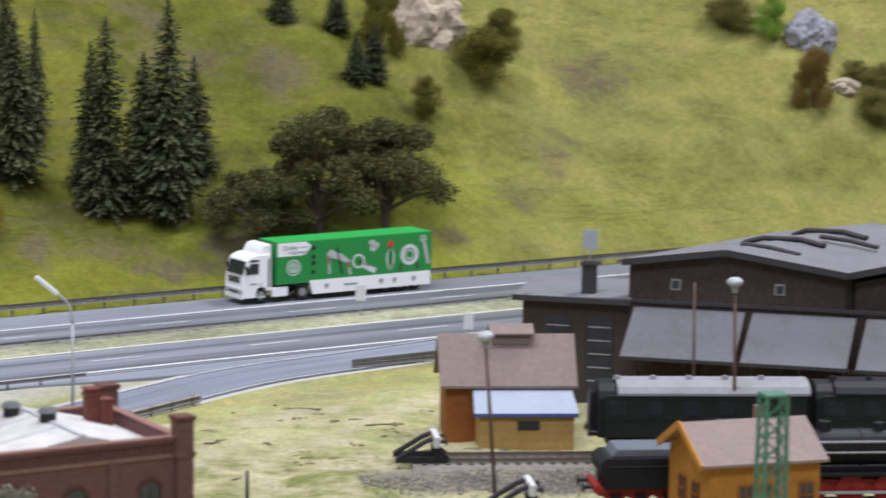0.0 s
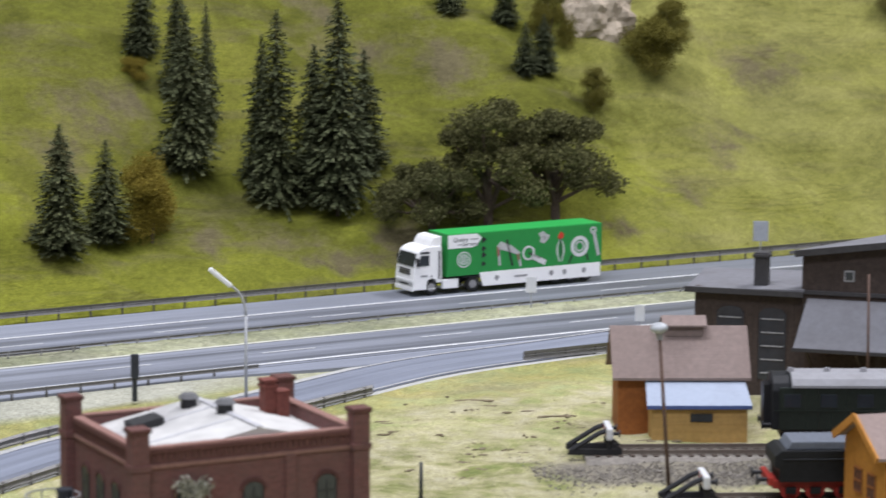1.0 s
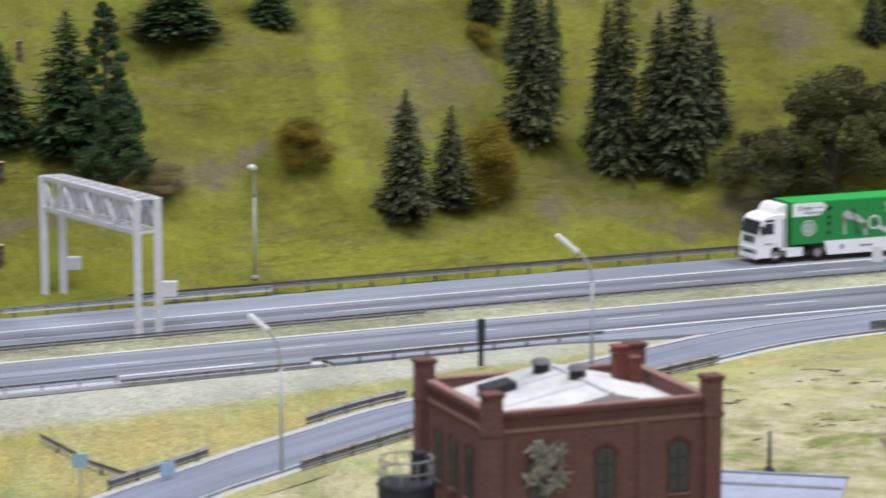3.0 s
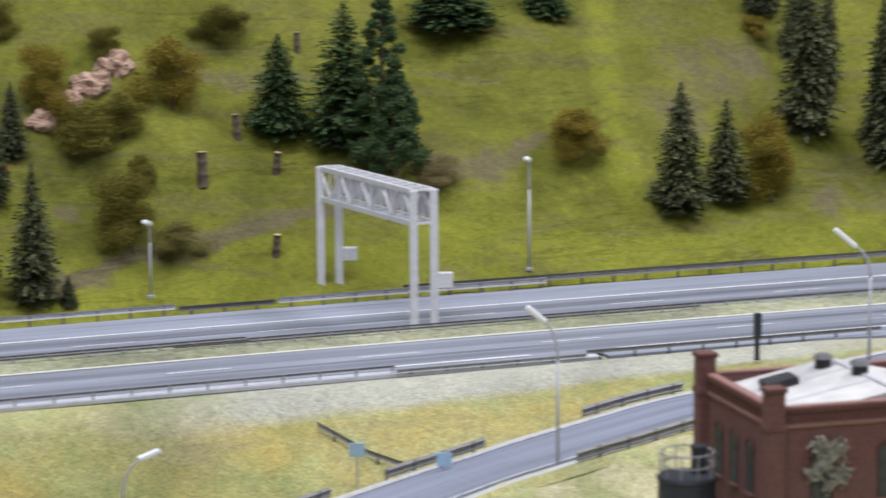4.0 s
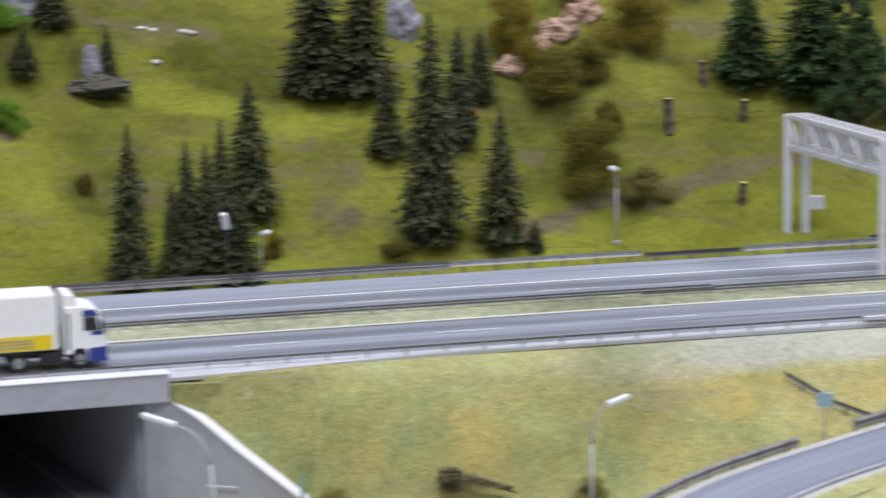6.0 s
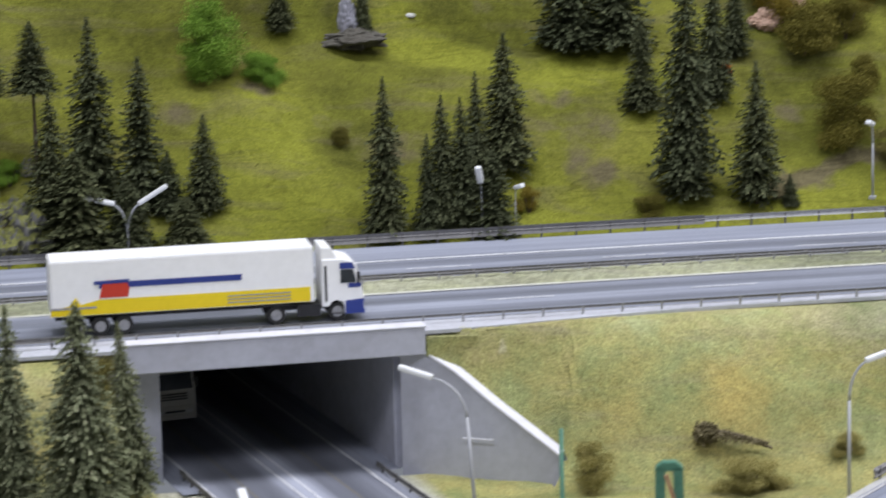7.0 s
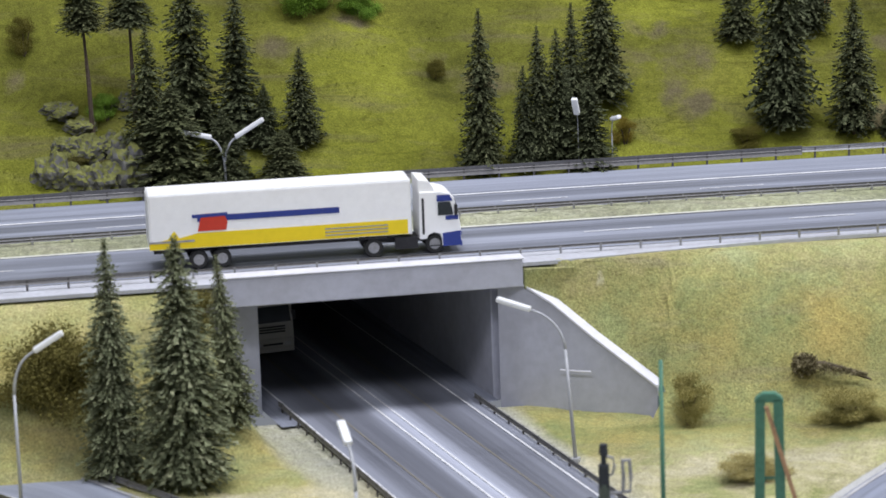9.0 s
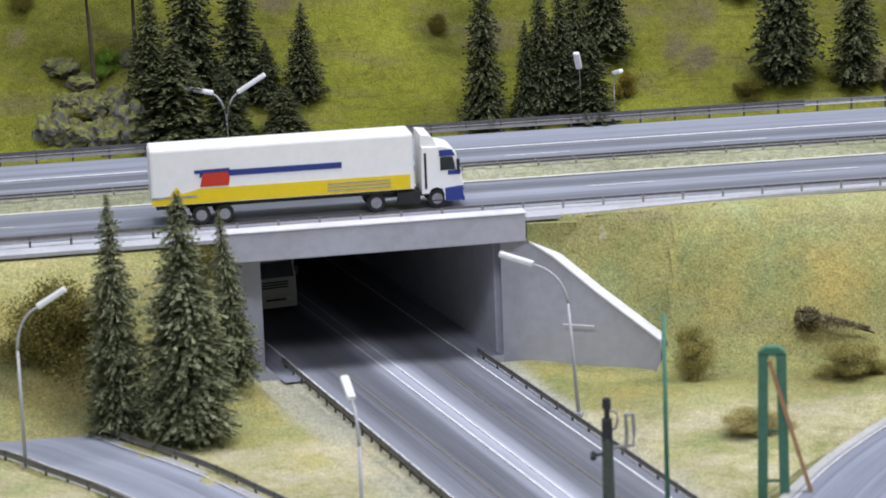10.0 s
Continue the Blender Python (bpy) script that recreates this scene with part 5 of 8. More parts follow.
def engine_shed():
    slant = Matrix(((1, 0.52, 0, 0), (0, 1, 0, 0), (0, 0, 1, 0), (0, 0, 0, 1)))

    def slanted(bm):
        bmesh.ops.transform(bm, matrix=slant, verts=bm.verts)
        return bm

    s = thing("engine_shed", pose(0.6375, 2.052, -0.003, 0, 0, -29), "large black tarred engine shed with grey felt roofs and canopy", "building")
    A, P, R = 72.0, 135.0, 213.0
    L = 150.0
    bm = B()
    box(bm, 0, A, 0, 60, -2, 72)
    part("aisle_wall", bm, M_SHED, s)
    bm = B()
    prism(bm, [(A, -2), (R, -2), (R, 93.5), (P, 105), (A, 96)], -1.5, L)
    part("hall_wall", slanted(bm), M_SHED, s, "black boarded gable wall")
    bm = B()
    box(bm, R + 1, R + 120, 2, L, -2, 72)
    prism(bm, [(R + 3, 72), (R + 150, 72), (R + 150, 90), (R + 75, 106), (R + 3, 90)], 4, L)
    part("hall_wall", slanted(bm), M_SHED, s)
    for x0, x1, z0, z1, y, n in ((A + 1, R - 1, 74, 97, -1.5, 40), (1, A, 0, 68, 0, 18)):
        for i in range(n):
            x = x0 + (x1 - x0) * (i + 0.5) / n
            bm = B()
            box(bm, x - 0.25, x + 0.25, y - 0.3, y + 0.1, z0, z1)
            part("batten", bm, M_SHED, s)
    bm = B()
    roof_slab(bm, (A - 5, -7, 99), (P, -7, 108.5), (P, L + 5, 108.5), (A - 5, L + 5, 99), 2)
    roof_slab(bm, (P, -7, 108.5), (R + 2, -7, 97), (R + 2, L + 5, 97), (P, L + 5, 108.5), 2)
    part("roof", slanted(bm), M_SHED_ROOF, s, "grey felt gable roof")
    bm = B()
    roof_slab(bm, (R + 1, -5, 97), (R + 78, -5, 115), (R + 78, L, 115), (R + 1, L, 97), 2)
    roof_slab(bm, (R + 78, -5, 115), (R + 155, -5, 94), (R + 155, L, 94), (R + 78, L, 115), 2)
    part("roof", slanted(bm), M_SHED_ROOF, s, "grey felt gable roof")
    bm = B()
    bar(bm, (A - 5, -7.6, 97.6), (P, -7.6, 107.1), 1.6, 4.2)
    bar(bm, (P, -7.6, 107.1), (R + 2, -7.6, 95.6), 1.6, 4.2)
    bar(bm, (R + 2, -5.6, 95.6), (R + 78, -5.6, 113.5), 1.6, 4.2)
    part("bargeboard", bm, M_SHED_EDGE, s)
    bm = B()
    roof_slab(bm, (-5, -5, 71.5), (A + 1, -5, 73.5), (A + 1, 60, 76), (-5, 60, 75), 2)
    part("aisle_roof", bm, M_SHED_ROOF, s, "grey felt lean-to roof")
    bm = B()
    box(bm, -6, A + 1, -6.6, -5, 68.6, 72.4, 0.3)
    part("aisle_fascia", bm, M_SHED_EDGE, s)
    bm = B()
    box(bm, A - 3, R + 120, -3.2, -1.6, 70.5, 73.2, 0.3)
    part("ledge", bm, M_SHED_EDGE, s)
    for i, y in ((0, 50), (1, 95)):
        bm = B()
        tube(bm, [(P - 22 + 4 * i, y, 106), (P - 8, y - 2, 110), (P + 12, y + 6, 109), (P + 30, y + 2, 106)], 1.8, 8)
        part("roof_flue", slanted(bm), M_SHED_EDGE, s, "dark bent flue on the roof")
    for i in (0, 1):
        bm = B()
        tube(bm, [(P - 4 + 20 * i, 20 + 50 * i, 109.5), (P + 14 + 20 * i, 22 + 50 * i, 107.5), (P + 34 + 20 * i, 20 + 50 * i, 104)], 1.6, 8)
        part("roof_flue", slanted(bm), M_SHED_EDGE, s)
    bm = B()
    box(bm, 38, 47, 6, 15, 70, 95, 0.3)
    box(bm, 37, 48, 5, 16, 92, 94, 0.3)
    part("chimney", bm, M_SHED_EDGE, s, "dark square chimney")
    # canopy over the front, in two lengths
    for x0, x1, y1 in ((A + 3, A + 76, -36), (A + 81, A + 148, -36), (A + 155, A + 230, -38)):
        bm = B()
        roof_slab(bm, (x0 - 3, y1, 41), (x1 - 2, y1, 41), (x1, -1.6, 68), (x0, -1.6, 68), 1.2)
        c = part("canopy", bm, M_SHED_ROOF, s, "grey sloping canopy")
        bm = B()
        box(bm, x0 - 4, x1, y1 - 0.8, y1, 38.5, 40.8, 0.2)
        part("gutter", bm, M_SHED_EDGE, c)
        for x in (x0 + 4, (x0 + x1) / 2, x1 - 5):
            bm = B()
            bar(bm, (x, y1 + 3, 40), (x, -1.6, 22), 1.4, 1.4)
            part("bracket", bm, M_SHED, c)
    bm = B()
    box(bm, A + 2, A + 48, -1.9, -1.4, 2, 34)
    part("door", bm, M_WOOD_DARK_BROWN, s, "dark brown boarded door")
    for x in (A + 52, A + 102, A + 152):
        bm = B()
        box(bm, x, x + 46, -1.9, -1.4, 2, 34)
        part("door", bm, M_WOOD_DARK_BROWN, s, "dark brown boarded door")
    for x in (102.0, 170.0):
        bm = B()
        box(bm, x - 3.4, x + 3.4, -2.1, -1.2, 80, 87.5, 0.2)
        w = part("window", bm, M_SEAM, s, "small square gable window")
        bm = B()
        box(bm, x - 2.3, x + 2.3, -2.5, -1.8, 81.2, 86.3, 0.1)
        part("pane", bm, M_PANE, w)
    for x in (24.0, 52.0):
        bm = B()
        prism(bm, [(x - 9, 12), (x + 9, 12), (x + 9, 56), (x + 6, 59), (x, 60), (x - 6, 59), (x - 9, 56)], -0.6, 0.4)
        w = part("window", bm, M_PANE, s, "tall multi-pane window")
        bm = B()
        for z in (16, 25, 34, 43, 52):
            box(bm, x - 7.5, x + 7.5, -1.0, -0.5, z, z + 0.9)
        part("glazing_bars", bm, M_SEAM, w)


M_WOOD_DARK_BROWN = worn("dark_brown_boards", (0.05, 0.032, 0.024), 0.8, spread=0.3, scale=60)
engine_shed()


def orange_hut():
    h = thing("timber_cabin", pose(0.6195, 1.6526, -0.002, 0, 0, 3), "orange-brown timber cabin with a rosy tiled gable roof", "hut")
    W, D, E, R = 66.0, 54.0, 47.8, 63.0
    bm = B()
    box(bm, 0, W, 0, D, -2, E - 3)
    part("wall", bm, M_WOOD_ORANGE, h, "orange board walls")
    bm = B()
    prism(bm, [(0, E - 3), (D, E - 3), (D / 2, R - 3)], 0, W)
    bmesh.ops.transform(bm, matrix=Matrix(((0, 1, 0, 0), (1, 0, 0, 0), (0, 0, 1, 0), (0, 0, 0, 1))), verts=bm.verts)
    bmesh.ops.reverse_faces(bm, faces=bm.faces)
    part("gable", bm, M_WOOD_ORANGE, h)
    for i in range(22):
        bm = B()
        x = W * (i + 0.5) / 22
        box(bm, x - 0.22, x + 0.22, -0.3, 0.1, 0, E - 3)
        part("batten", bm, M_WOOD_ORANGE, h)
    k = (R - E) / (D / 2)
    bm = B()
    a, b, c, d = (-6, -5, E - 5 * k - 1), (W + 3, -5, E - 5 * k - 1), (W + 3, D / 2, R - 1), (-6, D / 2, R - 1)
    roof_slab(bm, a, b, c, d, 1.5)
    roof_slab(bm, (W + 3, D + 1.5, E - 1.5 * k - 1), (-6, D + 1.5, E - 1.5 * k - 1), d, c, 1.5)
    roof = part("roof", bm, M_TILE_PINK, h, "rosy-brown tiled roof")
    tile_rows(roof, M_TILE_PINK, a, b, c, d, 18, 0.05)
    bm = B()
    bar(bm, (-6.6, -5, E - 5 * k - 2), (-6.6, D / 2, R - 2), 1.4, 4)
    bar(bm, (-6.6, D / 2, R - 2), (-6.6, D + 1.5, E - 1.5 * k - 2), 1.4, 4)
    part("bargeboard", bm, M_WOOD_ORANGE, roof)
    bm = B()
    box(bm, 41, 45.5, 30, 35, R - 10, R + 5, 0.3)
    part("chimney", bm, M_BRICK_TOP, h, "short brownish chimney")
    for m, wd in ((pose(22 * MM, -0.0005, 0.017), 9), (pose(34 * MM, -0.0005, 0.017), 6), (pose(58 * MM, -0.0005, 0.017), 9), (pose(-0.0005, 0.034, 0.017, 0, 0, -90), 10), (pose(-0.0005, 0.016, 0.017, 0, 0, -90), 10)):
        bm = B()
        box(bm, -wd / 2, wd / 2, -0.2, 0.5, 0, 14)
        w = part("window", bm, M_PANE, h, "small dark paned window", at=m)
        bm = B()
        for x in (-wd / 2, -0.4, wd / 2 - 0.8):
            box(bm, x, x + 0.8, -0.7, 0.1, 0, 14)
        for z in (0, 6.6, 13.4):
            box(bm, -wd / 2, wd / 2, -0.7, 0.1, z, z + 0.8)
        part("window_frame", bm, M_WOOD_DARK, w)


orange_hut()


def wheel(bm, x, y, z, r, w):
    rod(bm, (x, y - w / 2, z), (x, y + w / 2, z), r, r, 18)
    rod(bm, (x, y - w * 0.75, z), (x, y + w * 0.75, z), r * 0.3, r * 0.3, 10)


def coach(x, y, turn, length, roof_mat, body_mat, label, name="baggage_coach"):
    c = thing(name, pose(x, y, 0.002, 0, 0, turn), label, "railway coach")
    bm = B()
    box(bm, 3, length, -16, 16, 11, 37, 0.6)
    part("body", bm, body_mat, c)
    bm = B()
    prism(bm, [(-15.5, 11), (15.5, 11), (15.5, 35), (13.5, 39.5), (8, 43), (0, 44), (-8, 43), (-13.5, 39.5), (-15.5, 35)], -1.0, 10.0, 0.8)
    bmesh.ops.transform(bm, matrix=Matrix(((0, 1, 0, 0), (1, 0, 0, 0), (0, 0, 1, 0), (0, 0, 0, 1))), verts=bm.verts)
    bmesh.ops.reverse_faces(bm, faces=bm.faces)
    part("end_cap", bm, M_LOCO, c, "black rounded coach end")
    bm = B()
    pts = [(-17, 37), (17, 37), (17, 38.5), (14, 42), (8, 44.4), (0, 45.2), (-8, 44.4), (-14, 42), (-17, 38.5)]
    prism(bm, pts, 10.5, length + 1.5)
    bmesh.ops.transform(bm, matrix=Matrix(((0, 1, 0, 0), (1, 0, 0, 0), (0, 0, 1, 0), (0, 0, 0, 1))), verts=bm.verts)
    bmesh.ops.reverse_faces(bm, faces=bm.faces)
    roof = part("roof", bm, roof_mat, c, "rounded grey roof")
    n = int(length / 22)
    for i in range(n):
        bm = B()
        xx = 11 + i * 22
        rod(bm, (xx, -3, 44.8), (xx, -3, 47), 2.2, 1.6, 10)
        part("roof_vent", bm, roof_mat, roof)
    for i in range(n):
        bm = B()
        box(bm, 6 + i * 22, 16 + i * 22, -16.4, -15.6, 25, 33, 0.3)
        part("window", bm, M_GLASS, c)
    bm = B()
    for i in range(int(length / 8)):
        box(bm, 3 + i * 8, 3.5 + i * 8, -16.3, -15.9, 12, 36)
    box(bm, 0, length, -16.5, -15.9, 22.5, 23.3)
    part("ribs", bm, body_mat, c)
    bm = B()
    for k in range(5):
        box(bm, -5.5 + k * 1.2, -4.7 + k * 1.2, -7 - 0.4 * (k % 2), 7 + 0.4 * (k % 2), 10, 37 + 0.5 * (k % 2), 0.3)
    part("gangway", bm, M_BLACK, c, "black folded gangway")
    for s in (-9, 9):
        bm = B()
        rod(bm, (-6, s, 13), (0, s, 13), 1.1, 1.1, 10)
        rod(bm, (-6.6, s, 13), (-6, s, 13), 2.6, 2.6, 12)
        part("buffer", bm, M_BLACK, c)
    for bx in (22, length - 22):
        bm = B()
        box(bm, bx - 17, bx + 17, -11, 11, 5, 11, 0.6)
        bog = part("bogie", bm, M_BLACK, c)
        for dx in (-10, 10):
            bm = B()
            wheel(bm, bx + dx, -8.5, 5.4, 5.4, 2.6)
            wheel(bm, bx + dx, 8.5, 5.4, 5.4, 2.6)
            part("wheelset", bm, M_WHEEL_RED if "steam" in label else M_BLACK, bog)
    return c


coach(0.760, 1.846, -12, 150, M_LOCO, M_COACH, "black railway coach with a dark rounded roof", "railway_coach")
coach(0.6305, 1.8735, -12, 126, M_COACH_ROOF, M_COACH, "dark green baggage coach with a pale grey rounded roof")


M_TENDER_TOP = worn("tender_cover_blue_grey", (0.12, 0.135, 0.165), 0.6, spread=0.15, scale=60)


def steam_engine():
    t = thing("tender", pose(0.583, 1.741, 0.002, 0, 0, -9), "black coal tender with red wheels on the yard track", "tender")
    bm = B()
    prism(bm, [(5, 11), (68, 11), (68, 29), (6, 29), (2, 26), (2, 20), (5, 18)], -15.5, 15.5, 0.6)
    part("body", bm, M_LOCO, t)
    bm = B()
    prism(bm, [(9, 29), (66, 29), (66, 33.5), (12, 33.5)], -13, 13, 0.6)
    part("cover", bm, M_TENDER_TOP, t, "blue-grey tender cover")
    bm = B()
    for k in (-16.0, 16.0):
        rod(bm, (7, k, 24), (64, k, 24), 0.5, 0.5, 6)
    part("handrail", bm, M_LOCO, t)
    bm = B()
    box(bm, -1, 2.2, -15, 15, 9, 13.5, 0.4)
    part("buffer_beam", bm, M_WHEEL_RED, t, "red buffer beam")
    for k in (-9, 9):
        bm = B()
        rod(bm, (-6, k, 11.5), (-1, k, 11.5), 1.2, 1.2, 10)
        rod(bm, (-7, k, 11.5), (-6, k, 11.5), 3.0, 3.0, 14)
        part("buffer", bm, M_BLACK, t)
    bm = B()
    box(bm, 2, 68, -11, 11, 6.5, 11, 0.4)
    part("frame", bm, M_WHEEL_RED, t, "red frame")
    for x in (12, 26, 42, 57):
        bm = B()
        wheel(bm, x, -9.5, 5.8, 5.8, 2.6)
        wheel(bm, x, 9.5, 5.8, 5.8, 2.6)
        ws = part("wheelset", bm, M_WHEEL_RED, t, "red spoked wheels")
        bm = B()
        box(bm, x - 3, x + 3, -13.6, -11.2, 3.8, 7.6, 0.4)
        part("axle_box", bm, M_LOCO, ws)
    e = thing("steam_locomotive", pose(0.655, 1.7295, 0.002, 0, 0, -9), "black steam locomotive with red wheels on the yard track", "locomotive")
    bm = B()
    box(bm, 0, 26, -15, 15, 12, 44, 0.8)
    cab = part("cab", bm, M_LOCO, e)
    bm = B()
    roof_slab(bm, (-3, -16, 44), (29, -16, 44), (29, 0, 48), (-3, 0, 48), 1)
    roof_slab(bm, (-3, 0, 48), (29, 0, 48), (29, 16, 44), (-3, 16, 44), 1)
    part("cab_roof", bm, M_LOCO, cab)
    bm = B()
    rod(bm, (26, 0, 31), (150, 0, 31), 10.5, 10.0, 24)
    for x in (50, 80, 110):
        rod(bm, (x, 0, 31), (x + 2, 0, 31), 10.9, 10.9, 24)
    part("boiler", bm, M_LOCO, e, "black banded boiler", smooth_faces=False)
    for x, hgt, r in ((60, 46, 4.5), (92, 45, 4), (134, 49, 3.6)):
        bm = B()
        rod(bm, (x, 0, 38), (x, 0, hgt), r, r * 0.8, 14)
        part("dome" if hgt < 47 else "smokestack", bm, M_LOCO, e)
    bm = B()
    rod(bm, (30, -11.2, 36), (140, -11.2, 36), 0.7, 0.7, 8)
    rod(bm, (30, -11.6, 30), (140, -11.6, 30), 0.6, 0.6, 8)
    part("handrail", bm, M_SEAM, e)
    bm = B()
    box(bm, 0, 156, -14, 14, 16.5, 18.5, 0.3)
    part("running_board", bm, M_LOCO, e)
    bm = B()
    box(bm, -2, 156, -8, 8, 7, 14, 0.4)
    part("frame", bm, M_WHEEL_RED, e, "red frame")
    for x in (30, 52, 74, 96):
        bm = B()
        wheel(bm, x, -8.5, 8.5, 8.5, 2.4)
        wheel(bm, x, 8.5, 8.5, 8.5, 2.4)
        drive = part("driving_wheel", bm, M_WHEEL_RED, e, "red spoked driving wheel")
        for k in range(10):
            a = k * math.pi / 5
            bm = B()
            bar(bm, (x, -10, 8.5), (x + 7.6 * math.cos(a), -10, 8.5 + 7.6 * math.sin(a)), 0.6, 0.6)
            part("spoke", bm, M_WHEEL_RED, drive)
    bm = B()
    bar(bm, (28, -11.4, 7), (98, -11.4, 7), 0.8, 1.6)
    part("coupling_rod", bm, M_SILVER, e, "bright steel coupling rod")


steam_engine()


def track(x, y, turn, length, label):
    t = thing("railway_track", pose(x, y, 0.0, 0, 0, turn), label, "railway track", group="yard tracks", kind="structure")
    bm = B()
    prism(bm, [(-22, -3.5), (22, -3.5), (16, 0.2), (-16, 0.2)], -6, length)
    bmesh.ops.transform(bm, matrix=Matrix(((0, 1, 0, 0), (1, 0, 0, 0), (0, 0, 1, 0), (0, 0, 0, 1))), verts=bm.verts)
    bmesh.ops.reverse_faces(bm, faces=bm.faces)
    part("ballast_bed", bm, M_BALLAST, t)
    bm = B()
    for i in range(int(length / 7)):
        box(bm, i * 7, i * 7 + 2.8, -14, 14, -0.4, 0.9)
    ob = part("sleepers", bm, M_SLEEPER, t)
    ob["kind"] = "stuff"
    for s in (-8.25, 8.25):
        bm = B()
        box(bm, 0, length, s - 0.9, s + 0.9, 0.9, 1.3)
        box(bm, 0, length, s - 0.3, s + 0.3, 1.3, 2.8)
        box(bm, 0, length, s - 0.55, s + 0.55, 2.8, 3.4)
        part("rail", bm, M_STEEL, t)
    return t


track(0.520, 1.8755, -10, 500, "railway track on grey ballast with brown sleepers")
track(0.535, 1.7425, -9, 500, "railway track on grey ballast with brown sleepers")
track(0.60, 1.616, -9, 420, "railway track on grey ballast with brown sleepers")


def ballast_spread():
    rng = random.Random(9)
    bm = B()
    for _ in range(15000):
        u = rng.random()
        x = 0.47 + 0.42 * rng.random() ** 0.9
        y = 1.943 - 0.18 * x + rng.gauss(-0.020, 0.020)
        if rng.random() < 0.45:
            y -= 0.131
        s = rng.uniform(0.4, 1.05)
        p = Vector((x * 1000, y * 1000, land_z(x, y) * 1000 + 0.3))
        q = Euler((rng.uniform(0, 6), rng.uniform(0, 6), rng.uniform(0, 6))).to_quaternion()
        v = [bm.verts.new(p + q @ Vector(c) * s) for c in ((1, 0, -0.5), (-0.6, 0.9, -0.4), (-0.5, -0.9, -0.5), (0, 0.1, 0.9))]
        for f in ((0, 1, 3), (1, 2, 3), (2, 0, 3), (0, 2, 1)):
            bm.faces.new([v[i] for i in f])
    ob = part("ballast_gravel", bm, M_BALLAST)
    tagged(ob, "loose grey-brown ballast gravel beside the yard tracks", "gravel", kind="stuff")


ballast_spread()


def buffer_stop(x, y, turn):
    b = thing("buffer_stop", pose(x, y, 0.0, 0, 0, turn), "black steel buffer stop with a white beam", "buffer stop", group="buffer stops")
    for s in (-8.25, 8.25):
        bm = B()
        bar(bm, (-20, s, 2.5), (12, s, 2.5), 3.2, 3.2)
        tube(bm, [(-19, s, 3), (-10, s, 8.5), (-2, s, 13.5), (2.5, s, 15.2), (4.2, s, 13.6), (4.4, s, 8), (4.6, s, 3)], 1.55, 8)
        bar(bm, (4.4, s, 9), (12, s, 3), 1.6, 2.0)
        part("frame", bm, M_BLACK, b)
    bm = B()
    bar(bm, (-14, -8.25, 3), (-14, 8.25, 3), 2.0, 1.6)
    part("cross_bar", bm, M_BLACK, b)
    bm = B()
    box(bm, 2.5, 6.4, -13, 13, 10, 17.4, 1.2)
    beam = part("beam", bm, M_ENAMEL, b, "white buffer beam")
    for y0 in (-5.5, 3.0):
        bm = B()
        box(bm, 2.3, 6.2, y0, y0 + 2.5, 10.9, 16.9, 0.7)
        part("stripe", bm, M_WHEEL_RED, beam, "thin red stripe")
    for s in (-8.5, 8.5):
        bm = B()
        rod(bm, (6.0, s, 13.5), (10, s, 13.5), 1.1, 1.1, 10)
        rod(bm, (10, s, 13.5), (10.8, s, 13.5), 2.3, 2.3, 12)
        part("buffer", bm, M_BLACK, b)


buffer_stop(0.5240, 1.8745, -10)
buffer_stop(0.5420, 1.7412, -9)


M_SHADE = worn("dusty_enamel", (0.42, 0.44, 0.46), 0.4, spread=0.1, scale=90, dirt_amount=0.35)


def globe_lamp(x, y, height, lean, z=-0.002):
    g = thing("yard_lamp", pose(x, y, z, 0, lean, 0), "rusty-brown yard lamp post with a white enamel shade", "lamp", group="yard lamps")
    bm = B()
    rod(bm, (0, 0, -2), (0, 0, height - 6), 1.2, 0.9, 10)
    part("post", bm, M_RUST, g, smooth_faces=True)
    bm = B()
    rod(bm, (0, 0, height - 9), (0, 0, height - 4), 1.8, 2.4, 12)
    part("collar", bm, M_SEAM, g)
    bm = B()
    vs = bmesh.ops.create_uvsphere(bm, u_segments=20, v_segments=10, radius=5.0)["verts"]
    bmesh.ops.scale(bm, vec=(1, 1, 0.62), verts=vs)
    bmesh.ops.translate(bm, vec=(0, 0, height - 2.5), verts=vs)
    part("shade", bm, M_SHADE, g, "greyish-white enamel shade", smooth_faces=True)


globe_lamp(0.5325, 1.7600, 101, -4.5)
globe_lamp(0.708, 1.842, 113, -1.5)


def slim_mast(x, y, height, material, label, r=0.9, lean=0.0):
    z = land_z(x, y)
    m = thing("mast", pose(x, y, z, 0, lean, 0), label, "mast")
    bm = B()
    rod(bm, (0, 0, -2), (0, 0, height), r, r * 0.8, 8)
    part("pole", bm, material, m, smooth_faces=True)
    bm = B()
    box(bm, -2 * r, 2 * r, -2 * r, 2 * r, -1, 2, 0.3)
    part("foot", bm, material, m)
    return m


slim_mast(0.714, 1.93, 97, M_RUST, "slim rusty-brown pole in front of the engine shed", 1.0, -1.0)
slim_mast(-0.243, 1.55, 117, M_GREEN_MAST, "slim green steel mast beside the tracks", 1.3)


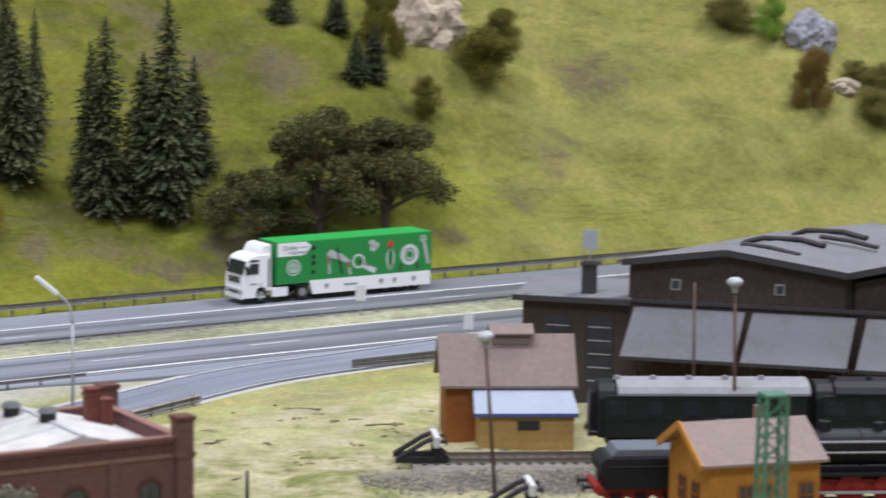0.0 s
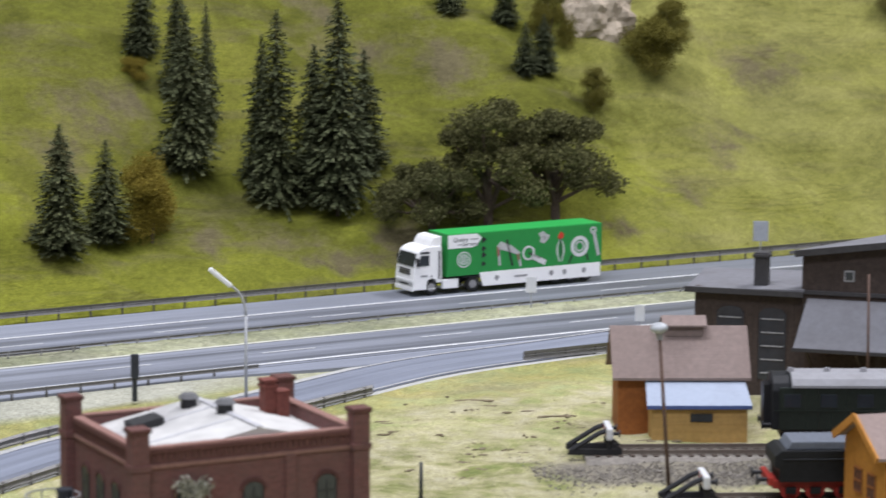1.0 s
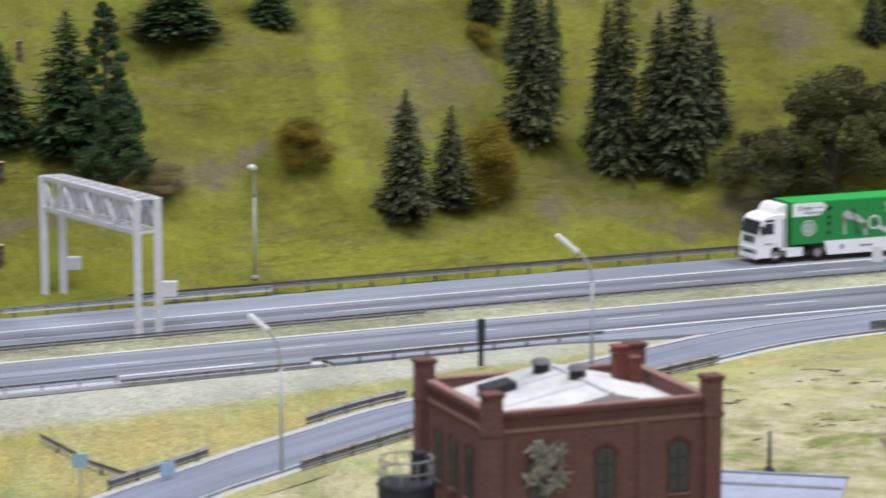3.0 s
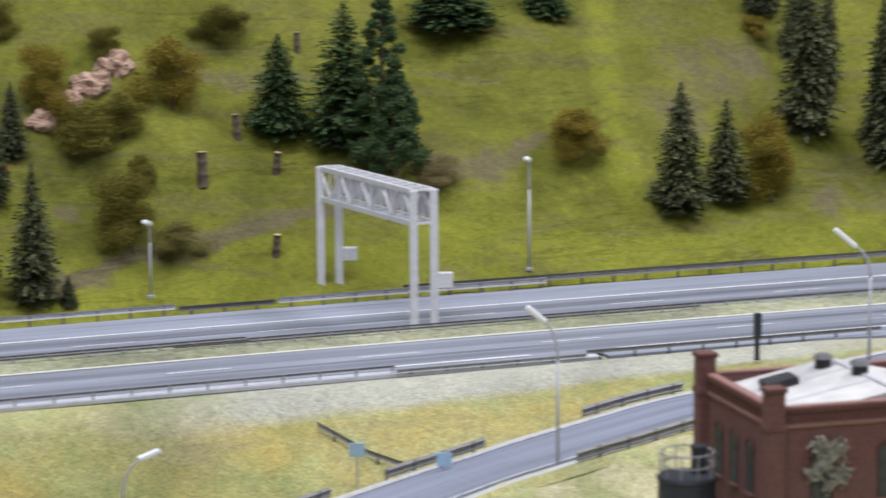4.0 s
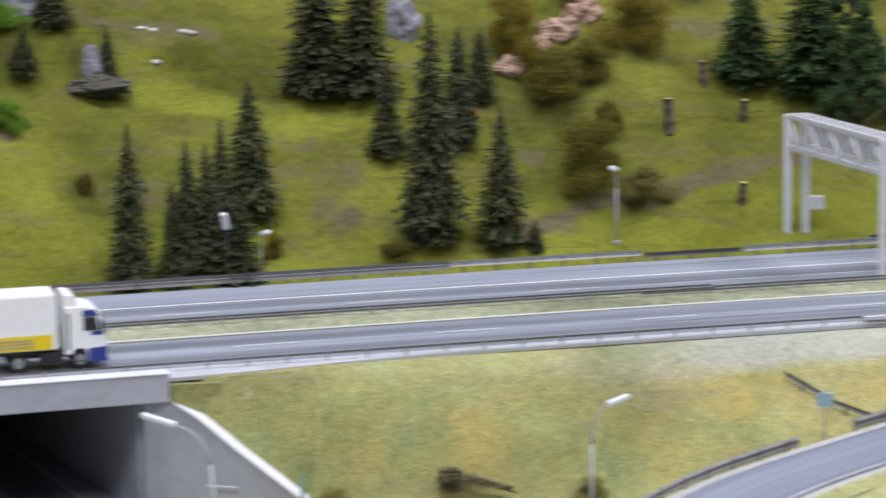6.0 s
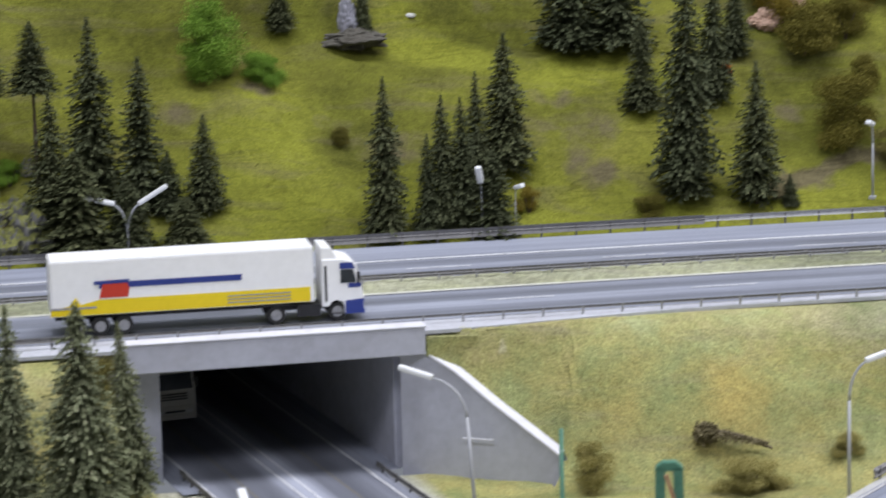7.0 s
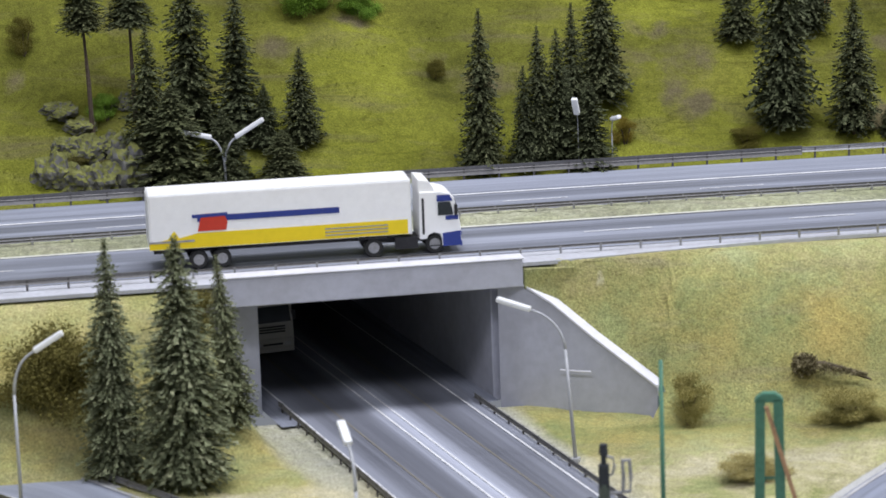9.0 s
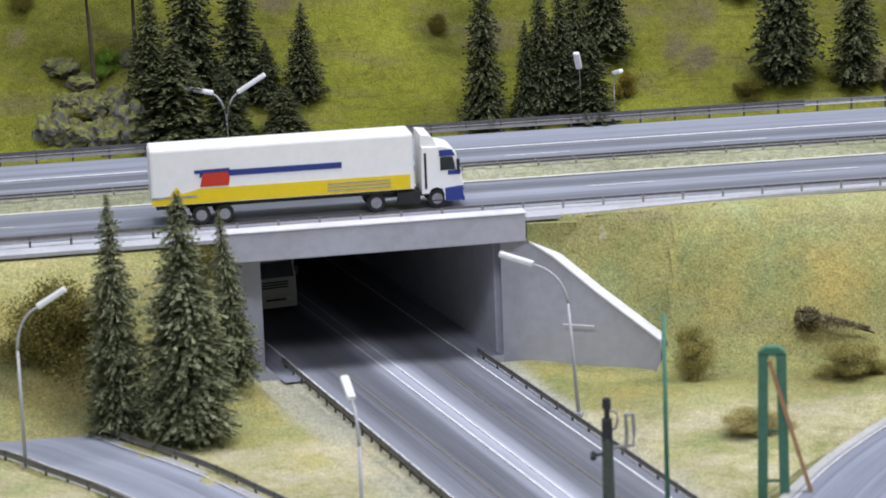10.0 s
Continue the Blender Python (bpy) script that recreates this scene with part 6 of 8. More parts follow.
def lattice_mast(x, y, z, height, w, top_w, material, label, turn=0.0, cell=9.0, leg=1.5):
    m = thing("lattice_mast", pose(x, y, z, 0, 0, turn), label, "mast", group="lattice masts")
    legs = ((-1, -1), (1, -1), (1, 1), (-1, 1))
    for sx, sy in legs:
        bm = B()
        bar(bm, (sx * w / 2, sy * w / 2, -2), (sx * top_w / 2, sy * top_w / 2, height), leg, leg)
        part("leg", bm, material, m)
    bm = B()
    n = max(2, int(height / cell))
    for i in range(n):
        u0, u1 = i / n, (i + 1) / n
        h0 = w + (top_w - w) * u0
        h1 = w + (top_w - w) * u1
        for k in range(4):
            a, b = legs[k], legs[(k + 1) % 4]
            p0 = (a[0] * h0 / 2, a[1] * h0 / 2, u0 * height)
            p1 = (b[0] * h1 / 2, b[1] * h1 / 2, u1 * height)
            bar(bm, p0, p1, 0.7, 0.7)
            bar(bm, (a[0] * h1 / 2, a[1] * h1 / 2, u1 * height), p1, 0.7, 0.7)
    part("bracing", bm, material, m)
    bm = B()
    box(bm, -top_w / 2 - 0.8, top_w / 2 + 0.8, -top_w / 2 - 0.8, top_w / 2 + 0.8, height - 0.5, height + 1, 0.3)
    part("cap", bm, material, m)
    return m


lattice_mast(0.571, 1.444, -0.002, 125, 12.5, 10.0, M_GREEN_MAST, "green steel lattice mast standing in the railway yard")


# ---- the low annexe beside the brick building, and clods in the yard ----
def annexe():
    a = thing("annexe", pose(0.3300, 1.6985, -0.002, 0, 0, -19), "low brick annexe with a flat blue-grey roof", "building")
    bm = B()
    box(bm, 0, 82, -62, 0, -40, 19.0, 0.3)
    part("wall", bm, M_WALL_BRICK, a)
    bm = B()
    box(bm, -3, 85, -65, 3, 19.0, 21.0, 0.4)
    roof = part("roof", bm, M_ANNEXE_ROOF, a, "flat blue-grey roof")
    bm = B()
    box(bm, -3.6, 85.6, 1.8, 3.6, 20.6, 22.4, 0.3)
    part("kerb", bm, M_ANNEXE_ROOF, roof)
    bm = B()
    box(bm, -2, 84, -24, -19, 20.9, 21.5, 0.2)
    part("seam", bm, M_SHED_ROOF, roof)


M_ANNEXE_ROOF = worn("blue_grey_felt", (0.30, 0.325, 0.40), 0.7, spread=0.12, scale=40, dirt_amount=0.4)
annexe()
M_CLOD = worn("brown_clod", (0.19, 0.155, 0.10), 0.95, spread=0.4, scale=120, relief=0.6)


def clods():
    rng = random.Random(31)
    bm = B()
    for _ in range(46):
        x, y = rng.uniform(0.40, 0.575), rng.uniform(1.83, 2.06)
        if offset(x, y) > -0.19 or gravel_at(x, y) > 0.3:
            continue
        w = rng.uniform(1.5, 7.0) * rng.choice((0.5, 0.9, 1.8))
        for k in range(rng.randint(2, 5)):
            p = Vector((x * 1000 + rng.gauss(0, w), y * 1000 + rng.gauss(0, 1.6), land_z(x, y) * 1000 + 0.2))
            m = Matrix.Translation(p) @ Matrix.Diagonal((w * rng.uniform(0.3, 0.8), rng.uniform(0.6, 1.6), rng.uniform(0.3, 0.9), 1))
            bmesh.ops.create_icosphere(bm, subdivisions=1, radius=1.0, matrix=m)
    tagged(part("earth_clods", bm, M_CLOD), "loose dark brown clods of earth on the yard's grass", "soil", kind="stuff")


clods()


# ---- lorries ----
M_RIM = worn("wheel_rim_grey", (0.30, 0.30, 0.31), 0.4, 0.3, spread=0.2, scale=120)
def lettering(text, size, material, parent, m, name="lettering", label=""):
    cu = bpy.data.curves.new(name, "FONT")
    cu.body, cu.size, cu.extrude = text, size * MM, 0.00005
    tmp = new("lettering_curve", cu)
    dg = bpy.context.evaluated_depsgraph_get()
    me = bpy.data.meshes.new_from_object(tmp.evaluated_get(dg))
    bpy.data.objects.remove(tmp)
    me.materials.clear()
    me.materials.append(material)
    ob = share(name, me, parent, m, label)
    return ob


def lorry_wheel(parent, x, y, r, w):
    bm = B()
    rod(bm, (x, y - w / 2, r), (x, y + w / 2, r), r, r, 22)
    bmesh.ops.bevel(bm, geom=[e for e in bm.edges if abs(e.verts[0].co.y - e.verts[1].co.y) < 1e-4], offset=0.5, segments=2, affect="EDGES")
    tyre = part("wheel", bm, M_TYRE, parent, "black tyre")
    bm = B()
    s = 1 if y > 0 else -1
    rod(bm, (x, y, r), (x, y + s * (w / 2 + 0.15), r), r * 0.62, r * 0.58, 18)
    rod(bm, (x, y, r), (x, y + s * (w / 2 + 0.7), r), r * 0.28, r * 0.2, 12)
    part("rim", bm, M_RIM, tyre, "grey rim")


def lorry(m, label, cab_mat, box_mat, roof_mat, skirt_mat, bumper_mat, fairing=True, rear=188.0):
    """An articulated lorry, 190 mm long; local x is its way forward, the front bumper at x = 0."""
    t = thing("articulated_lorry", m, label, "lorry", group="lorries")
    # cab: side outline with raked screen and roof
    bm = B()
    prism(bm, [(0.0, 4.2), (0.3, 13.5), (-0.8, 22.5), (-3.6, 33.6), (-6.5, 36.0), (-12, 37.6), (-24.5, 37.6), (-25.0, 9.0), (-20.5, 9.0), (-19.5, 11.4), (-16, 12.6), (-12.4, 11.4), (-11.4, 8.0), (-11.4, 4.2)], -14.3, 14.3, 0.55)
    cab = part("cab", bm, cab_mat, t)
    bm = B()
    v = [bm.verts.new(p) for p in ((-0.55, -12.8, 22.6), (-0.55, 12.8, 22.6), (-3.35, 12.2, 32.6), (-3.35, -12.2, 32.6))]
    bm.faces.new(v)
    r = bmesh.ops.extrude_face_region(bm, geom=bm.faces[:])
    bmesh.ops.translate(bm, vec=(0.35, 0, 0.1), verts=[g for g in r["geom"] if isinstance(g, bmesh.types.BMVert)])
    bmesh.ops.recalc_face_normals(bm, faces=bm.faces)
    part("windscreen", bm, M_GLASS, cab, "dark windscreen")
    for s in (-1, 1):
        bm = B()
        y0, y1 = (14.1, 14.6) if s > 0 else (-14.6, -14.1)
        prism(bm, [(-4.2, 23), (-13.5, 23), (-13.5, 31), (-6.0, 31), (-5.0, 28)], y0, y1)
        part("side_window", bm, M_GLASS, cab, "dark side window")
        bm = B()
        box(bm, -13.8, -5.6, y0, y1, 32.4, 34.0, 0.1)
        part("upper_window", bm, M_GLASS, cab)
        bm = B()
        box(bm, -23.2, -21.8, y0, y1, 12, 34, 0.1)
        part("air_intake", bm, M_BLACK, cab, "black air intake slot")
        bm = B()
        box(bm, -3.6, -1.8, s * 15 - 0.9 - 0.6, s * 15 + 0.9 + 0.6, 23, 29.5, 0.4)
        part("mirror", bm, M_BLACK, cab, "black wing mirror")
        bm = B()
        box(bm, -19.5, -12.5, y0 * 1.002, y1 * 1.002, 4.4, 5.0, 0.1)
        box(bm, -40, -26, s * 12.5 - 1.6, s * 12.5 + 1.6, 3.6, 11, 0.6)
        part("side_tank", bm, skirt_mat, t)
        bm = B()
        box(bm, 0.05, 0.6, s * 9.8 - 2.4, s * 9.8 + 2.4, 7.2, 9.6, 0.3)
        part("headlight", bm, M_SILVER, cab, "clear headlight")
    bm = B()
    for z in (16.2, 17.9, 19.6):
        box(bm, 0.0, 0.75, -8.6, 8.6, z, z + 0.9, 0.1)
    part("grille", bm, M_BLACK, cab, "black grille slats")
    bm = B()
    box(bm, -0.2, 0.9, -14.0, 14.0, 3.4, 6.4, 0.4)
    box(bm, -0.2, 0.9, -13.6, 13.6, 10.4, 12.2, 0.3)
    part("bumper", bm, bumper_mat, cab)
    bm = B()
    box(bm, 0.3, 1.0, -6.5, 6.5, 8.0, 9.2, 0.1)
    part("bumper_slot", bm, M_BLACK, cab)
    if fairing:
        bm = B()
        prism(bm, [(-14.5, 37.2), (-16.5, 41.5), (-19, 44.5), (-25, 45.2), (-25, 37.2)], -13.2, 13.2, 0.5)
        part("roof_fairing", bm, cab_mat, cab, "white roof fairing")
    # chassis
    bm = B()
    box(bm, -60, -14, -6, 6, 6.5, 9.5, 0.3)
    box(bm, 2 - rear, -58, -5, 5, 8.5, 12, 0.3)
    box(bm, -56, -44, -9, 9, 9.5, 12.2, 0.3)
    part("chassis", bm, M_BLACK, t)
    for x in (-15.8, -53.0):
        for s in (-1, 1):
            lorry_wheel(t, x, s * 11.6, 5.7, 4.2 if x > -20 else 5.2)
    for x in (42 - rear, 28 - rear, 14 - rear):
        for s in (-1, 1):
            lorry_wheel(t, x, s * 11.8, 5.6, 4.4)
    bm = B()
    box(bm, -62, -45, -14.2, 14.2, 11.0, 12.0, 0.3)
    part("mudguard", bm, M_BLACK, t)
    # trailer body
    bm = B()
    box(bm, -rear, -30, -14.7, 14.7, 12.8, 45.6, 0.45)
    body = part("trailer", bm, box_mat, t)
    bm = B()
    box(bm, 0.4 - rear, -30.4, -14.4, 14.4, 45.6, 46.1, 0.15)
    part("trailer_roof", bm, roof_mat, body)
    for x in (-rear - 0.4, -30.0):
        bm = B()
        box(bm, x, x + 0.4, -14.8, 14.8, 12.6, 46.0)
        part("end_frame", bm, M_WHITE if box_mat is not M_GREEN else M_GREEN, body)
    bm = B()
    for s in (-6.9, 6.9):
        box(bm, -rear - 0.9, -rear - 0.3, s - 6.2, s + 6.2, 14, 44.5, 0.2)
    part("rear_door", bm, box_mat, body)
    return t, body


# the green lorry in the exit lane
GX = 0.565
g_at = at_road(GX, 0.1265, 0.0008)
green, green_body = lorry(Matrix.Translation(g_at) @ pose(0, 0, 0, 0, 0, 180 + road_turn(GX)), "green and white articulated lorry with tool pictures on its side", M_WHITE, M_GREEN, M_GREEN_TOP, M_WHITE, M_WHITE, rear=172.0)
YS = 14.72  # the side towards the motorway's median


def closer(x):
    return x if x > -61 or PRESS == 1 else -61 + (x + 61) * PRESS


PRESS = 1


def side_shape(outline, material, parent, y=YS, name="print", label="", t=0.16):
    bm = B()
    outline = [(closer(x), z) for x, z in outline]
    prism(bm, outline, y, y + t if y > 0 else y - t)
    return part(name, bm, material, parent, label)


def side_ring(x, z, r0, r1, material, parent, y=YS, label=""):
    bm = B()
    n = 26
    ring = []
    for i in range(n):
        a = 2 * math.pi * i / n
        ring.append([bm.verts.new((closer(x) + r * math.cos(a), yy, z + r * math.sin(a))) for r, yy in ((r0, y), (r1, y), (r1, y + 0.16), (r0, y + 0.16))])
    for i in range(n):
        a, b = ring[i], ring[(i + 1) % n]
        for k in range(4):
            bm.faces.new((a[k], a[(k + 1) % 4], b[(k + 1) % 4], b[k]))
    bmesh.ops.recalc_face_normals(bm, faces=bm.faces)
    return part("print", bm, material, parent, label)


def side_bar(x0, z0, x1, z1, w, material, parent, y=YS, label=""):
    d = Vector((x1 - x0, z1 - z0))
    n = Vector((-d.y, d.x)).normalized() * (w / 2)
    return side_shape([(x0 + n.x, z0 + n.y), (x1 + n.x, z1 + n.y), (x1 - n.x, z1 - n.y), (x0 - n.x, z0 - n.y)], material, parent, y, label=label)


side_shape([(-30, 45.4), (-56, 45.4), (-60.5, 42), (-56, 36), (-52, 34.8), (-30, 34.8)], M_WHITE, green_body, label="white printed corner")
side_shape([(-62, 3.4), (-171, 3.4), (-171, 14.4), (-58.5, 14.4)], M_WHITE, green, y=14.4, name="side_skirt", label="white side skirt", t=0.6)
PRESS = 0.9  # the pictures are closer together on the short trailer
# the tools, as flat prints
side_ring(-44.5, 25.5, 5.4, 6.3, M_ENAMEL, green_body, label="pale round print")
side_ring(-44.5, 25.5, 3.2, 4.1, M_ENAMEL, green_body)
for k in (-1.6, 0, 1.6):
    side_bar(-44.5 + k, 22.8, -44.5 + k, 28.2, 0.8, M_ENAMEL, green_body)
for z, s in ((40, 2.6), (33, 2.2), (28, 2.4), (21, 2.0)):
    side_shape([(-63 - s, z), (-62, z + s), (-60.5, z + 0.4), (-61, z - s), (-63, z - s * 0.7)], M_BLACK, green_body, label="dark print of a clamp")
side_shape([(-76, 34), (-80, 37.6), (-92, 33), (-100, 27.4), (-98, 25.6), (-88, 29), (-78, 31.6)], M_SILVER, green_body, label="silver print of a puller beam")
side_bar(-86, 38.5, -92, 17.5, 2.0, M_BLACK, green_body)
side_bar(-77.5, 33, -79.0, 18.5, 2.2, M_SILVER, green_body)
side_bar(-97.5, 27, -100.5, 16.5, 2.2, M_SILVER, green_body)
side_bar(-77.3, 33, -77.9, 26, 2.3, M_RED, green_body)
side_bar(-97.4, 27, -98.6, 22, 2.3, M_RED, green_body)
side_ring(-108.5, 26.5, 4.2, 5.8, M_ENAMEL, green_body, label="white print of a ring clamp")
side_bar(-111.5, 24.0, -126, 17.6, 4.4, M_ENAMEL, green_body)
side_bar(-108.5, 26.5, -121, 21.5, 1.6, M_BLACK, green_body)
side_shape([(-118.5, 41.5), (-121, 38), (-120, 34.8), (-124, 33), (-128.5, 36), (-130, 39.5), (-126.5, 40.5), (-123.5, 43)], M_SILVER, green_body, label="grey print of a three-armed puller")
side_shape([(-122.5, 39), (-125.5, 35.5), (-127, 38.2)], M_BLACK, green_body)
side_shape([(-138.6, 38), (-141.5, 41.5), (-145, 39.5), (-144.4, 36.6), (-141.6, 35.4), (-139, 36)], M_RED, green_body, label="red print of plier grips")
for sg in (-1, 1):
    pts = [(-141.5 + sg * 0.6, 36), (-141.5 + sg * 4.0, 30), (-141.5 + sg * 4.2, 25), (-141.5 + sg * 1.6, 17.5), (-141.5 + sg * 0.8, 17.5), (-141.5 + sg * 2.8, 25), (-141.5 + sg * 2.6, 30)]
    side_shape(pts, M_ENAMEL, green_body)
side_bar(-141.0, 37, -142.5, 20, 1.1, M_BLACK, green_body)
side_ring(-161.5, 28.5, 3.0, 4.4, M_SILVER, green_body)
side_ring(-161.5, 28.5, 5.4, 8.4, M_ENAMEL, green_body, label="pale print of a ring tool")
side_bar(-153.5, 21.5, -150.5, 15.5, 1.8, M_BLACK, green_body)
side_bar(-169, 22, -170.5, 16.5, 1.8, M_BLACK, green_body)
side_bar(-176, 40.5, -181.5, 20, 3.2, M_SILVER, green_body)
side_ring(-175.6, 40.5, 1.6, 3.0, M_SILVER, green_body)
for x, s in ((-76, 2.2), (-132, 2.4), (-146, 2.0), (-166, 2.2)):
    side_shape([(x - s, 9), (x - s * 0.6, 11), (x + s * 0.7, 11), (x + s, 8.6), (x, 6.4)], M_SEAM, green, y=15.0)
side_bar(-94, 9, -107, 9, 1.6, M_SEAM, green, y=15.0)
PRESS = 1
# words on the white corner run from the cab backwards, read from the median
lettering("Quality", 4.6, M_BLACK, green_body, Matrix.Translation((-0.0345, 0.01492, 0.0398)) @ pose(0, 0, 0, 90, 0, 180), label="dark printed words")
side_bar(-50.2, 41.2, -57.5, 41.2, 1.0, M_SEAM, green_body, label="small unreadable printing")
side_bar(-39, 37.4, -42, 37.4, 1.0, M_SEAM, green_body)
lettering("Germany", 4.0, M_BLACK, green_body, Matrix.Translation((-0.0425, 0.01492, 0.0362)) @ pose(0, 0, 0, 90, 0, 180), label="dark printed words")
side_bar(-6, 15.2, -12, 15.2, 1.2, M_SEAM, green, y=14.35)
side_shape([(-14.5, 14.2), (-15.5, 15.8), (-16.6, 14.6), (-15.6, 13.6)], M_SEAM, green, y=14.35)

# the white and yellow lorry on the near carriageway
YX = -0.443
y_at = at_road(YX, -0.0585, 0.0008)
yellow, yellow_body = lorry(Matrix.Translation(y_at) @ pose(0, 0, 0, 0, 0, road_turn(YX)), "white and yellow articulated lorry with blue and red lettering bars", M_WHITE, M_WHITE, M_WHITE, M_BLACK, M_BLUE, rear=186.0)
side_shape([(-32, 13.2), (-187, 13.2), (-187, 17), (-176, 19), (-172, 24), (-169, 19.5), (-158, 22), (-32, 22)], M_YELLOW, yellow_body, y=-YS, label="yellow printed band")
side_bar(-158, 30.5, -73, 30.5, 3.6, M_BLUE, yellow_body, y=-YS - 0.1, label="blue bar for unreadable lettering")
side_shape([(-158, 23), (-156, 31), (-153, 33.5), (-142, 33), (-140, 28), (-141, 23)], M_RED, yellow_body, y=-YS - 0.2, label="red printed mark")
side_bar(-161, 32.2, -140, 32.6, 2.0, M_BLUE, yellow_body, y=-YS - 0.3)
for z in (19.4, 17.4, 15.4):
    side_bar(-82, z, -44, z, 0.7, M_SEAM, yellow_body, y=-YS - 0.2)
side_bar(-187, 17.6, -160, 17.6, 1.2, M_SEAM, yellow_body, y=-YS - 0.2)
side_shape([(0, 4), (-11, 4), (-11, 12), (0, 13)], M_BLUE, yellow, y=-14.3, label="blue lower cab")
side_shape([(-1.5, 20), (-9, 20), (-9, 22.6), (-1, 22.6)], M_BLUE, yellow, y=-14.35)
side_shape([(-4.4, 31.6), (-14, 31.6), (-14, 35.4), (-6.2, 35.4)], M_BLUE, yellow, y=-14.7)

# the white lorry inside the underpass
w_at = at_corridor(-0.026, 0.14, LOW + 0.0014)
lorry(Matrix.Translation(w_at) @ pose(0, 0, 0, 0, 0, math.degrees(math.atan2(-WAY_IN.y, -WAY_IN.x))), "cream articulated lorry in the dark underpass", M_CREAM, M_CREAM, M_CREAM, M_BLACK, M_CREAM)


# ---- lamps, gantry, signs ----
street_lamp(-0.325, 1.768, LOW, 89, 25, 172, head=19, lean=4)
street_lamp(-0.607, 1.642, LOW, 91, 17, 20, head=17, tip_up=30)
street_lamp(-0.388, 1.517, LOW, 78, 20, 115, head=18)
street_lamp(-0.122, 1.833, land_z(-0.122, 1.833), 87, 14, 20, head=12)
street_lamp(0.1275, 1.884, land_z(0.1275, 1.884), 89, 11, 178, head=13, tip_up=40)
street_lamp(0.343, 2.082, land_z(0.343, 2.082), 79.5, 14, 178, head=17, tip_up=40)
street_lamp(-0.614, 2.079, -0.006, 45.5, 12, 15, arms=(1, -1), head=21, fork=0.5, tip_up=31, tip_other=13)
street_lamp(-0.390, 2.169, -0.006, 47, 3, 262, head=12, pole=0.45, tip_up=62)
street_lamp(-0.369, 2.182, -0.006, 40, 2, 330, head=6, pole=0.45)
street_lamp(0.141, 2.378, land_z(0.141, 2.378), 83, 3, 255, head=8, pole=1.0)
street_lamp(-0.132, 2.286, land_z(-0.132, 2.286), 54, 3, 255, head=9, pole=0.8)


def gantry():
    a0, a1, b0, b1 = Vector((-0.012, 2.328, 0)), Vector((0.001, 2.332, 0)), Vector((0.052, 2.207, 0)), Vector((0.066, 2.213, 0))
    g = thing("sign_gantry", Matrix(), "grey steel lattice gantry across the motorway", "gantry")
    for p, z0 in ((a0, -0.004), (a1, -0.004), (b0, 0), (b1, 0)):
        bm = B()
        q = p * 1000
        box(bm, q.x - 2.7, q.x + 2.7, q.y - 2.5, q.y + 2.5, z0 * 1000 - 2, 94, 0.4)
        col = part("column", bm, M_GANTRY, g)
        bm = B()
        box(bm, q.x - 2.8, q.x + 2.8, q.y - 2.8, q.y + 2.8, z0 * 1000 - 1, 1.5 + z0 * 1000, 0.3)
        part("base_plate", bm, M_GANTRY, col)
    for p0, p1 in ((a0, b0), (a1, b1)):
        for z in (71, 93):
            bm = B()
            bar(bm, p0 * 1000 + Vector((0, 0, z)), p1 * 1000 + Vector((0, 0, z)), 2.6, 3.4)
            part("chord", bm, M_GANTRY, g)
        n = 9
        for i in range(n):
            u, v = p0.lerp(p1, i / n) * 1000, p0.lerp(p1, (i + 1) / n) * 1000
            bm = B()
            bar(bm, u + Vector((0, 0, 71 if i % 2 else 93)), v + Vector((0, 0, 93 if i % 2 else 71)), 1.4, 2.4)
            bar(bm, v + Vector((0, 0, 71)), v + Vector((0, 0, 93)), 1.0, 1.0)
            part("brace", bm, M_GANTRY, g)
    for z in (71, 94):
        for i in range(11):
            u, v = a0.lerp(b0, i / 10) * 1000, a1.lerp(b1, i / 10) * 1000
            bm = B()
            bar(bm, u + Vector((0, 0, z)), v + Vector((0, 0, z)), 1.4, 1.4)
            part("cross_tie", bm, M_GANTRY, g)
            if i < 10:
                w = a1.lerp(b1, (i + 1) / 10) * 1000
                bm = B()
                bar(bm, u + Vector((0, 0, z)), w + Vector((0, 0, z)), 1.2, 1.2)
                part("diagonal", bm, M_GANTRY, g)
    bm = B()
    v = [a1 * 1000 + Vector((0.5, 1, 74)), b1 * 1000 + Vector((0.5, 1, 74)), b1 * 1000 + Vector((0.5, 1, 91)), a1 * 1000 + Vector((0.5, 1, 91))]
    roof = [bm.verts.new(p) for p in v]
    back = [bm.verts.new(p + Vector((0.8, 0.4, 0))) for p in v]
    bm.faces.new(roof)
    bm.faces.new(back[::-1])
    for i in range(4):
        bm.faces.new((roof[i], back[i], back[(i + 1) % 4], roof[(i + 1) % 4]))
    bmesh.ops.recalc_face_normals(bm, faces=bm.faces)
    part("sign_panel", bm, M_GANTRY_PANEL, g, "weathered grey sign panel")
    for p, z, s in ((a1 + Vector((0.008, 0.0, 0)), 30, 5.0), (b1 + Vector((0.007, 0.001, 0)), 31, 5.6)):
        bm = B()
        q = p * 1000
        box(bm, q.x - s, q.x + s, q.y - 3, q.y + 3, z - s * 0.95, z + s * 0.95, 0.5)
        part("control_box", bm, M_GANTRY, g, "grey control box")


M_GANTRY_PANEL = worn("gantry_panel", (0.46, 0.46, 0.48), 0.6, spread=0.3, scale=70, dirt_amount=0.6, dirt=(0.5, 0.5, 0.5))
gantry()

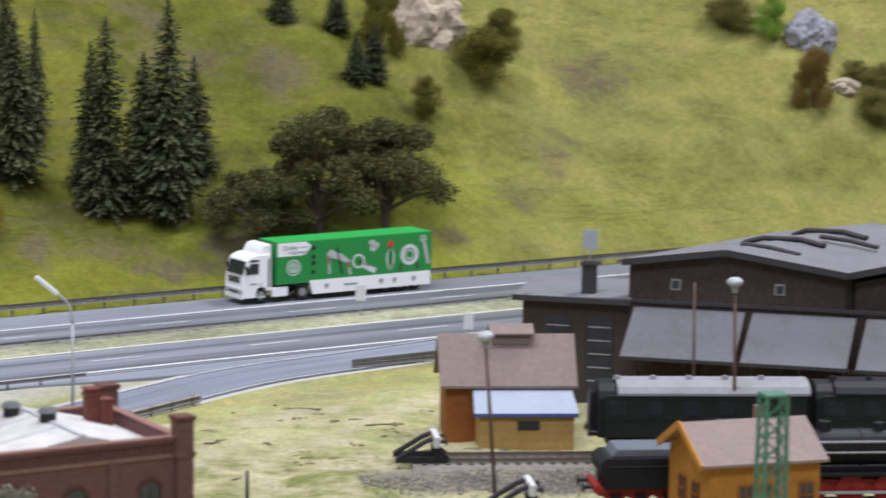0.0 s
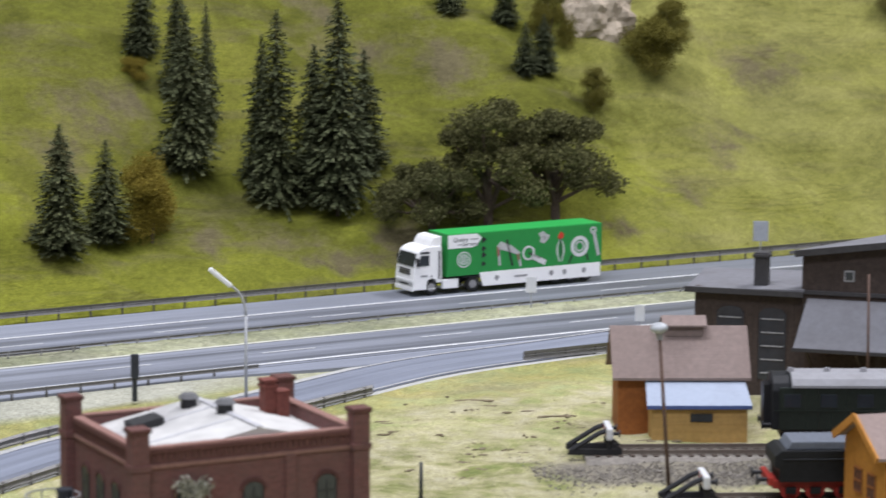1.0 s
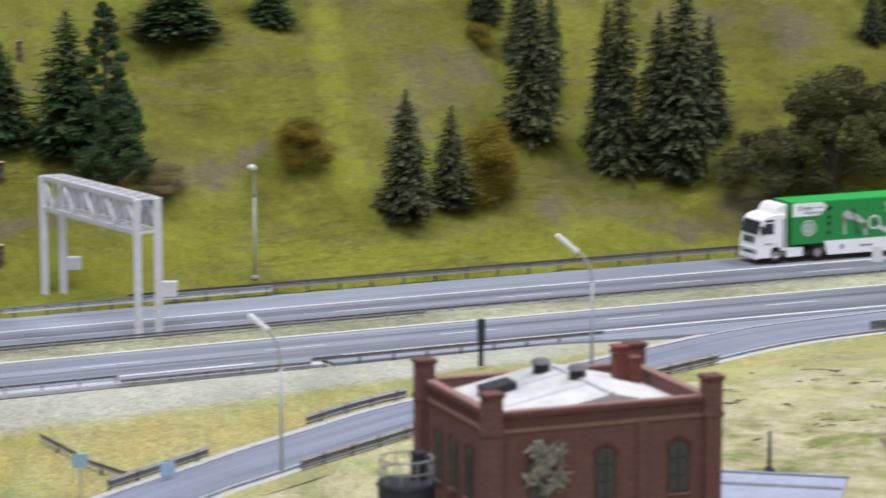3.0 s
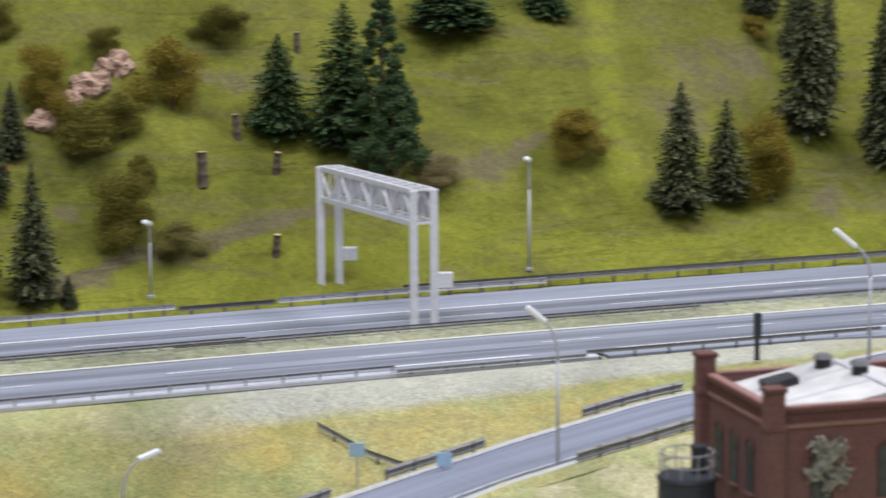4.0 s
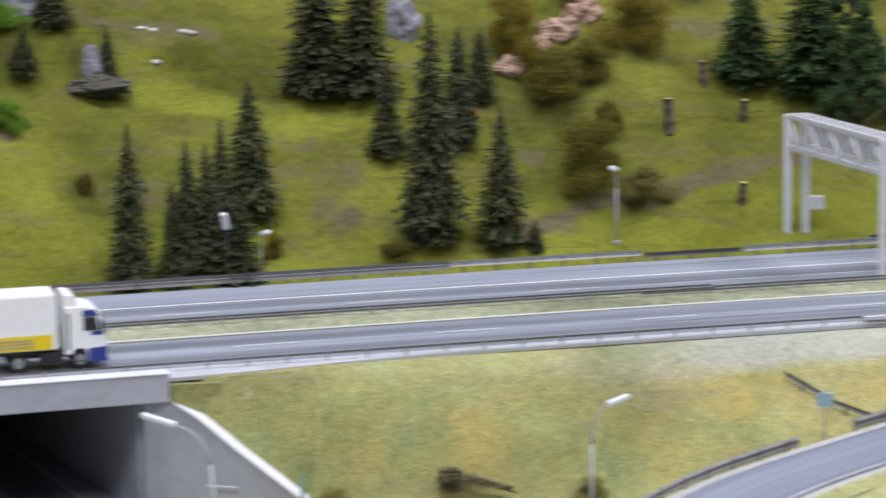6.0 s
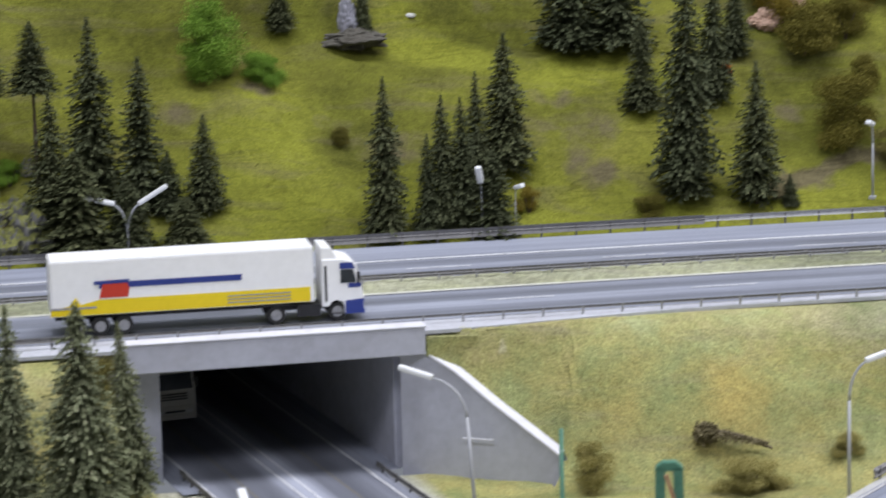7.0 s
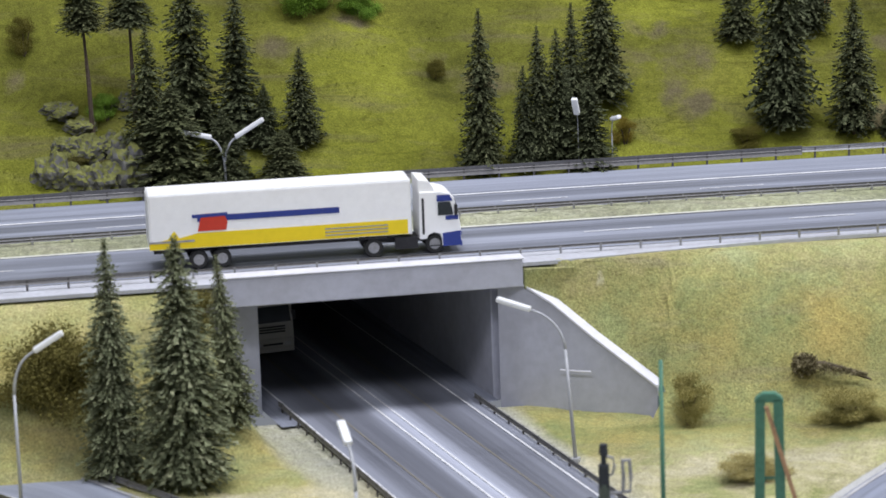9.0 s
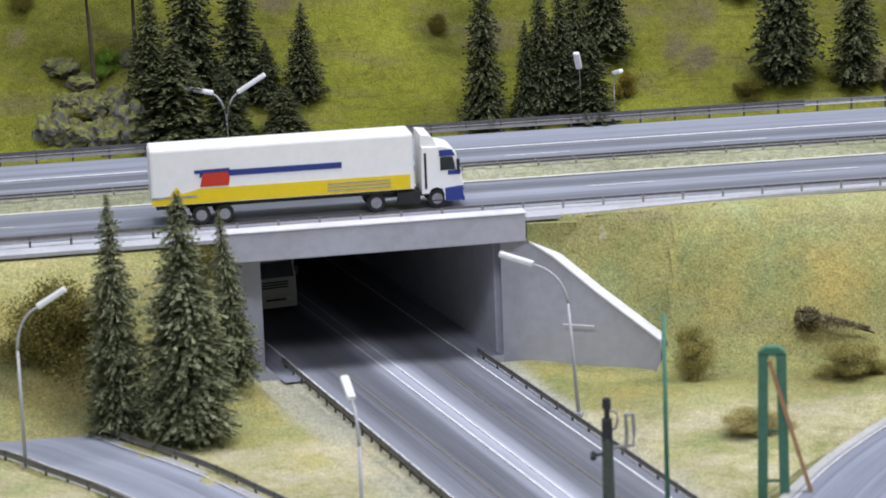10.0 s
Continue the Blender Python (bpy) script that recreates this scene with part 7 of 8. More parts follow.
M_SIGN_BLUE = worn("sign_blue", (0.36, 0.52, 0.68), 0.4, spread=0.08, scale=80)
M_SIGN_GREY = worn("sign_back_grey", (0.34, 0.36, 0.39), 0.5, spread=0.08, scale=80)


def sign(x, y, z, post, w, h, material, label, turn=-10.0, name="road_sign"):
    s = thing(name, pose(x, y, z, 0, 0, turn), label, "sign", group="road signs")
    bm = B()
    rod(bm, (0, 0, -2), (0, 0, post + h * 0.5), 0.6, 0.55, 8)
    part("post", bm, M_LAMP, s)
    bm = B()
    box(bm, -w / 2, w / 2, -1.0, -0.4, post, post + h, 0.25)
    part("panel", bm, material, s)
    bm = B()
    for k in (-1, 1):
        box(bm, k * w * 0.3 - 0.3, k * w * 0.3 + 0.3, -0.5, 0.2, post + h * 0.2, post + h * 0.8)
    part("clamp", bm, M_LAMP, s)
    return s


sign(0.607, 2.366, 0.0, 13, 8, 12, M_ENAMEL, "small white board on a post in the grass median", -16)
sign(0.653, 2.2315, 0.0, 13, 7, 12, M_ENAMEL, "small white board on a post at the motorway's edge", -16)
sign(0.862, 2.583, land_z(0.862, 2.583), 17, 12.5, 17, M_SIGN_GREY, "grey rectangular sign beside the exit lane", -18)
sign(0.011, 1.965, land_z(0.011, 1.965), 21, 9.5, 8.5, M_SIGN_BLUE, "small light-blue sign beside the slip road", 0)
sign(0.062, 1.906, land_z(0.062, 1.906), 5, 9.0, 8.5, M_SIGN_BLUE, "small light-blue sign beside the slip road", 0)
guard_rail([Vector((-0.013, 1.99, land_z(-0.013, 1.99))), Vector((0.018, 1.983, land_z(0.018, 1.983))), Vector((0.047, 1.977, land_z(0.047, 1.977)))], 3.0, 6.5, 1.2, 0.03, M_RAIL, "short dark guard rail running down the bank")


def yard_signal(x, y, z, height, label, hoops=True):
    s = thing("railway_signal", pose(x, y, z, 0, 0, 10), label, "signal", group="signals")
    bm = B()
    rod(bm, (0, 0, -2), (0, 0, height - 18 if hoops else height), 3.4 if hoops else 1.8, 2.8 if hoops else 1.4, 10)
    part("post", bm, M_SIGNAL_POST if hoops else M_TANK, s)
    bm = B()
    if hoops:
        box(bm, -2.6, 2.6, -2.4, 2.0, height - 20, height - 8, 0.8)
        rod(bm, (0, 0, height - 8), (0, 0, height - 3), 1.4, 1.4, 10)
        rod(bm, (0, 0, height - 3), (0, 0, height + 2), 2.3, 1.9, 12)
        rod(bm, (-2.5, 0, height - 26), (-7, 0, height - 27), 0.8, 0.8, 8)
        rod(bm, (-7, -1.5, height - 28), (-7, 1.5, height - 26), 1.5, 1.5, 8)
    else:
        box(bm, -2.4, 2.4, -2.4, 1.2, height - 14, height + 2, 0.5)
    part("lamp_case", bm, M_TANK, s, "black lamp case")
    if hoops:
        bm = B()
        tube(bm, [(1, 0, height - 4), (4.5, 0, height - 5), (5.2, 0, height - 9), (4.2, 0, height - 13), (1, 0, height - 15)], 0.7, 6)
        tube(bm, [(2, 0, height - 23), (12.5, 0, height - 22), (13, 0, height - 15), (12.5, 0, height - 6)], 0.9, 6)
        tube(bm, [(9.0, 0, height - 22), (9.4, 0, height - 15), (9.0, 0, height - 6)], 0.9, 6)
        tube(bm, [(8.6, 0, height - 6.5), (13, 0, height - 6.5)], 0.8, 6)
        part("ladder_hoop", bm, M_SEAM, s)
    return s


M_SIGNAL_POST = worn("signal_grey_green", (0.085, 0.105, 0.09), 0.6, spread=0.2, scale=80)
yard_signal(-0.271, 1.545, LOW, 73, "black railway signal post with hooped ladder")
yard_signal(0.272, 2.095, -0.001, 27, "short dark signal post beside the motorway", False)


def twin_mast(x, y, z, height):
    m = thing("twin_mast", pose(x, y, z, 0, 0, 8), "green steel twin-column mast with a faded orange strut", "mast")
    for k in (-1, 1):
        bm = B()
        bar(bm, (k * 5.4, 0, -2), (k * 4.3, 0, height - 2), 5.2, 4.8)
        part("column", bm, M_GREEN_MAST, m)
    bm = B()
    prism(bm, [(-7.2, height - 3.5), (7.2, height - 3.5), (6.2, height - 1), (3.0, height + 1.2), (-3.0, height + 1.2), (-6.2, height - 1)], -2.6, 2.6, 0.5)
    part("cap", bm, M_GREEN_MAST, m)
    bm = B()
    bar(bm, (-1.5, -3.2, height - 5), (18, -3.2, 4), 2.2, 2.0)
    part("strut", bm, M_FADED_ORANGE, m, "faded orange diagonal strut")
    for h in (height * 0.12, height * 0.45):
        bm = B()
        bar(bm, (-6, 0, h), (6, 0, h), 1.2, 1.2)
        part("tie", bm, M_GREEN_MAST, m)


M_FADED_ORANGE = worn("faded_orange", (0.42, 0.25, 0.14), 0.7, spread=0.2, scale=90)
twin_mast(-0.193, 1.566, land_z(-0.193, 1.566), 76)
for x, y, h in ((0.393, 1.7786, 23), ):
    slim_mast(x, y, h, M_TANK, "short dark marker post in the grass", 1.2)


# ---- rocks on the hillside ----
M_ROCK = worn("grey_rock", (0.088, 0.082, 0.068), 0.9, spread=0.4, scale=45, relief=0.6, dirt_amount=0.6)
M_BOULDER = worn("blue_grey_rock", (0.25, 0.25, 0.285), 0.9, spread=0.35, scale=45, relief=0.6, dirt_amount=0.6)
M_ROCK_PINK = worn("salmon_rock", (0.42, 0.285, 0.21), 0.9, spread=0.4, scale=70, relief=0.6, dirt_amount=0.6)
M_ROCK_PALE = worn("pale_beige_rock", (0.42, 0.355, 0.275), 0.9, spread=0.25, scale=45, relief=0.6, dirt_amount=0.4)


def rock(x, y, w, d, h, material, label, seed):
    rng = random.Random(seed)
    bm = B()
    bmesh.ops.create_icosphere(bm, subdivisions=4, radius=1.0)
    o = Vector((rng.uniform(0, 50), rng.uniform(0, 50), rng.uniform(0, 50)))
    for v in bm.verts:
        c = v.co.normalized()
        k = 1 + 0.40 * noise.fractal(c * 1.5 + o, 0.8, 2.0, 6) + 0.12 * noise.cell(c * 2.2 + o)
        v.co = Vector((c.x * w / 2, c.y * d / 2, c.z * h / 2)) * k * 1000
    ob = part("rock", bm, material, at=Matrix.Translation((x, y, land_z(x, y) + h * 0.12)))
    return tagged(ob, label, "rock", group="rocks")


rock(1.181, 2.890, 0.044, 0.03, 0.052, M_BOULDER, "bluish grey rounded boulder among bushes on the hillside", 1)
rock(1.198, 2.840, 0.030, 0.018, 0.018, M_ROCK_PALE, "pale pinkish rock between dark shrubs", 4)
rock(0.778, 2.815, 0.062, 0.03, 0.066, M_ROCK_PALE, "pale pinkish rock outcrop between shrubs", 2)
rock(0.800, 2.850, 0.040, 0.03, 0.040, M_ROCK_PALE, "pale pinkish rock outcrop between shrubs", 3)
def mossy_stone(name, colour, moss):
    """Broken grey stone, mossy where it lies flat."""
    m, nt, p = node_material(name, 0.9, 0, 0.2)
    v = coords(nt)
    grain = noise_fac(nt, v, 120, 5, 0.62)
    patches = noise_fac(nt, v, 50, 4, 0.6)
    col = ramp(nt, grain, [(0.28, tuple(c * 0.4 for c in colour)), (0.55, colour), (0.78, tuple(c * 1.9 for c in colour))])
    geo = nt.nodes.new("ShaderNodeNewGeometry")
    up = nt.nodes.new("ShaderNodeSeparateXYZ")
    nt.links.new(geo.outputs["Normal"], up.inputs[0])
    k = nt.nodes.new("ShaderNodeMath")
    k.operation = "MULTIPLY_ADD"
    nt.links.new(patches, k.inputs[0])
    k.inputs[1].default_value = 1.3
    nt.links.new(up.outputs["Z"], k.inputs[2])
    col = mix(nt, ramp(nt, k.outputs[0], [(0.72, (0, 0, 0)), (1.12, (0.95, 0.95, 0.95))]), col, ramp(nt, grain, [(0.3, tuple(c * 0.5 for c in moss)), (0.7, tuple(c * 1.5 for c in moss))]))
    nt.links.new(col, p.inputs["Base Color"])
    bump(nt, p, grain, 0.7, 0.001)
    return m


M_MOSSY = mossy_stone("mossy_grey_stone", (0.21, 0.205, 0.20), (0.150, 0.155, 0.042))
for k, (x, y, w, h) in enumerate(((-0.727, 2.060, 0.026, 0.028), (-0.711, 2.061, 0.026, 0.022), (-0.695, 2.063, 0.026, 0.028), (-0.677, 2.074, 0.028, 0.040), (-0.686, 2.088, 0.024, 0.030), (-0.726, 2.084, 0.022, 0.020), (-0.697, 2.093, 0.022, 0.020), (-0.712, 2.085, 0.026, 0.024), (-0.698, 2.128, 0.014, 0.016), (-0.738, 2.110, 0.024, 0.014), (-0.722, 2.104, 0.020, 0.012))):
    rock(x, y, w, w * 0.9, h, M_MOSSY, "jagged grey mossy rock in the outcrop beside the motorway", 40 + k)
rock(-0.512, 2.3165, 0.056, 0.03, 0.013, M_ROCK, "flat dark rock slab on the hillside", 7)
rock(-0.5684, 2.350, 0.038, 0.03, 0.058, M_BOULDER, "large blue-grey boulder on the upper hillside", 14)
rock(-0.513, 2.320, 0.014, 0.012, 0.034, M_BOULDER, "upright grey stone on a rock slab", 8)
for k, (u, side) in enumerate(((0.0, 0.002), (0.12, -0.004), (0.26, 0.004), (0.4, -0.002), (0.53, 0.004), (0.66, -0.003), (0.8, 0.003), (0.95, -0.002))):
    rock(-0.224 + 0.062 * u, 2.428 + 0.053 * u + side, 0.017 + 0.005 * (k % 3), 0.016, 0.011 + 0.005 * (k % 2) + 0.008 * u, M_ROCK_PINK, "pale pink broken rock in a streak between shrubs", 20 + k)
rock(-0.301, 2.436, 0.024, 0.02, 0.048, M_BOULDER, "pale grey rock among spruce trees", 11)


# ---- a fallen branch on the bank ----
def fallen_branch(x, y, turn, length):
    f = thing("fallen_branch", pose(x, y, land_z(x, y) + 0.002, 0, 2, turn), "dark fallen branch with withered twigs lying on the grass", "branch")
    rng = random.Random(77)
    bm = B()
    tube(bm, [(0, 0, 4), (length * 0.3, 0.5, 6), (length * 0.6, -2, 4.6), (length * 0.85, -6.5, 2.2), (length, -10, 1.0)], 2.6, 8, 0.25)
    tube(bm, [(length * 0.45, -0.5, 5.2), (length * 0.75, 0.5, 3.2), (length * 0.95, 0, 1.4)], 1.1, 6, 0.3)
    part("bough", bm, M_BARK, f)
    bm = B()
    for i in range(2200):
        u = rng.random() ** 1.7
        p = Vector((length * u - 3, -10 * u * u + rng.gauss(0, 3.4 * (1.15 - u)), 4.6 - 3 * u + rng.gauss(1.4, 2.4 * (1.1 - u))))
        d = Vector((rng.uniform(-1, 1), rng.uniform(-1, 1), rng.uniform(-0.3, 1))) * 1.9
        q = Vector((rng.uniform(-1, 1), rng.uniform(-1, 1), rng.uniform(-1, 1))) * 0.9
        bm.faces.new([bm.verts.new(v) for v in (p, p + d, p + d * 0.5 + q)])
    for _ in range(1800):
        d = Vector((rng.gauss(0, 1), rng.gauss(0, 1), rng.gauss(0, 1))).normalized()
        p = Vector((3, 0, 5.5)) + Vector((d.x * 7.5, d.y * 6, d.z * 6.5)) * rng.uniform(0.2, 1.1)
        leaf(bm, p, 1.1, rng)
    part("withered_foliage", bm, leafy("withered_twigs", (0.105, 0.087, 0.045), (0.24, 0.205, 0.112), (0.32, 0.28, 0.165)), f)
    return f


fallen_branch(-0.212, 1.889, 3, 42)
M_PEBBLE = worn("white_pebble", (0.62, 0.62, 0.60), 0.8, spread=0.1, scale=120)
for k, (x, y) in enumerate(((-0.486, 2.366), (-0.478, 2.367), (-0.456, 2.373), (-0.450, 2.374), (-0.4716, 2.344))):
    rock(x, y, 0.007 - 0.001 * (k % 2), 0.004, 0.003, M_PEBBLE, "small white stone lying on bare soil", 60 + k)


# ---- trees ----
def spray(bm, root, way, length, droop, rng, wide):
    """A drooping spray: a spine with narrow needles to both sides and upwards."""
    side = way.cross(Vector((0, 0, 1)))
    side = side.normalized() if side.length > 1e-4 else Vector((1, 0, 0))
    n = max(3, int(length / 22))
    prev = root
    for i in range(1, n + 1):
        u = i / n
        p = root + way * (length * u) + Vector((0, 0, -droop * length * u * u + rng.uniform(-0.03, 0.03) * length))
        for s in (-1, 1):
            w = wide * (1.15 - 0.7 * u) * rng.uniform(0.6, 1.3)
            tip = p + side * (s * w) + way * (w * 0.55) + Vector((0, 0, rng.uniform(-0.5, 0.25) * w))
            v = [bm.verts.new(q) for q in (prev, p, tip)]
            bm.faces.new(v)
        if rng.random() < 0.6:
            w = wide * 0.7
            tip = p + Vector((rng.uniform(-1, 1) * w, rng.uniform(-1, 1) * w, w * rng.uniform(0.5, 1.1)))
            bm.faces.new([bm.verts.new(q) for q in (prev, p, tip)])
        prev = p


def spruce_meshes(seed, layers=58, fat=0.165, fine=0.8):
    """A conifer 1000 mm high: trunk and a crown of drooping sprays in whorls."""
    rng = random.Random(seed)
    bm = B()
    rod(bm, (0, 0, -20), (0, 0, 960), 14, 3, 7)
    trunk = part("trunk", bm, M_BARK)
    bm = B()
    ranks = [rng.uniform(0.68, 1.15) for _ in range(layers)]

    def tier(i):
        return ranks[i // 2]

    for i in range(layers):
        u = i / (layers - 1)
        z = 60 + 930 * u ** 0.95
        r = 1000 * fat * ((1 - u) ** 0.66 * tier(i) * rng.uniform(0.86, 1.08) + 0.045) * (0.8 + 0.2 * min(1, u * 7))
        count = max(8, int(27 * (1 - u * 0.55) / fine ** 0.5))
        turn = rng.uniform(0, 6.28)
        for k in range(count):
            if rng.random() < 0.06:
                continue
            a = turn + 2 * math.pi * k / count + rng.uniform(-0.2, 0.2)
            way = Vector((math.cos(a), math.sin(a), rng.uniform(-0.15, 0.25)))
            length = r * rng.uniform(0.72, 1.15)
            spray(bm, Vector((0, 0, z + rng.uniform(-14, 14))), way, length, rng.uniform(0.10, 0.45), rng, (11 + length * 0.125) * fine)
    for k in range(6):
        a = k * 1.05
        spray(bm, Vector((0, 0, 955)), Vector((math.cos(a) * 0.3, math.sin(a) * 0.3, 1)), 48, 0, rng, 7)
    crown = part("crown", bm, M_SPRUCE)
    pair = trunk.data, crown.data
    bpy.data.objects.remove(trunk)
    bpy.data.objects.remove(crown)
    return pair


SPRUCE_KINDS = [spruce_meshes(11), spruce_meshes(23, 52, 0.16), spruce_meshes(37, 62, 0.17), spruce_meshes(51, 50, 0.165)]
NEAR_KINDS = [spruce_meshes(61, 84, 0.165, 0.58), spruce_meshes(73, 92, 0.17, 0.58), spruce_meshes(89, 74, 0.165, 0.62)]


def spruce(k, x, y, height, width, label, name="spruce_tree", fir=False, z=None, lean=(0, 0), pale=False):
    tree = thing(name, pose(x, y, (land_z(x, y) if z is None else z) - 0.002, lean[0], lean[1], (k * 77) % 360), label, "tree", group="conifers")
    tm, cm = NEAR_KINDS[k % 3] if pale else SPRUCE_KINDS[k % 4]
    wide = width / 0.30
    s = Matrix.Diagonal((wide, wide, height, 1))
    share("trunk", tm, tree, Matrix.Diagonal((height * 0.8, height * 0.8, height, 1)))
    if fir or pale:
        cm = cm.copy()
        cm.materials.clear()
        cm.materials.append(M_FIR if fir else M_SPRUCE_PALE)
    share("crown", cm, tree, s)
    return tree


def clump_crown(bm, centres, leaves, size, rng):
    for c, rad in centres:
        for _ in range(leaves):
            d = Vector((rng.gauss(0, 1), rng.gauss(0, 1), rng.gauss(0, 1))).normalized()
            p = c + Vector((d.x * rad.x, d.y * rad.y, d.z * rad.z)) * (rng.uniform(0.35, 1.08) if rng.random() < 0.86 else rng.uniform(1.0, 1.28))
            leaf(bm, p, size * rng.uniform(0.6, 1.4), rng)


def bush_mesh(seed, n=26, leaves=1100):
    """A shrub about 1000 mm across and high, of many small clumps."""
    rng = random.Random(seed)
    bm = B()
    centres = []
    for _ in range(n):
        a, h = rng.uniform(0, 6.28), rng.uniform(0.12, 0.85)
        r = rng.uniform(0.05, 0.40) * (1.2 - 0.6 * h)
        s = rng.uniform(110, 235)
        centres.append((Vector((math.cos(a) * r, math.sin(a) * r, h)) * 1000, Vector((s, s, s * 0.8))))
    clump_crown(bm, centres, leaves, 12.5, rng)
    ob = part("foliage", bm, M_BUSH["o"])
    me = ob.data
    bpy.data.objects.remove(ob)
    return me


BUSH_KINDS = [bush_mesh(3), bush_mesh(8, 26), bush_mesh(19, 19)]
BUSH_COLOURED = {}
BUSH_WORDS = {"o": "olive-green rounded shrub of fine flock", "m": "mustard-yellow autumn shrub on the grass", "b": "brownish scrubby bush on the grass", "g": "bright green leafy bush on the hillside", "d": "dark olive-brown fuzzy shrub on the grass", "r": "rusty orange-brown shrub on the hillside", "s": "soft olive-brown shrub in the dry grass", "p": "straw-coloured low shrub in the dry grass"}


def bush(k, x, y, height, width, tint):
    key = (k % 3, tint)
    if key not in BUSH_COLOURED:
        me = BUSH_KINDS[k % 3].copy()
        me.materials.clear()
        me.materials.append(M_BUSH[tint])
        BUSH_COLOURED[key] = me
    ob = thing("bush", pose(x, y, land_z(x, y) - 0.002, 0, 0, k * 63), BUSH_WORDS[tint], "bush", group="bushes")
    share("foliage", BUSH_COLOURED[key], ob, Matrix.Diagonal((width * 1.25, width * 1.25, height * 1.1, 1)))
    for a in range(3):
        bm = B()
        tube(bm, [(0, 0, -2), (math.cos(a * 2.1) * 2, math.sin(a * 2.1) * 2, height * 300), (math.cos(a * 2.1) * width * 200, math.sin(a * 2.1) * width * 200, height * 650)], 0.7, 5, 0.5)
        part("stem", bm, M_BARK, ob)
    return ob


def oak(k, x, y, height, width):
    rng = random.Random(100 + k)
    tree = thing("oak_tree", pose(x, y, land_z(x, y) - 0.002, 0, 0, k * 50), "dark olive broadleaf tree with a spreading uneven crown", "tree", group="broadleaf trees")
    h, w = height * 1000, width * 1000
    bm = B()
    tube(bm, [(0, 0, -3), (1, 0, h * 0.2), (0, 1, h * 0.45)], w * 0.045, 8, 0.7)
    centres = []
    for i in range(17):
        a = i * 2.4 + rng.uniform(-0.3, 0.3)
        r = w * rng.uniform(0.16, 0.46)
        top = Vector((math.cos(a) * r, math.sin(a) * r, h * rng.uniform(0.28, 0.9) * (1.08 - 0.35 * r / w)))
        tube(bm, [(0, 0, h * rng.uniform(0.12, 0.4)), top * 0.55 + Vector((0, 0, h * 0.12)), top], w * 0.02, 5, 0.4)
        s = w * rng.uniform(0.095, 0.175)
        centres.append((top, Vector((s, s, s * 0.7))))
    for i in range(9):
        a = rng.uniform(0, 6.28)
        r = w * rng.uniform(0, 0.3)
        s = w * rng.uniform(0.08, 0.14)
        centres.append((Vector((math.cos(a) * r, math.sin(a) * r, h * rng.uniform(0.55, 0.95))), Vector((s, s, s * 0.7))))
    part("trunk", bm, M_BARK, tree)
    bm = B()
    clump_crown(bm, centres, 900, w * 0.015, rng)
    part("crown", bm, M_OAK, tree)
    return tree


SPRUCES_WEST = [
    (-0.453, 2.150, 0.115, 0.035),
    (-0.426, 2.162, 0.073, 0.025),
    (-0.417, 2.169, 0.097, 0.027),
    (-0.405, 2.176, 0.092, 0.031),
    (-0.399, 2.202, 0.089, 0.026),
    (-0.383, 2.176, 0.061, 0.039),
    (-0.383, 2.226, 0.099, 0.040),
    (-0.668, 2.088, 0.099, 0.034),
    (-0.651, 2.127, 0.126, 0.038),
    (-0.618, 2.131, 0.104, 0.038),
    (-0.599, 2.128, 0.046, 0.022),
    (-0.575, 2.136, 0.069, 0.027),
    (-0.649, 2.077, 0.072, 0.053),
    (-0.581, 2.105, 0.037, 0.034),
    (-0.617, 2.090, 0.053, 0.032),
    (-0.558, 2.296, 0.040, 0.020),
    (-0.503, 2.323, 0.043, 0.017),
    (-0.546, 2.337, 0.046, 0.036),
]
SPRUCES_MID = [
    (-0.259, 2.248, 0.164, 0.047),
    (-0.211, 2.257, 0.102, 0.039),
    (-0.188, 2.263, 0.024, 0.015),
    (-0.298, 2.316, 0.067, 0.033),
    (-0.249, 2.339, 0.090, 0.032),
    (-0.238, 2.390, 0.058, 0.027),
    (-0.355, 2.359, 0.106, 0.058),
    (-0.322, 2.366, 0.108, 0.056),
    (0.262, 2.463, 0.103, 0.048),
    (0.301, 2.500, 0.083, 0.042),
]
SPRUCES_EAST = [
    (0.356, 2.708, 0.070, 0.039),
    (0.382, 2.678, 0.109, 0.037),
    (0.377, 2.589, 0.133, 0.052),
    (0.401, 2.643, 0.114, 0.028),
    (0.440, 2.600, 0.128, 0.042),
    (0.449, 2.583, 0.160, 0.057),
    (0.481, 2.588, 0.129, 0.050),
    (0.497, 2.567, 0.184, 0.064),
    (0.526, 2.607, 0.101, 0.047),
    (0.643, 2.801, 0.045, 0.033),
    (0.693, 2.801, 0.048, 0.027),
    (0.692, 2.724, 0.048, 0.027),
    (0.713, 2.742, 0.053, 0.031),
]
FIRS = [
    (-0.044, 2.468, 0.079, 0.044),
    (0.006, 2.454, 0.112, 0.060),
    (0.034, 2.424, 0.142, 0.059),
    (0.029, 2.422, 0.083, 0.063),
    (0.093, 2.606, 0.062, 0.070),
    (0.171, 2.655, 0.041, 0.044),
]
OAKS = [
    (0.570, 2.548, 0.061, 0.087),
    (0.620, 2.560, 0.116, 0.099),
    (0.685, 2.590, 0.095, 0.101),
]
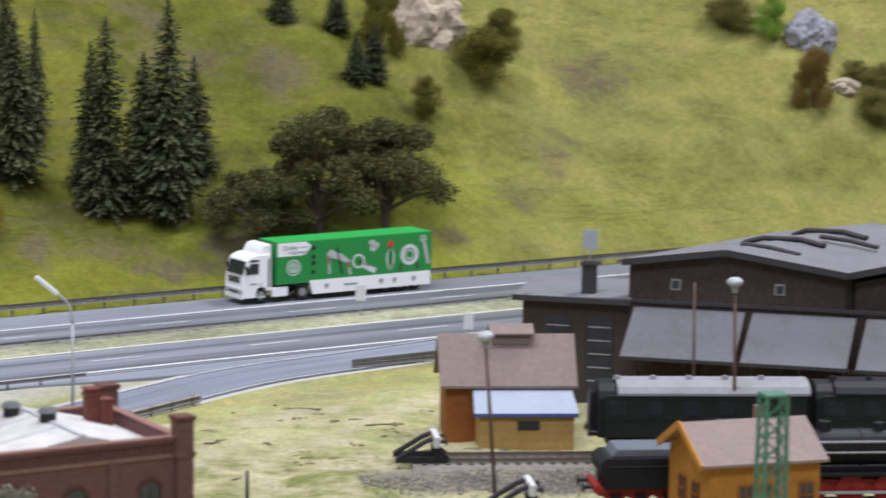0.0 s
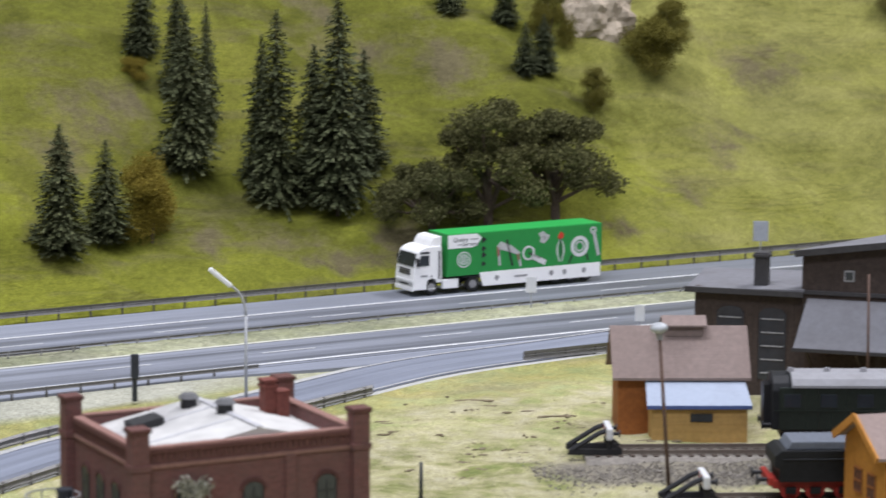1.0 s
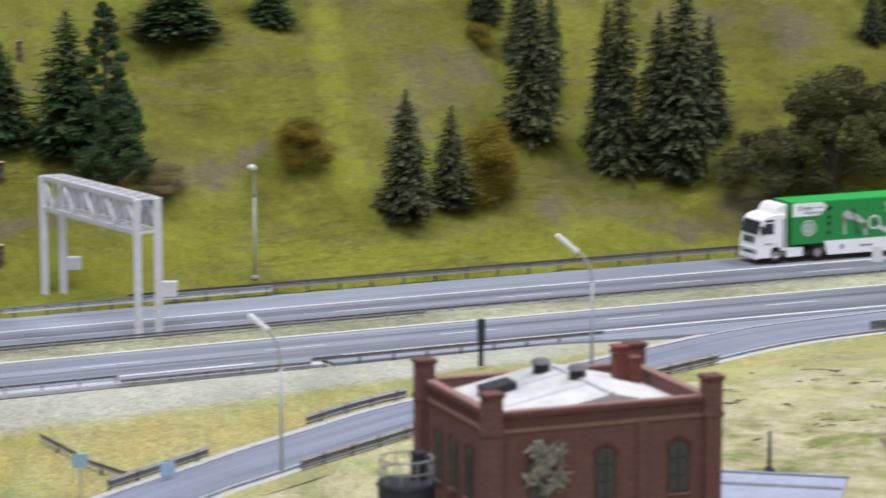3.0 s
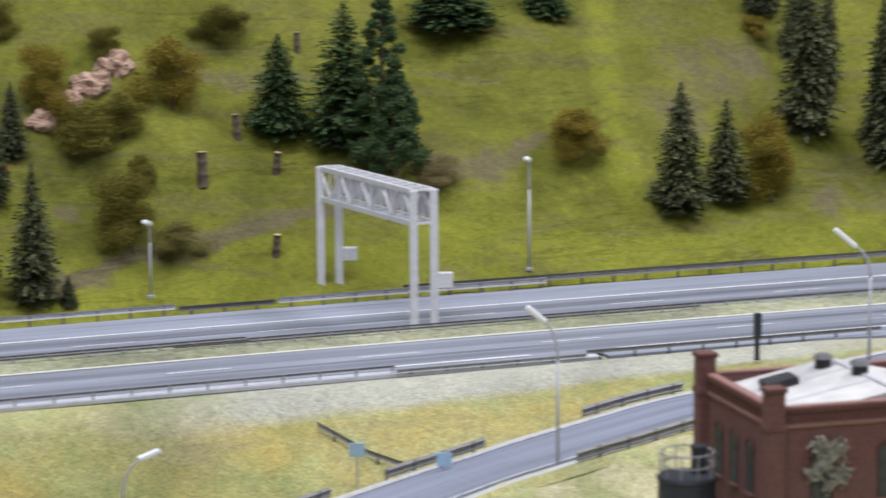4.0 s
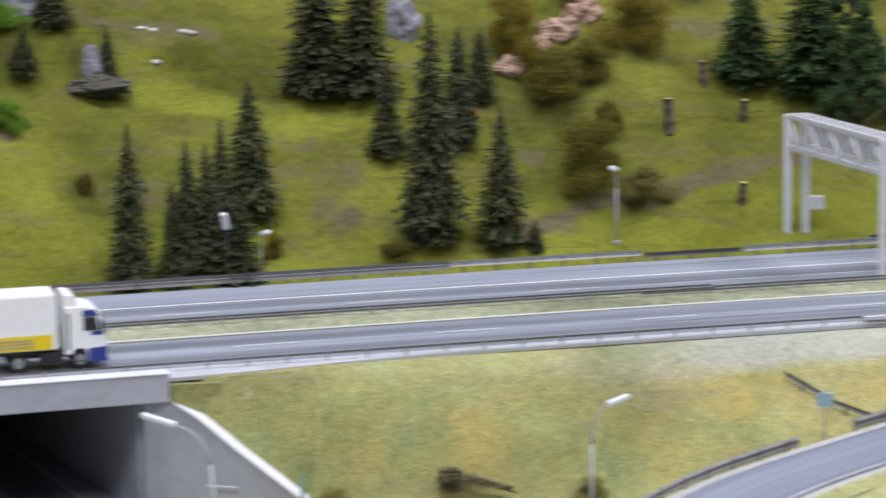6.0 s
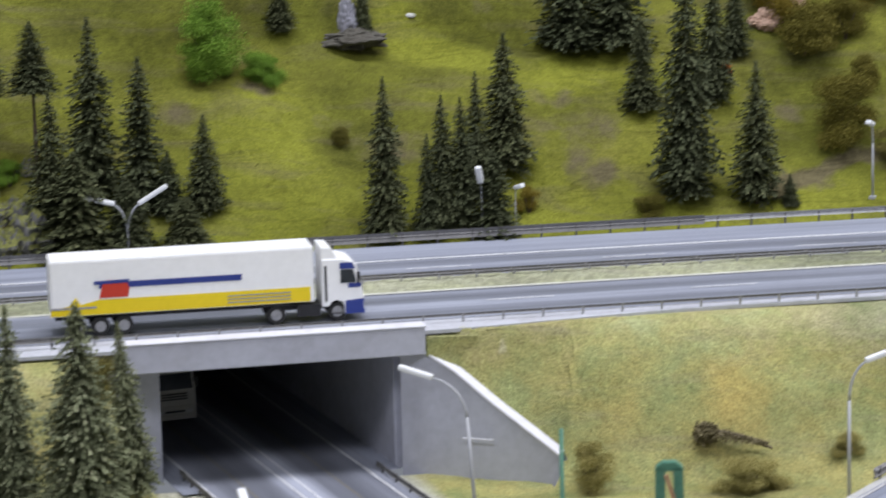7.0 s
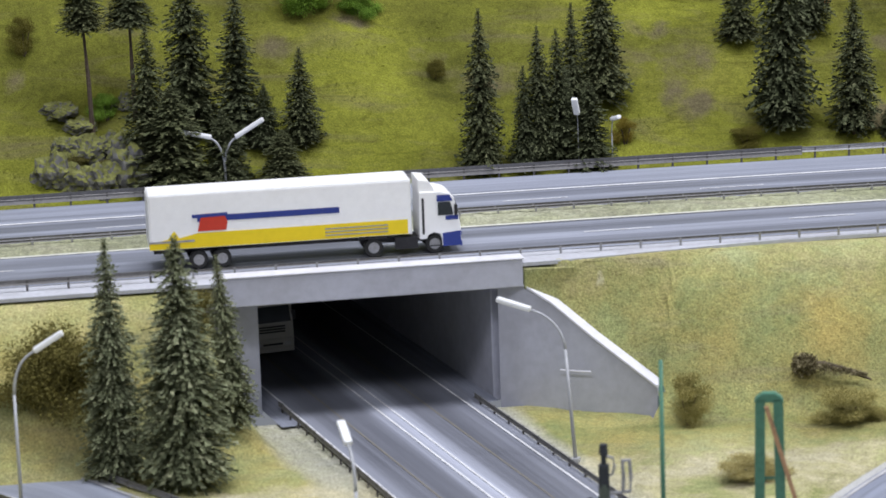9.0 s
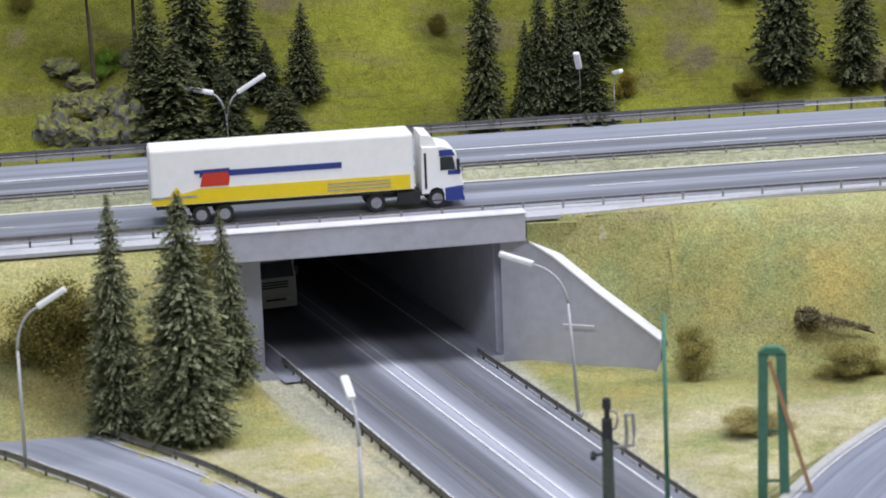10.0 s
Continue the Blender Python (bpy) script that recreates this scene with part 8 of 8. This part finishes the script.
BUSHES_HIGH = [
    (-0.606, 2.320, 0.040, 0.034, "r"),
    (0.339, 2.514, 0.069, 0.053, "m"),
    (0.185, 2.482, 0.039, 0.041, "m"),
    (0.346, 2.677, 0.017, 0.024, "m"),
    (0.073, 2.419, 0.025, 0.040, "b"),
    (-0.124, 2.457, 0.055, 0.055, "m"),
    (-0.155, 2.341, 0.052, 0.048, "o"),
    (-0.141, 2.387, 0.029, 0.027, "o"),
    (-0.116, 2.332, 0.027, 0.042, "d"),
    (-0.217, 2.439, 0.050, 0.040, "m"),
    (-0.188, 2.410, 0.040, 0.059, "o"),
    (-0.159, 2.423, 0.035, 0.042, "o"),
    (-0.177, 2.488, 0.023, 0.028, "o"),
    (0.183, 2.482, 0.039, 0.043, "m"),
    (-0.601, 2.241, 0.035, 0.037, "g"),
    (-0.563, 2.253, 0.020, 0.024, "g"),
    (-0.500, 2.222, 0.014, 0.016, "o"),
    (-0.363, 2.202, 0.019, 0.017, "m"),
]
BUSHES_LOW = [
    (-0.283, 2.227, 0.014, 0.023, "o"),
    (0.828, 2.786, 0.050, 0.062, "o"),
    (0.752, 2.720, 0.038, 0.031, "o"),
    (0.729, 2.785, 0.062, 0.034, "o"),
    (1.110, 2.915, 0.036, 0.048, "d"),
    (1.147, 2.892, 0.044, 0.034, "g"),
    (1.156, 2.812, 0.052, 0.030, "r"),
    (1.165, 2.836, 0.040, 0.028, "r"),
    (1.215, 2.857, 0.024, 0.036, "d"),
    (1.222, 2.808, 0.034, 0.046, "d"),
    (1.252, 2.866, 0.030, 0.040, "d"),
    (-0.707, 2.115, 0.019, 0.022, "g"),
    (-0.266, 2.515, 0.026, 0.039, "o"),
    (-0.088, 2.540, 0.031, 0.042, "o"),
    (-0.600, 2.241, 0.058, 0.048, "g"),
    (-0.563, 2.255, 0.021, 0.025, "g"),
    (-0.586, 2.311, 0.021, 0.045, "g"),
    (-0.775, 2.146, 0.028, 0.023, "o"),
    (0.866, 2.871, 0.026, 0.031, "o"),
]
NEAR = [
    (-0.574, 1.707, 0.138, 0.043),
    (-0.530, 1.695, 0.143, 0.061),
    (-0.518, 1.758, 0.102, 0.029),
]
NBUSH = [
    (-0.612, 1.728, 0.055, 0.062, "d"),
    (-0.273, 1.850, 0.032, 0.027, "s"),
    (-0.179, 1.857, 0.021, 0.036, "s"),
    (-0.222, 1.740, 0.015, 0.036, "p"),
    (-0.548, 1.790, 0.026, 0.034, "d"),
    (-0.127, 1.901, 0.012, 0.017, "s"),
    (-0.716, 2.073, 0.012, 0.018, "d"),
    (-0.697, 2.076, 0.010, 0.014, "d"),
    (-0.726, 2.066, 0.008, 0.012, "d"),
]
STUMPS = [
    (-0.075, 2.453, 0.019, 0.006),
    (-0.099, 2.398, 0.024, 0.008),
    (-0.046, 2.427, 0.016, 0.006),
    (-0.045, 2.342, 0.015, 0.006),
    (-0.030, 2.538, 0.015, 0.005),
]
M_CUT = worn("sawn_wood", (0.45, 0.34, 0.20), 0.8, spread=0.2, scale=200)


for i, (x, y, h, w) in enumerate(SPRUCES_WEST + SPRUCES_MID + SPRUCES_EAST):
    spruce(i, x, y, h, w * (1.1 if x < -0.55 else 0.95 if x < 0.1 else 0.9), "dark green spruce tree with drooping needle sprays")
def clumpy_fir(k, x, y, height, width):
    """A broad conifer whose boughs stand in puffy clumps."""
    rng = random.Random(300 + k)
    tree = thing("fir_tree", pose(x, y, land_z(x, y) - 0.002, 0, 0, k * 40), "broad deep-green conifer with puffy clumped boughs", "tree", group="conifers")
    h, w = height * 1000, width * 1000
    bm = B()
    tube(bm, [(0, 0, -3), (0.5, 0, h * 0.4), (0, 0.4, h * 0.9)], w * 0.05, 8, 0.4)
    centres = []
    for i in range(46):
        u = (i + 0.5) / 46
        a = i * 2.4 + rng.uniform(-0.3, 0.3)
        r = w * 0.42 * (1 - u) ** 0.55 * rng.uniform(0.55, 1.05)
        z = h * (0.10 + 0.86 * u)
        s = w * rng.uniform(0.085, 0.14) * (1.1 - 0.5 * u)
        p = Vector((math.cos(a) * r, math.sin(a) * r, z))
        centres.append((p, Vector((s, s, s * 0.75))))
        if i % 2:
            tube(bm, [(0, 0, z - h * 0.04), p], w * 0.012, 5, 0.4)
    part("trunk", bm, M_BARK, tree)
    bm = B()
    clump_crown(bm, centres, 330, w * 0.022, rng)
    part("crown", bm, M_FIR, tree)
    return tree


clumpy_fir(1, *FIRS[2])
clumpy_fir(2, FIRS[3][0] + 0.014, *FIRS[3][1:])
for i, (x, y, h, w) in enumerate(FIRS[:2] + FIRS[4:]):
    spruce(i + 2, x, y, h, w * 1.05, "broad dense deep-green fir tree on the hillside", "fir_tree", True)
for i, (x, y, h, w) in enumerate(NEAR):
    spruce(i, x, y, h, w * 0.88, "tall spruce tree beside the underpass with ragged sprays", lean=(0, 6 if i == 2 else 0), pale=True)
def pine(k, x, y, height, width):
    tree = thing("pine_tree", pose(x, y, land_z(x, y) - 0.002, 0, -2, k * 90), "tall pine tree with a bare trunk and a high crown", "tree", group="conifers")
    bm = B()
    h = height * 1000
    tube(bm, [(0, 0, -2), (0.6, 0.3, h * 0.3), (0, 0, h * 0.65), (0.3, 0, h * 0.97)], 2.1, 8, 0.35)
    part("trunk", bm, M_BARK, tree)
    me = SPRUCE_KINDS[k][1]
    share("crown", me, tree, Matrix.Translation((0, 0, height * 0.57)) @ Matrix.Diagonal((width / 0.30, width / 0.30, height * 0.45, 1)))


pine(0, -0.713, 2.101, 0.126, 0.032)
pine(1, -0.689, 2.123, 0.112, 0.036)
for x, y, h, w in ((-0.242, 2.368, 0.012, 0.009),):
    ob = thing("bush", pose(x, y, land_z(x, y) - 0.001), "small bright orange shrub between spruce trees", "bush", group="bushes")
    me = BUSH_KINDS[1].copy()
    me.materials.clear()
    me.materials.append(leafy("orange_leaves", (0.30, 0.07, 0.012), (0.62, 0.17, 0.03), (0.72, 0.26, 0.06)))
    share("foliage", me, ob, Matrix.Diagonal((w, w, h, 1)))
for i, (x, y, h, w) in enumerate(OAKS):
    oak(i, x, y, h, w)
for i, (x, y, h, w, tint) in enumerate(BUSHES_HIGH + BUSHES_LOW + NBUSH):
    bush(i, x, y, h, w, tint)
for x, y, h, w in STUMPS:
    ob = thing("tree_stump", pose(x, y, land_z(x, y), 6 * math.sin(x * 90), 8 * math.cos(y * 70), 0), "tall sawn tree stump with a pale cut top", "stump", group="stumps")
    bm = B()
    r = w * 560
    tube(bm, [(0, 0, -2), (0.2, 0, h * 300), (0, 0.3, h * 700), (0, 0, h * 1000)], r, 9, 0.85)
    part("trunk", bm, M_BARK, ob)
    bm = B()
    rod(bm, (0, 0, h * 1000), (0, 0, h * 1000 + 0.4), r * 0.8, r * 0.78, 9)
    part("cut_face", bm, M_CUT, ob, "pale sawn wood")


# ---- flock fibres standing on the turf ----
def fibres(name, count, x0, x1, o0, o1, height, material, label, seed, west=1.0):
    rng = np.random.RandomState(seed)
    xs = x0 + (x1 - x0) * rng.rand(count) ** west
    os = o0 + (o1 - o0) * rng.rand(count)
    turn, lean, tall = rng.rand(count) * 6.283, rng.rand(count) * 6.283, height * (0.5 + rng.rand(count))
    verts, faces, worn_there = [], [], []
    for x, o, a, b, h in zip(xs, os, turn, lean, tall):
        p = at_road(x, o)
        if o < 0 and sunken(p.x, p.y):
            continue
        if o < 0:
            u, behind = wing_place(p.x, p.y)
            if (-0.1 < u < 0.78 + 0.3 * a / 6.283 and behind < 0.06) or SLIP_GAP(p.x, p.y) or gravel_at(p.x, p.y) > 0.2:
                continue
        p.z = land_z(p.x, p.y) - 0.0006
        side = Vector((math.cos(a), math.sin(a), 0)) * 0.00032
        k = len(verts)
        verts += [p - side, p + side, p + Vector((math.cos(b) * h, math.sin(b) * h, h * 0.6))]
        faces.append((k, k + 1, k + 2))
        worn_there.append(wear_at(p, o))
    me = bpy.data.meshes.new(name)
    me.from_pydata(verts, [], faces)
    me.materials.append(material)
    wear = me.color_attributes.new("wear", "FLOAT_COLOR", "POINT")
    wear.data.foreach_set("color", [c for v in worn_there for c in v * 3])
    return tagged(new(name, me), label, "grass", kind="stuff")


def SLIP_GAP(x, y):
    if x > -0.3 and ((SLIP_XYZ[:, 0] - x) ** 2 + (SLIP_XYZ[:, 1] - y) ** 2).min() < 0.042 ** 2:
        return True
    return any((q.x - x) ** 2 + (q.y - y) ** 2 < 0.038 ** 2 for q in WEST_LINE[8:50]) if x < -0.3 else False


fibres("hill_grass", 70000, -0.85, 1.15, 0.166, 0.44, 0.0017, M_TURF, "fine yellow-green flock grass on the hillside", 3, 1.5)
fibres("field_grass", 22000, -0.68, 0.50, -0.33, -0.118, 0.0014, M_FIELD, "fine straw-green flock grass beside the motorway", 4)
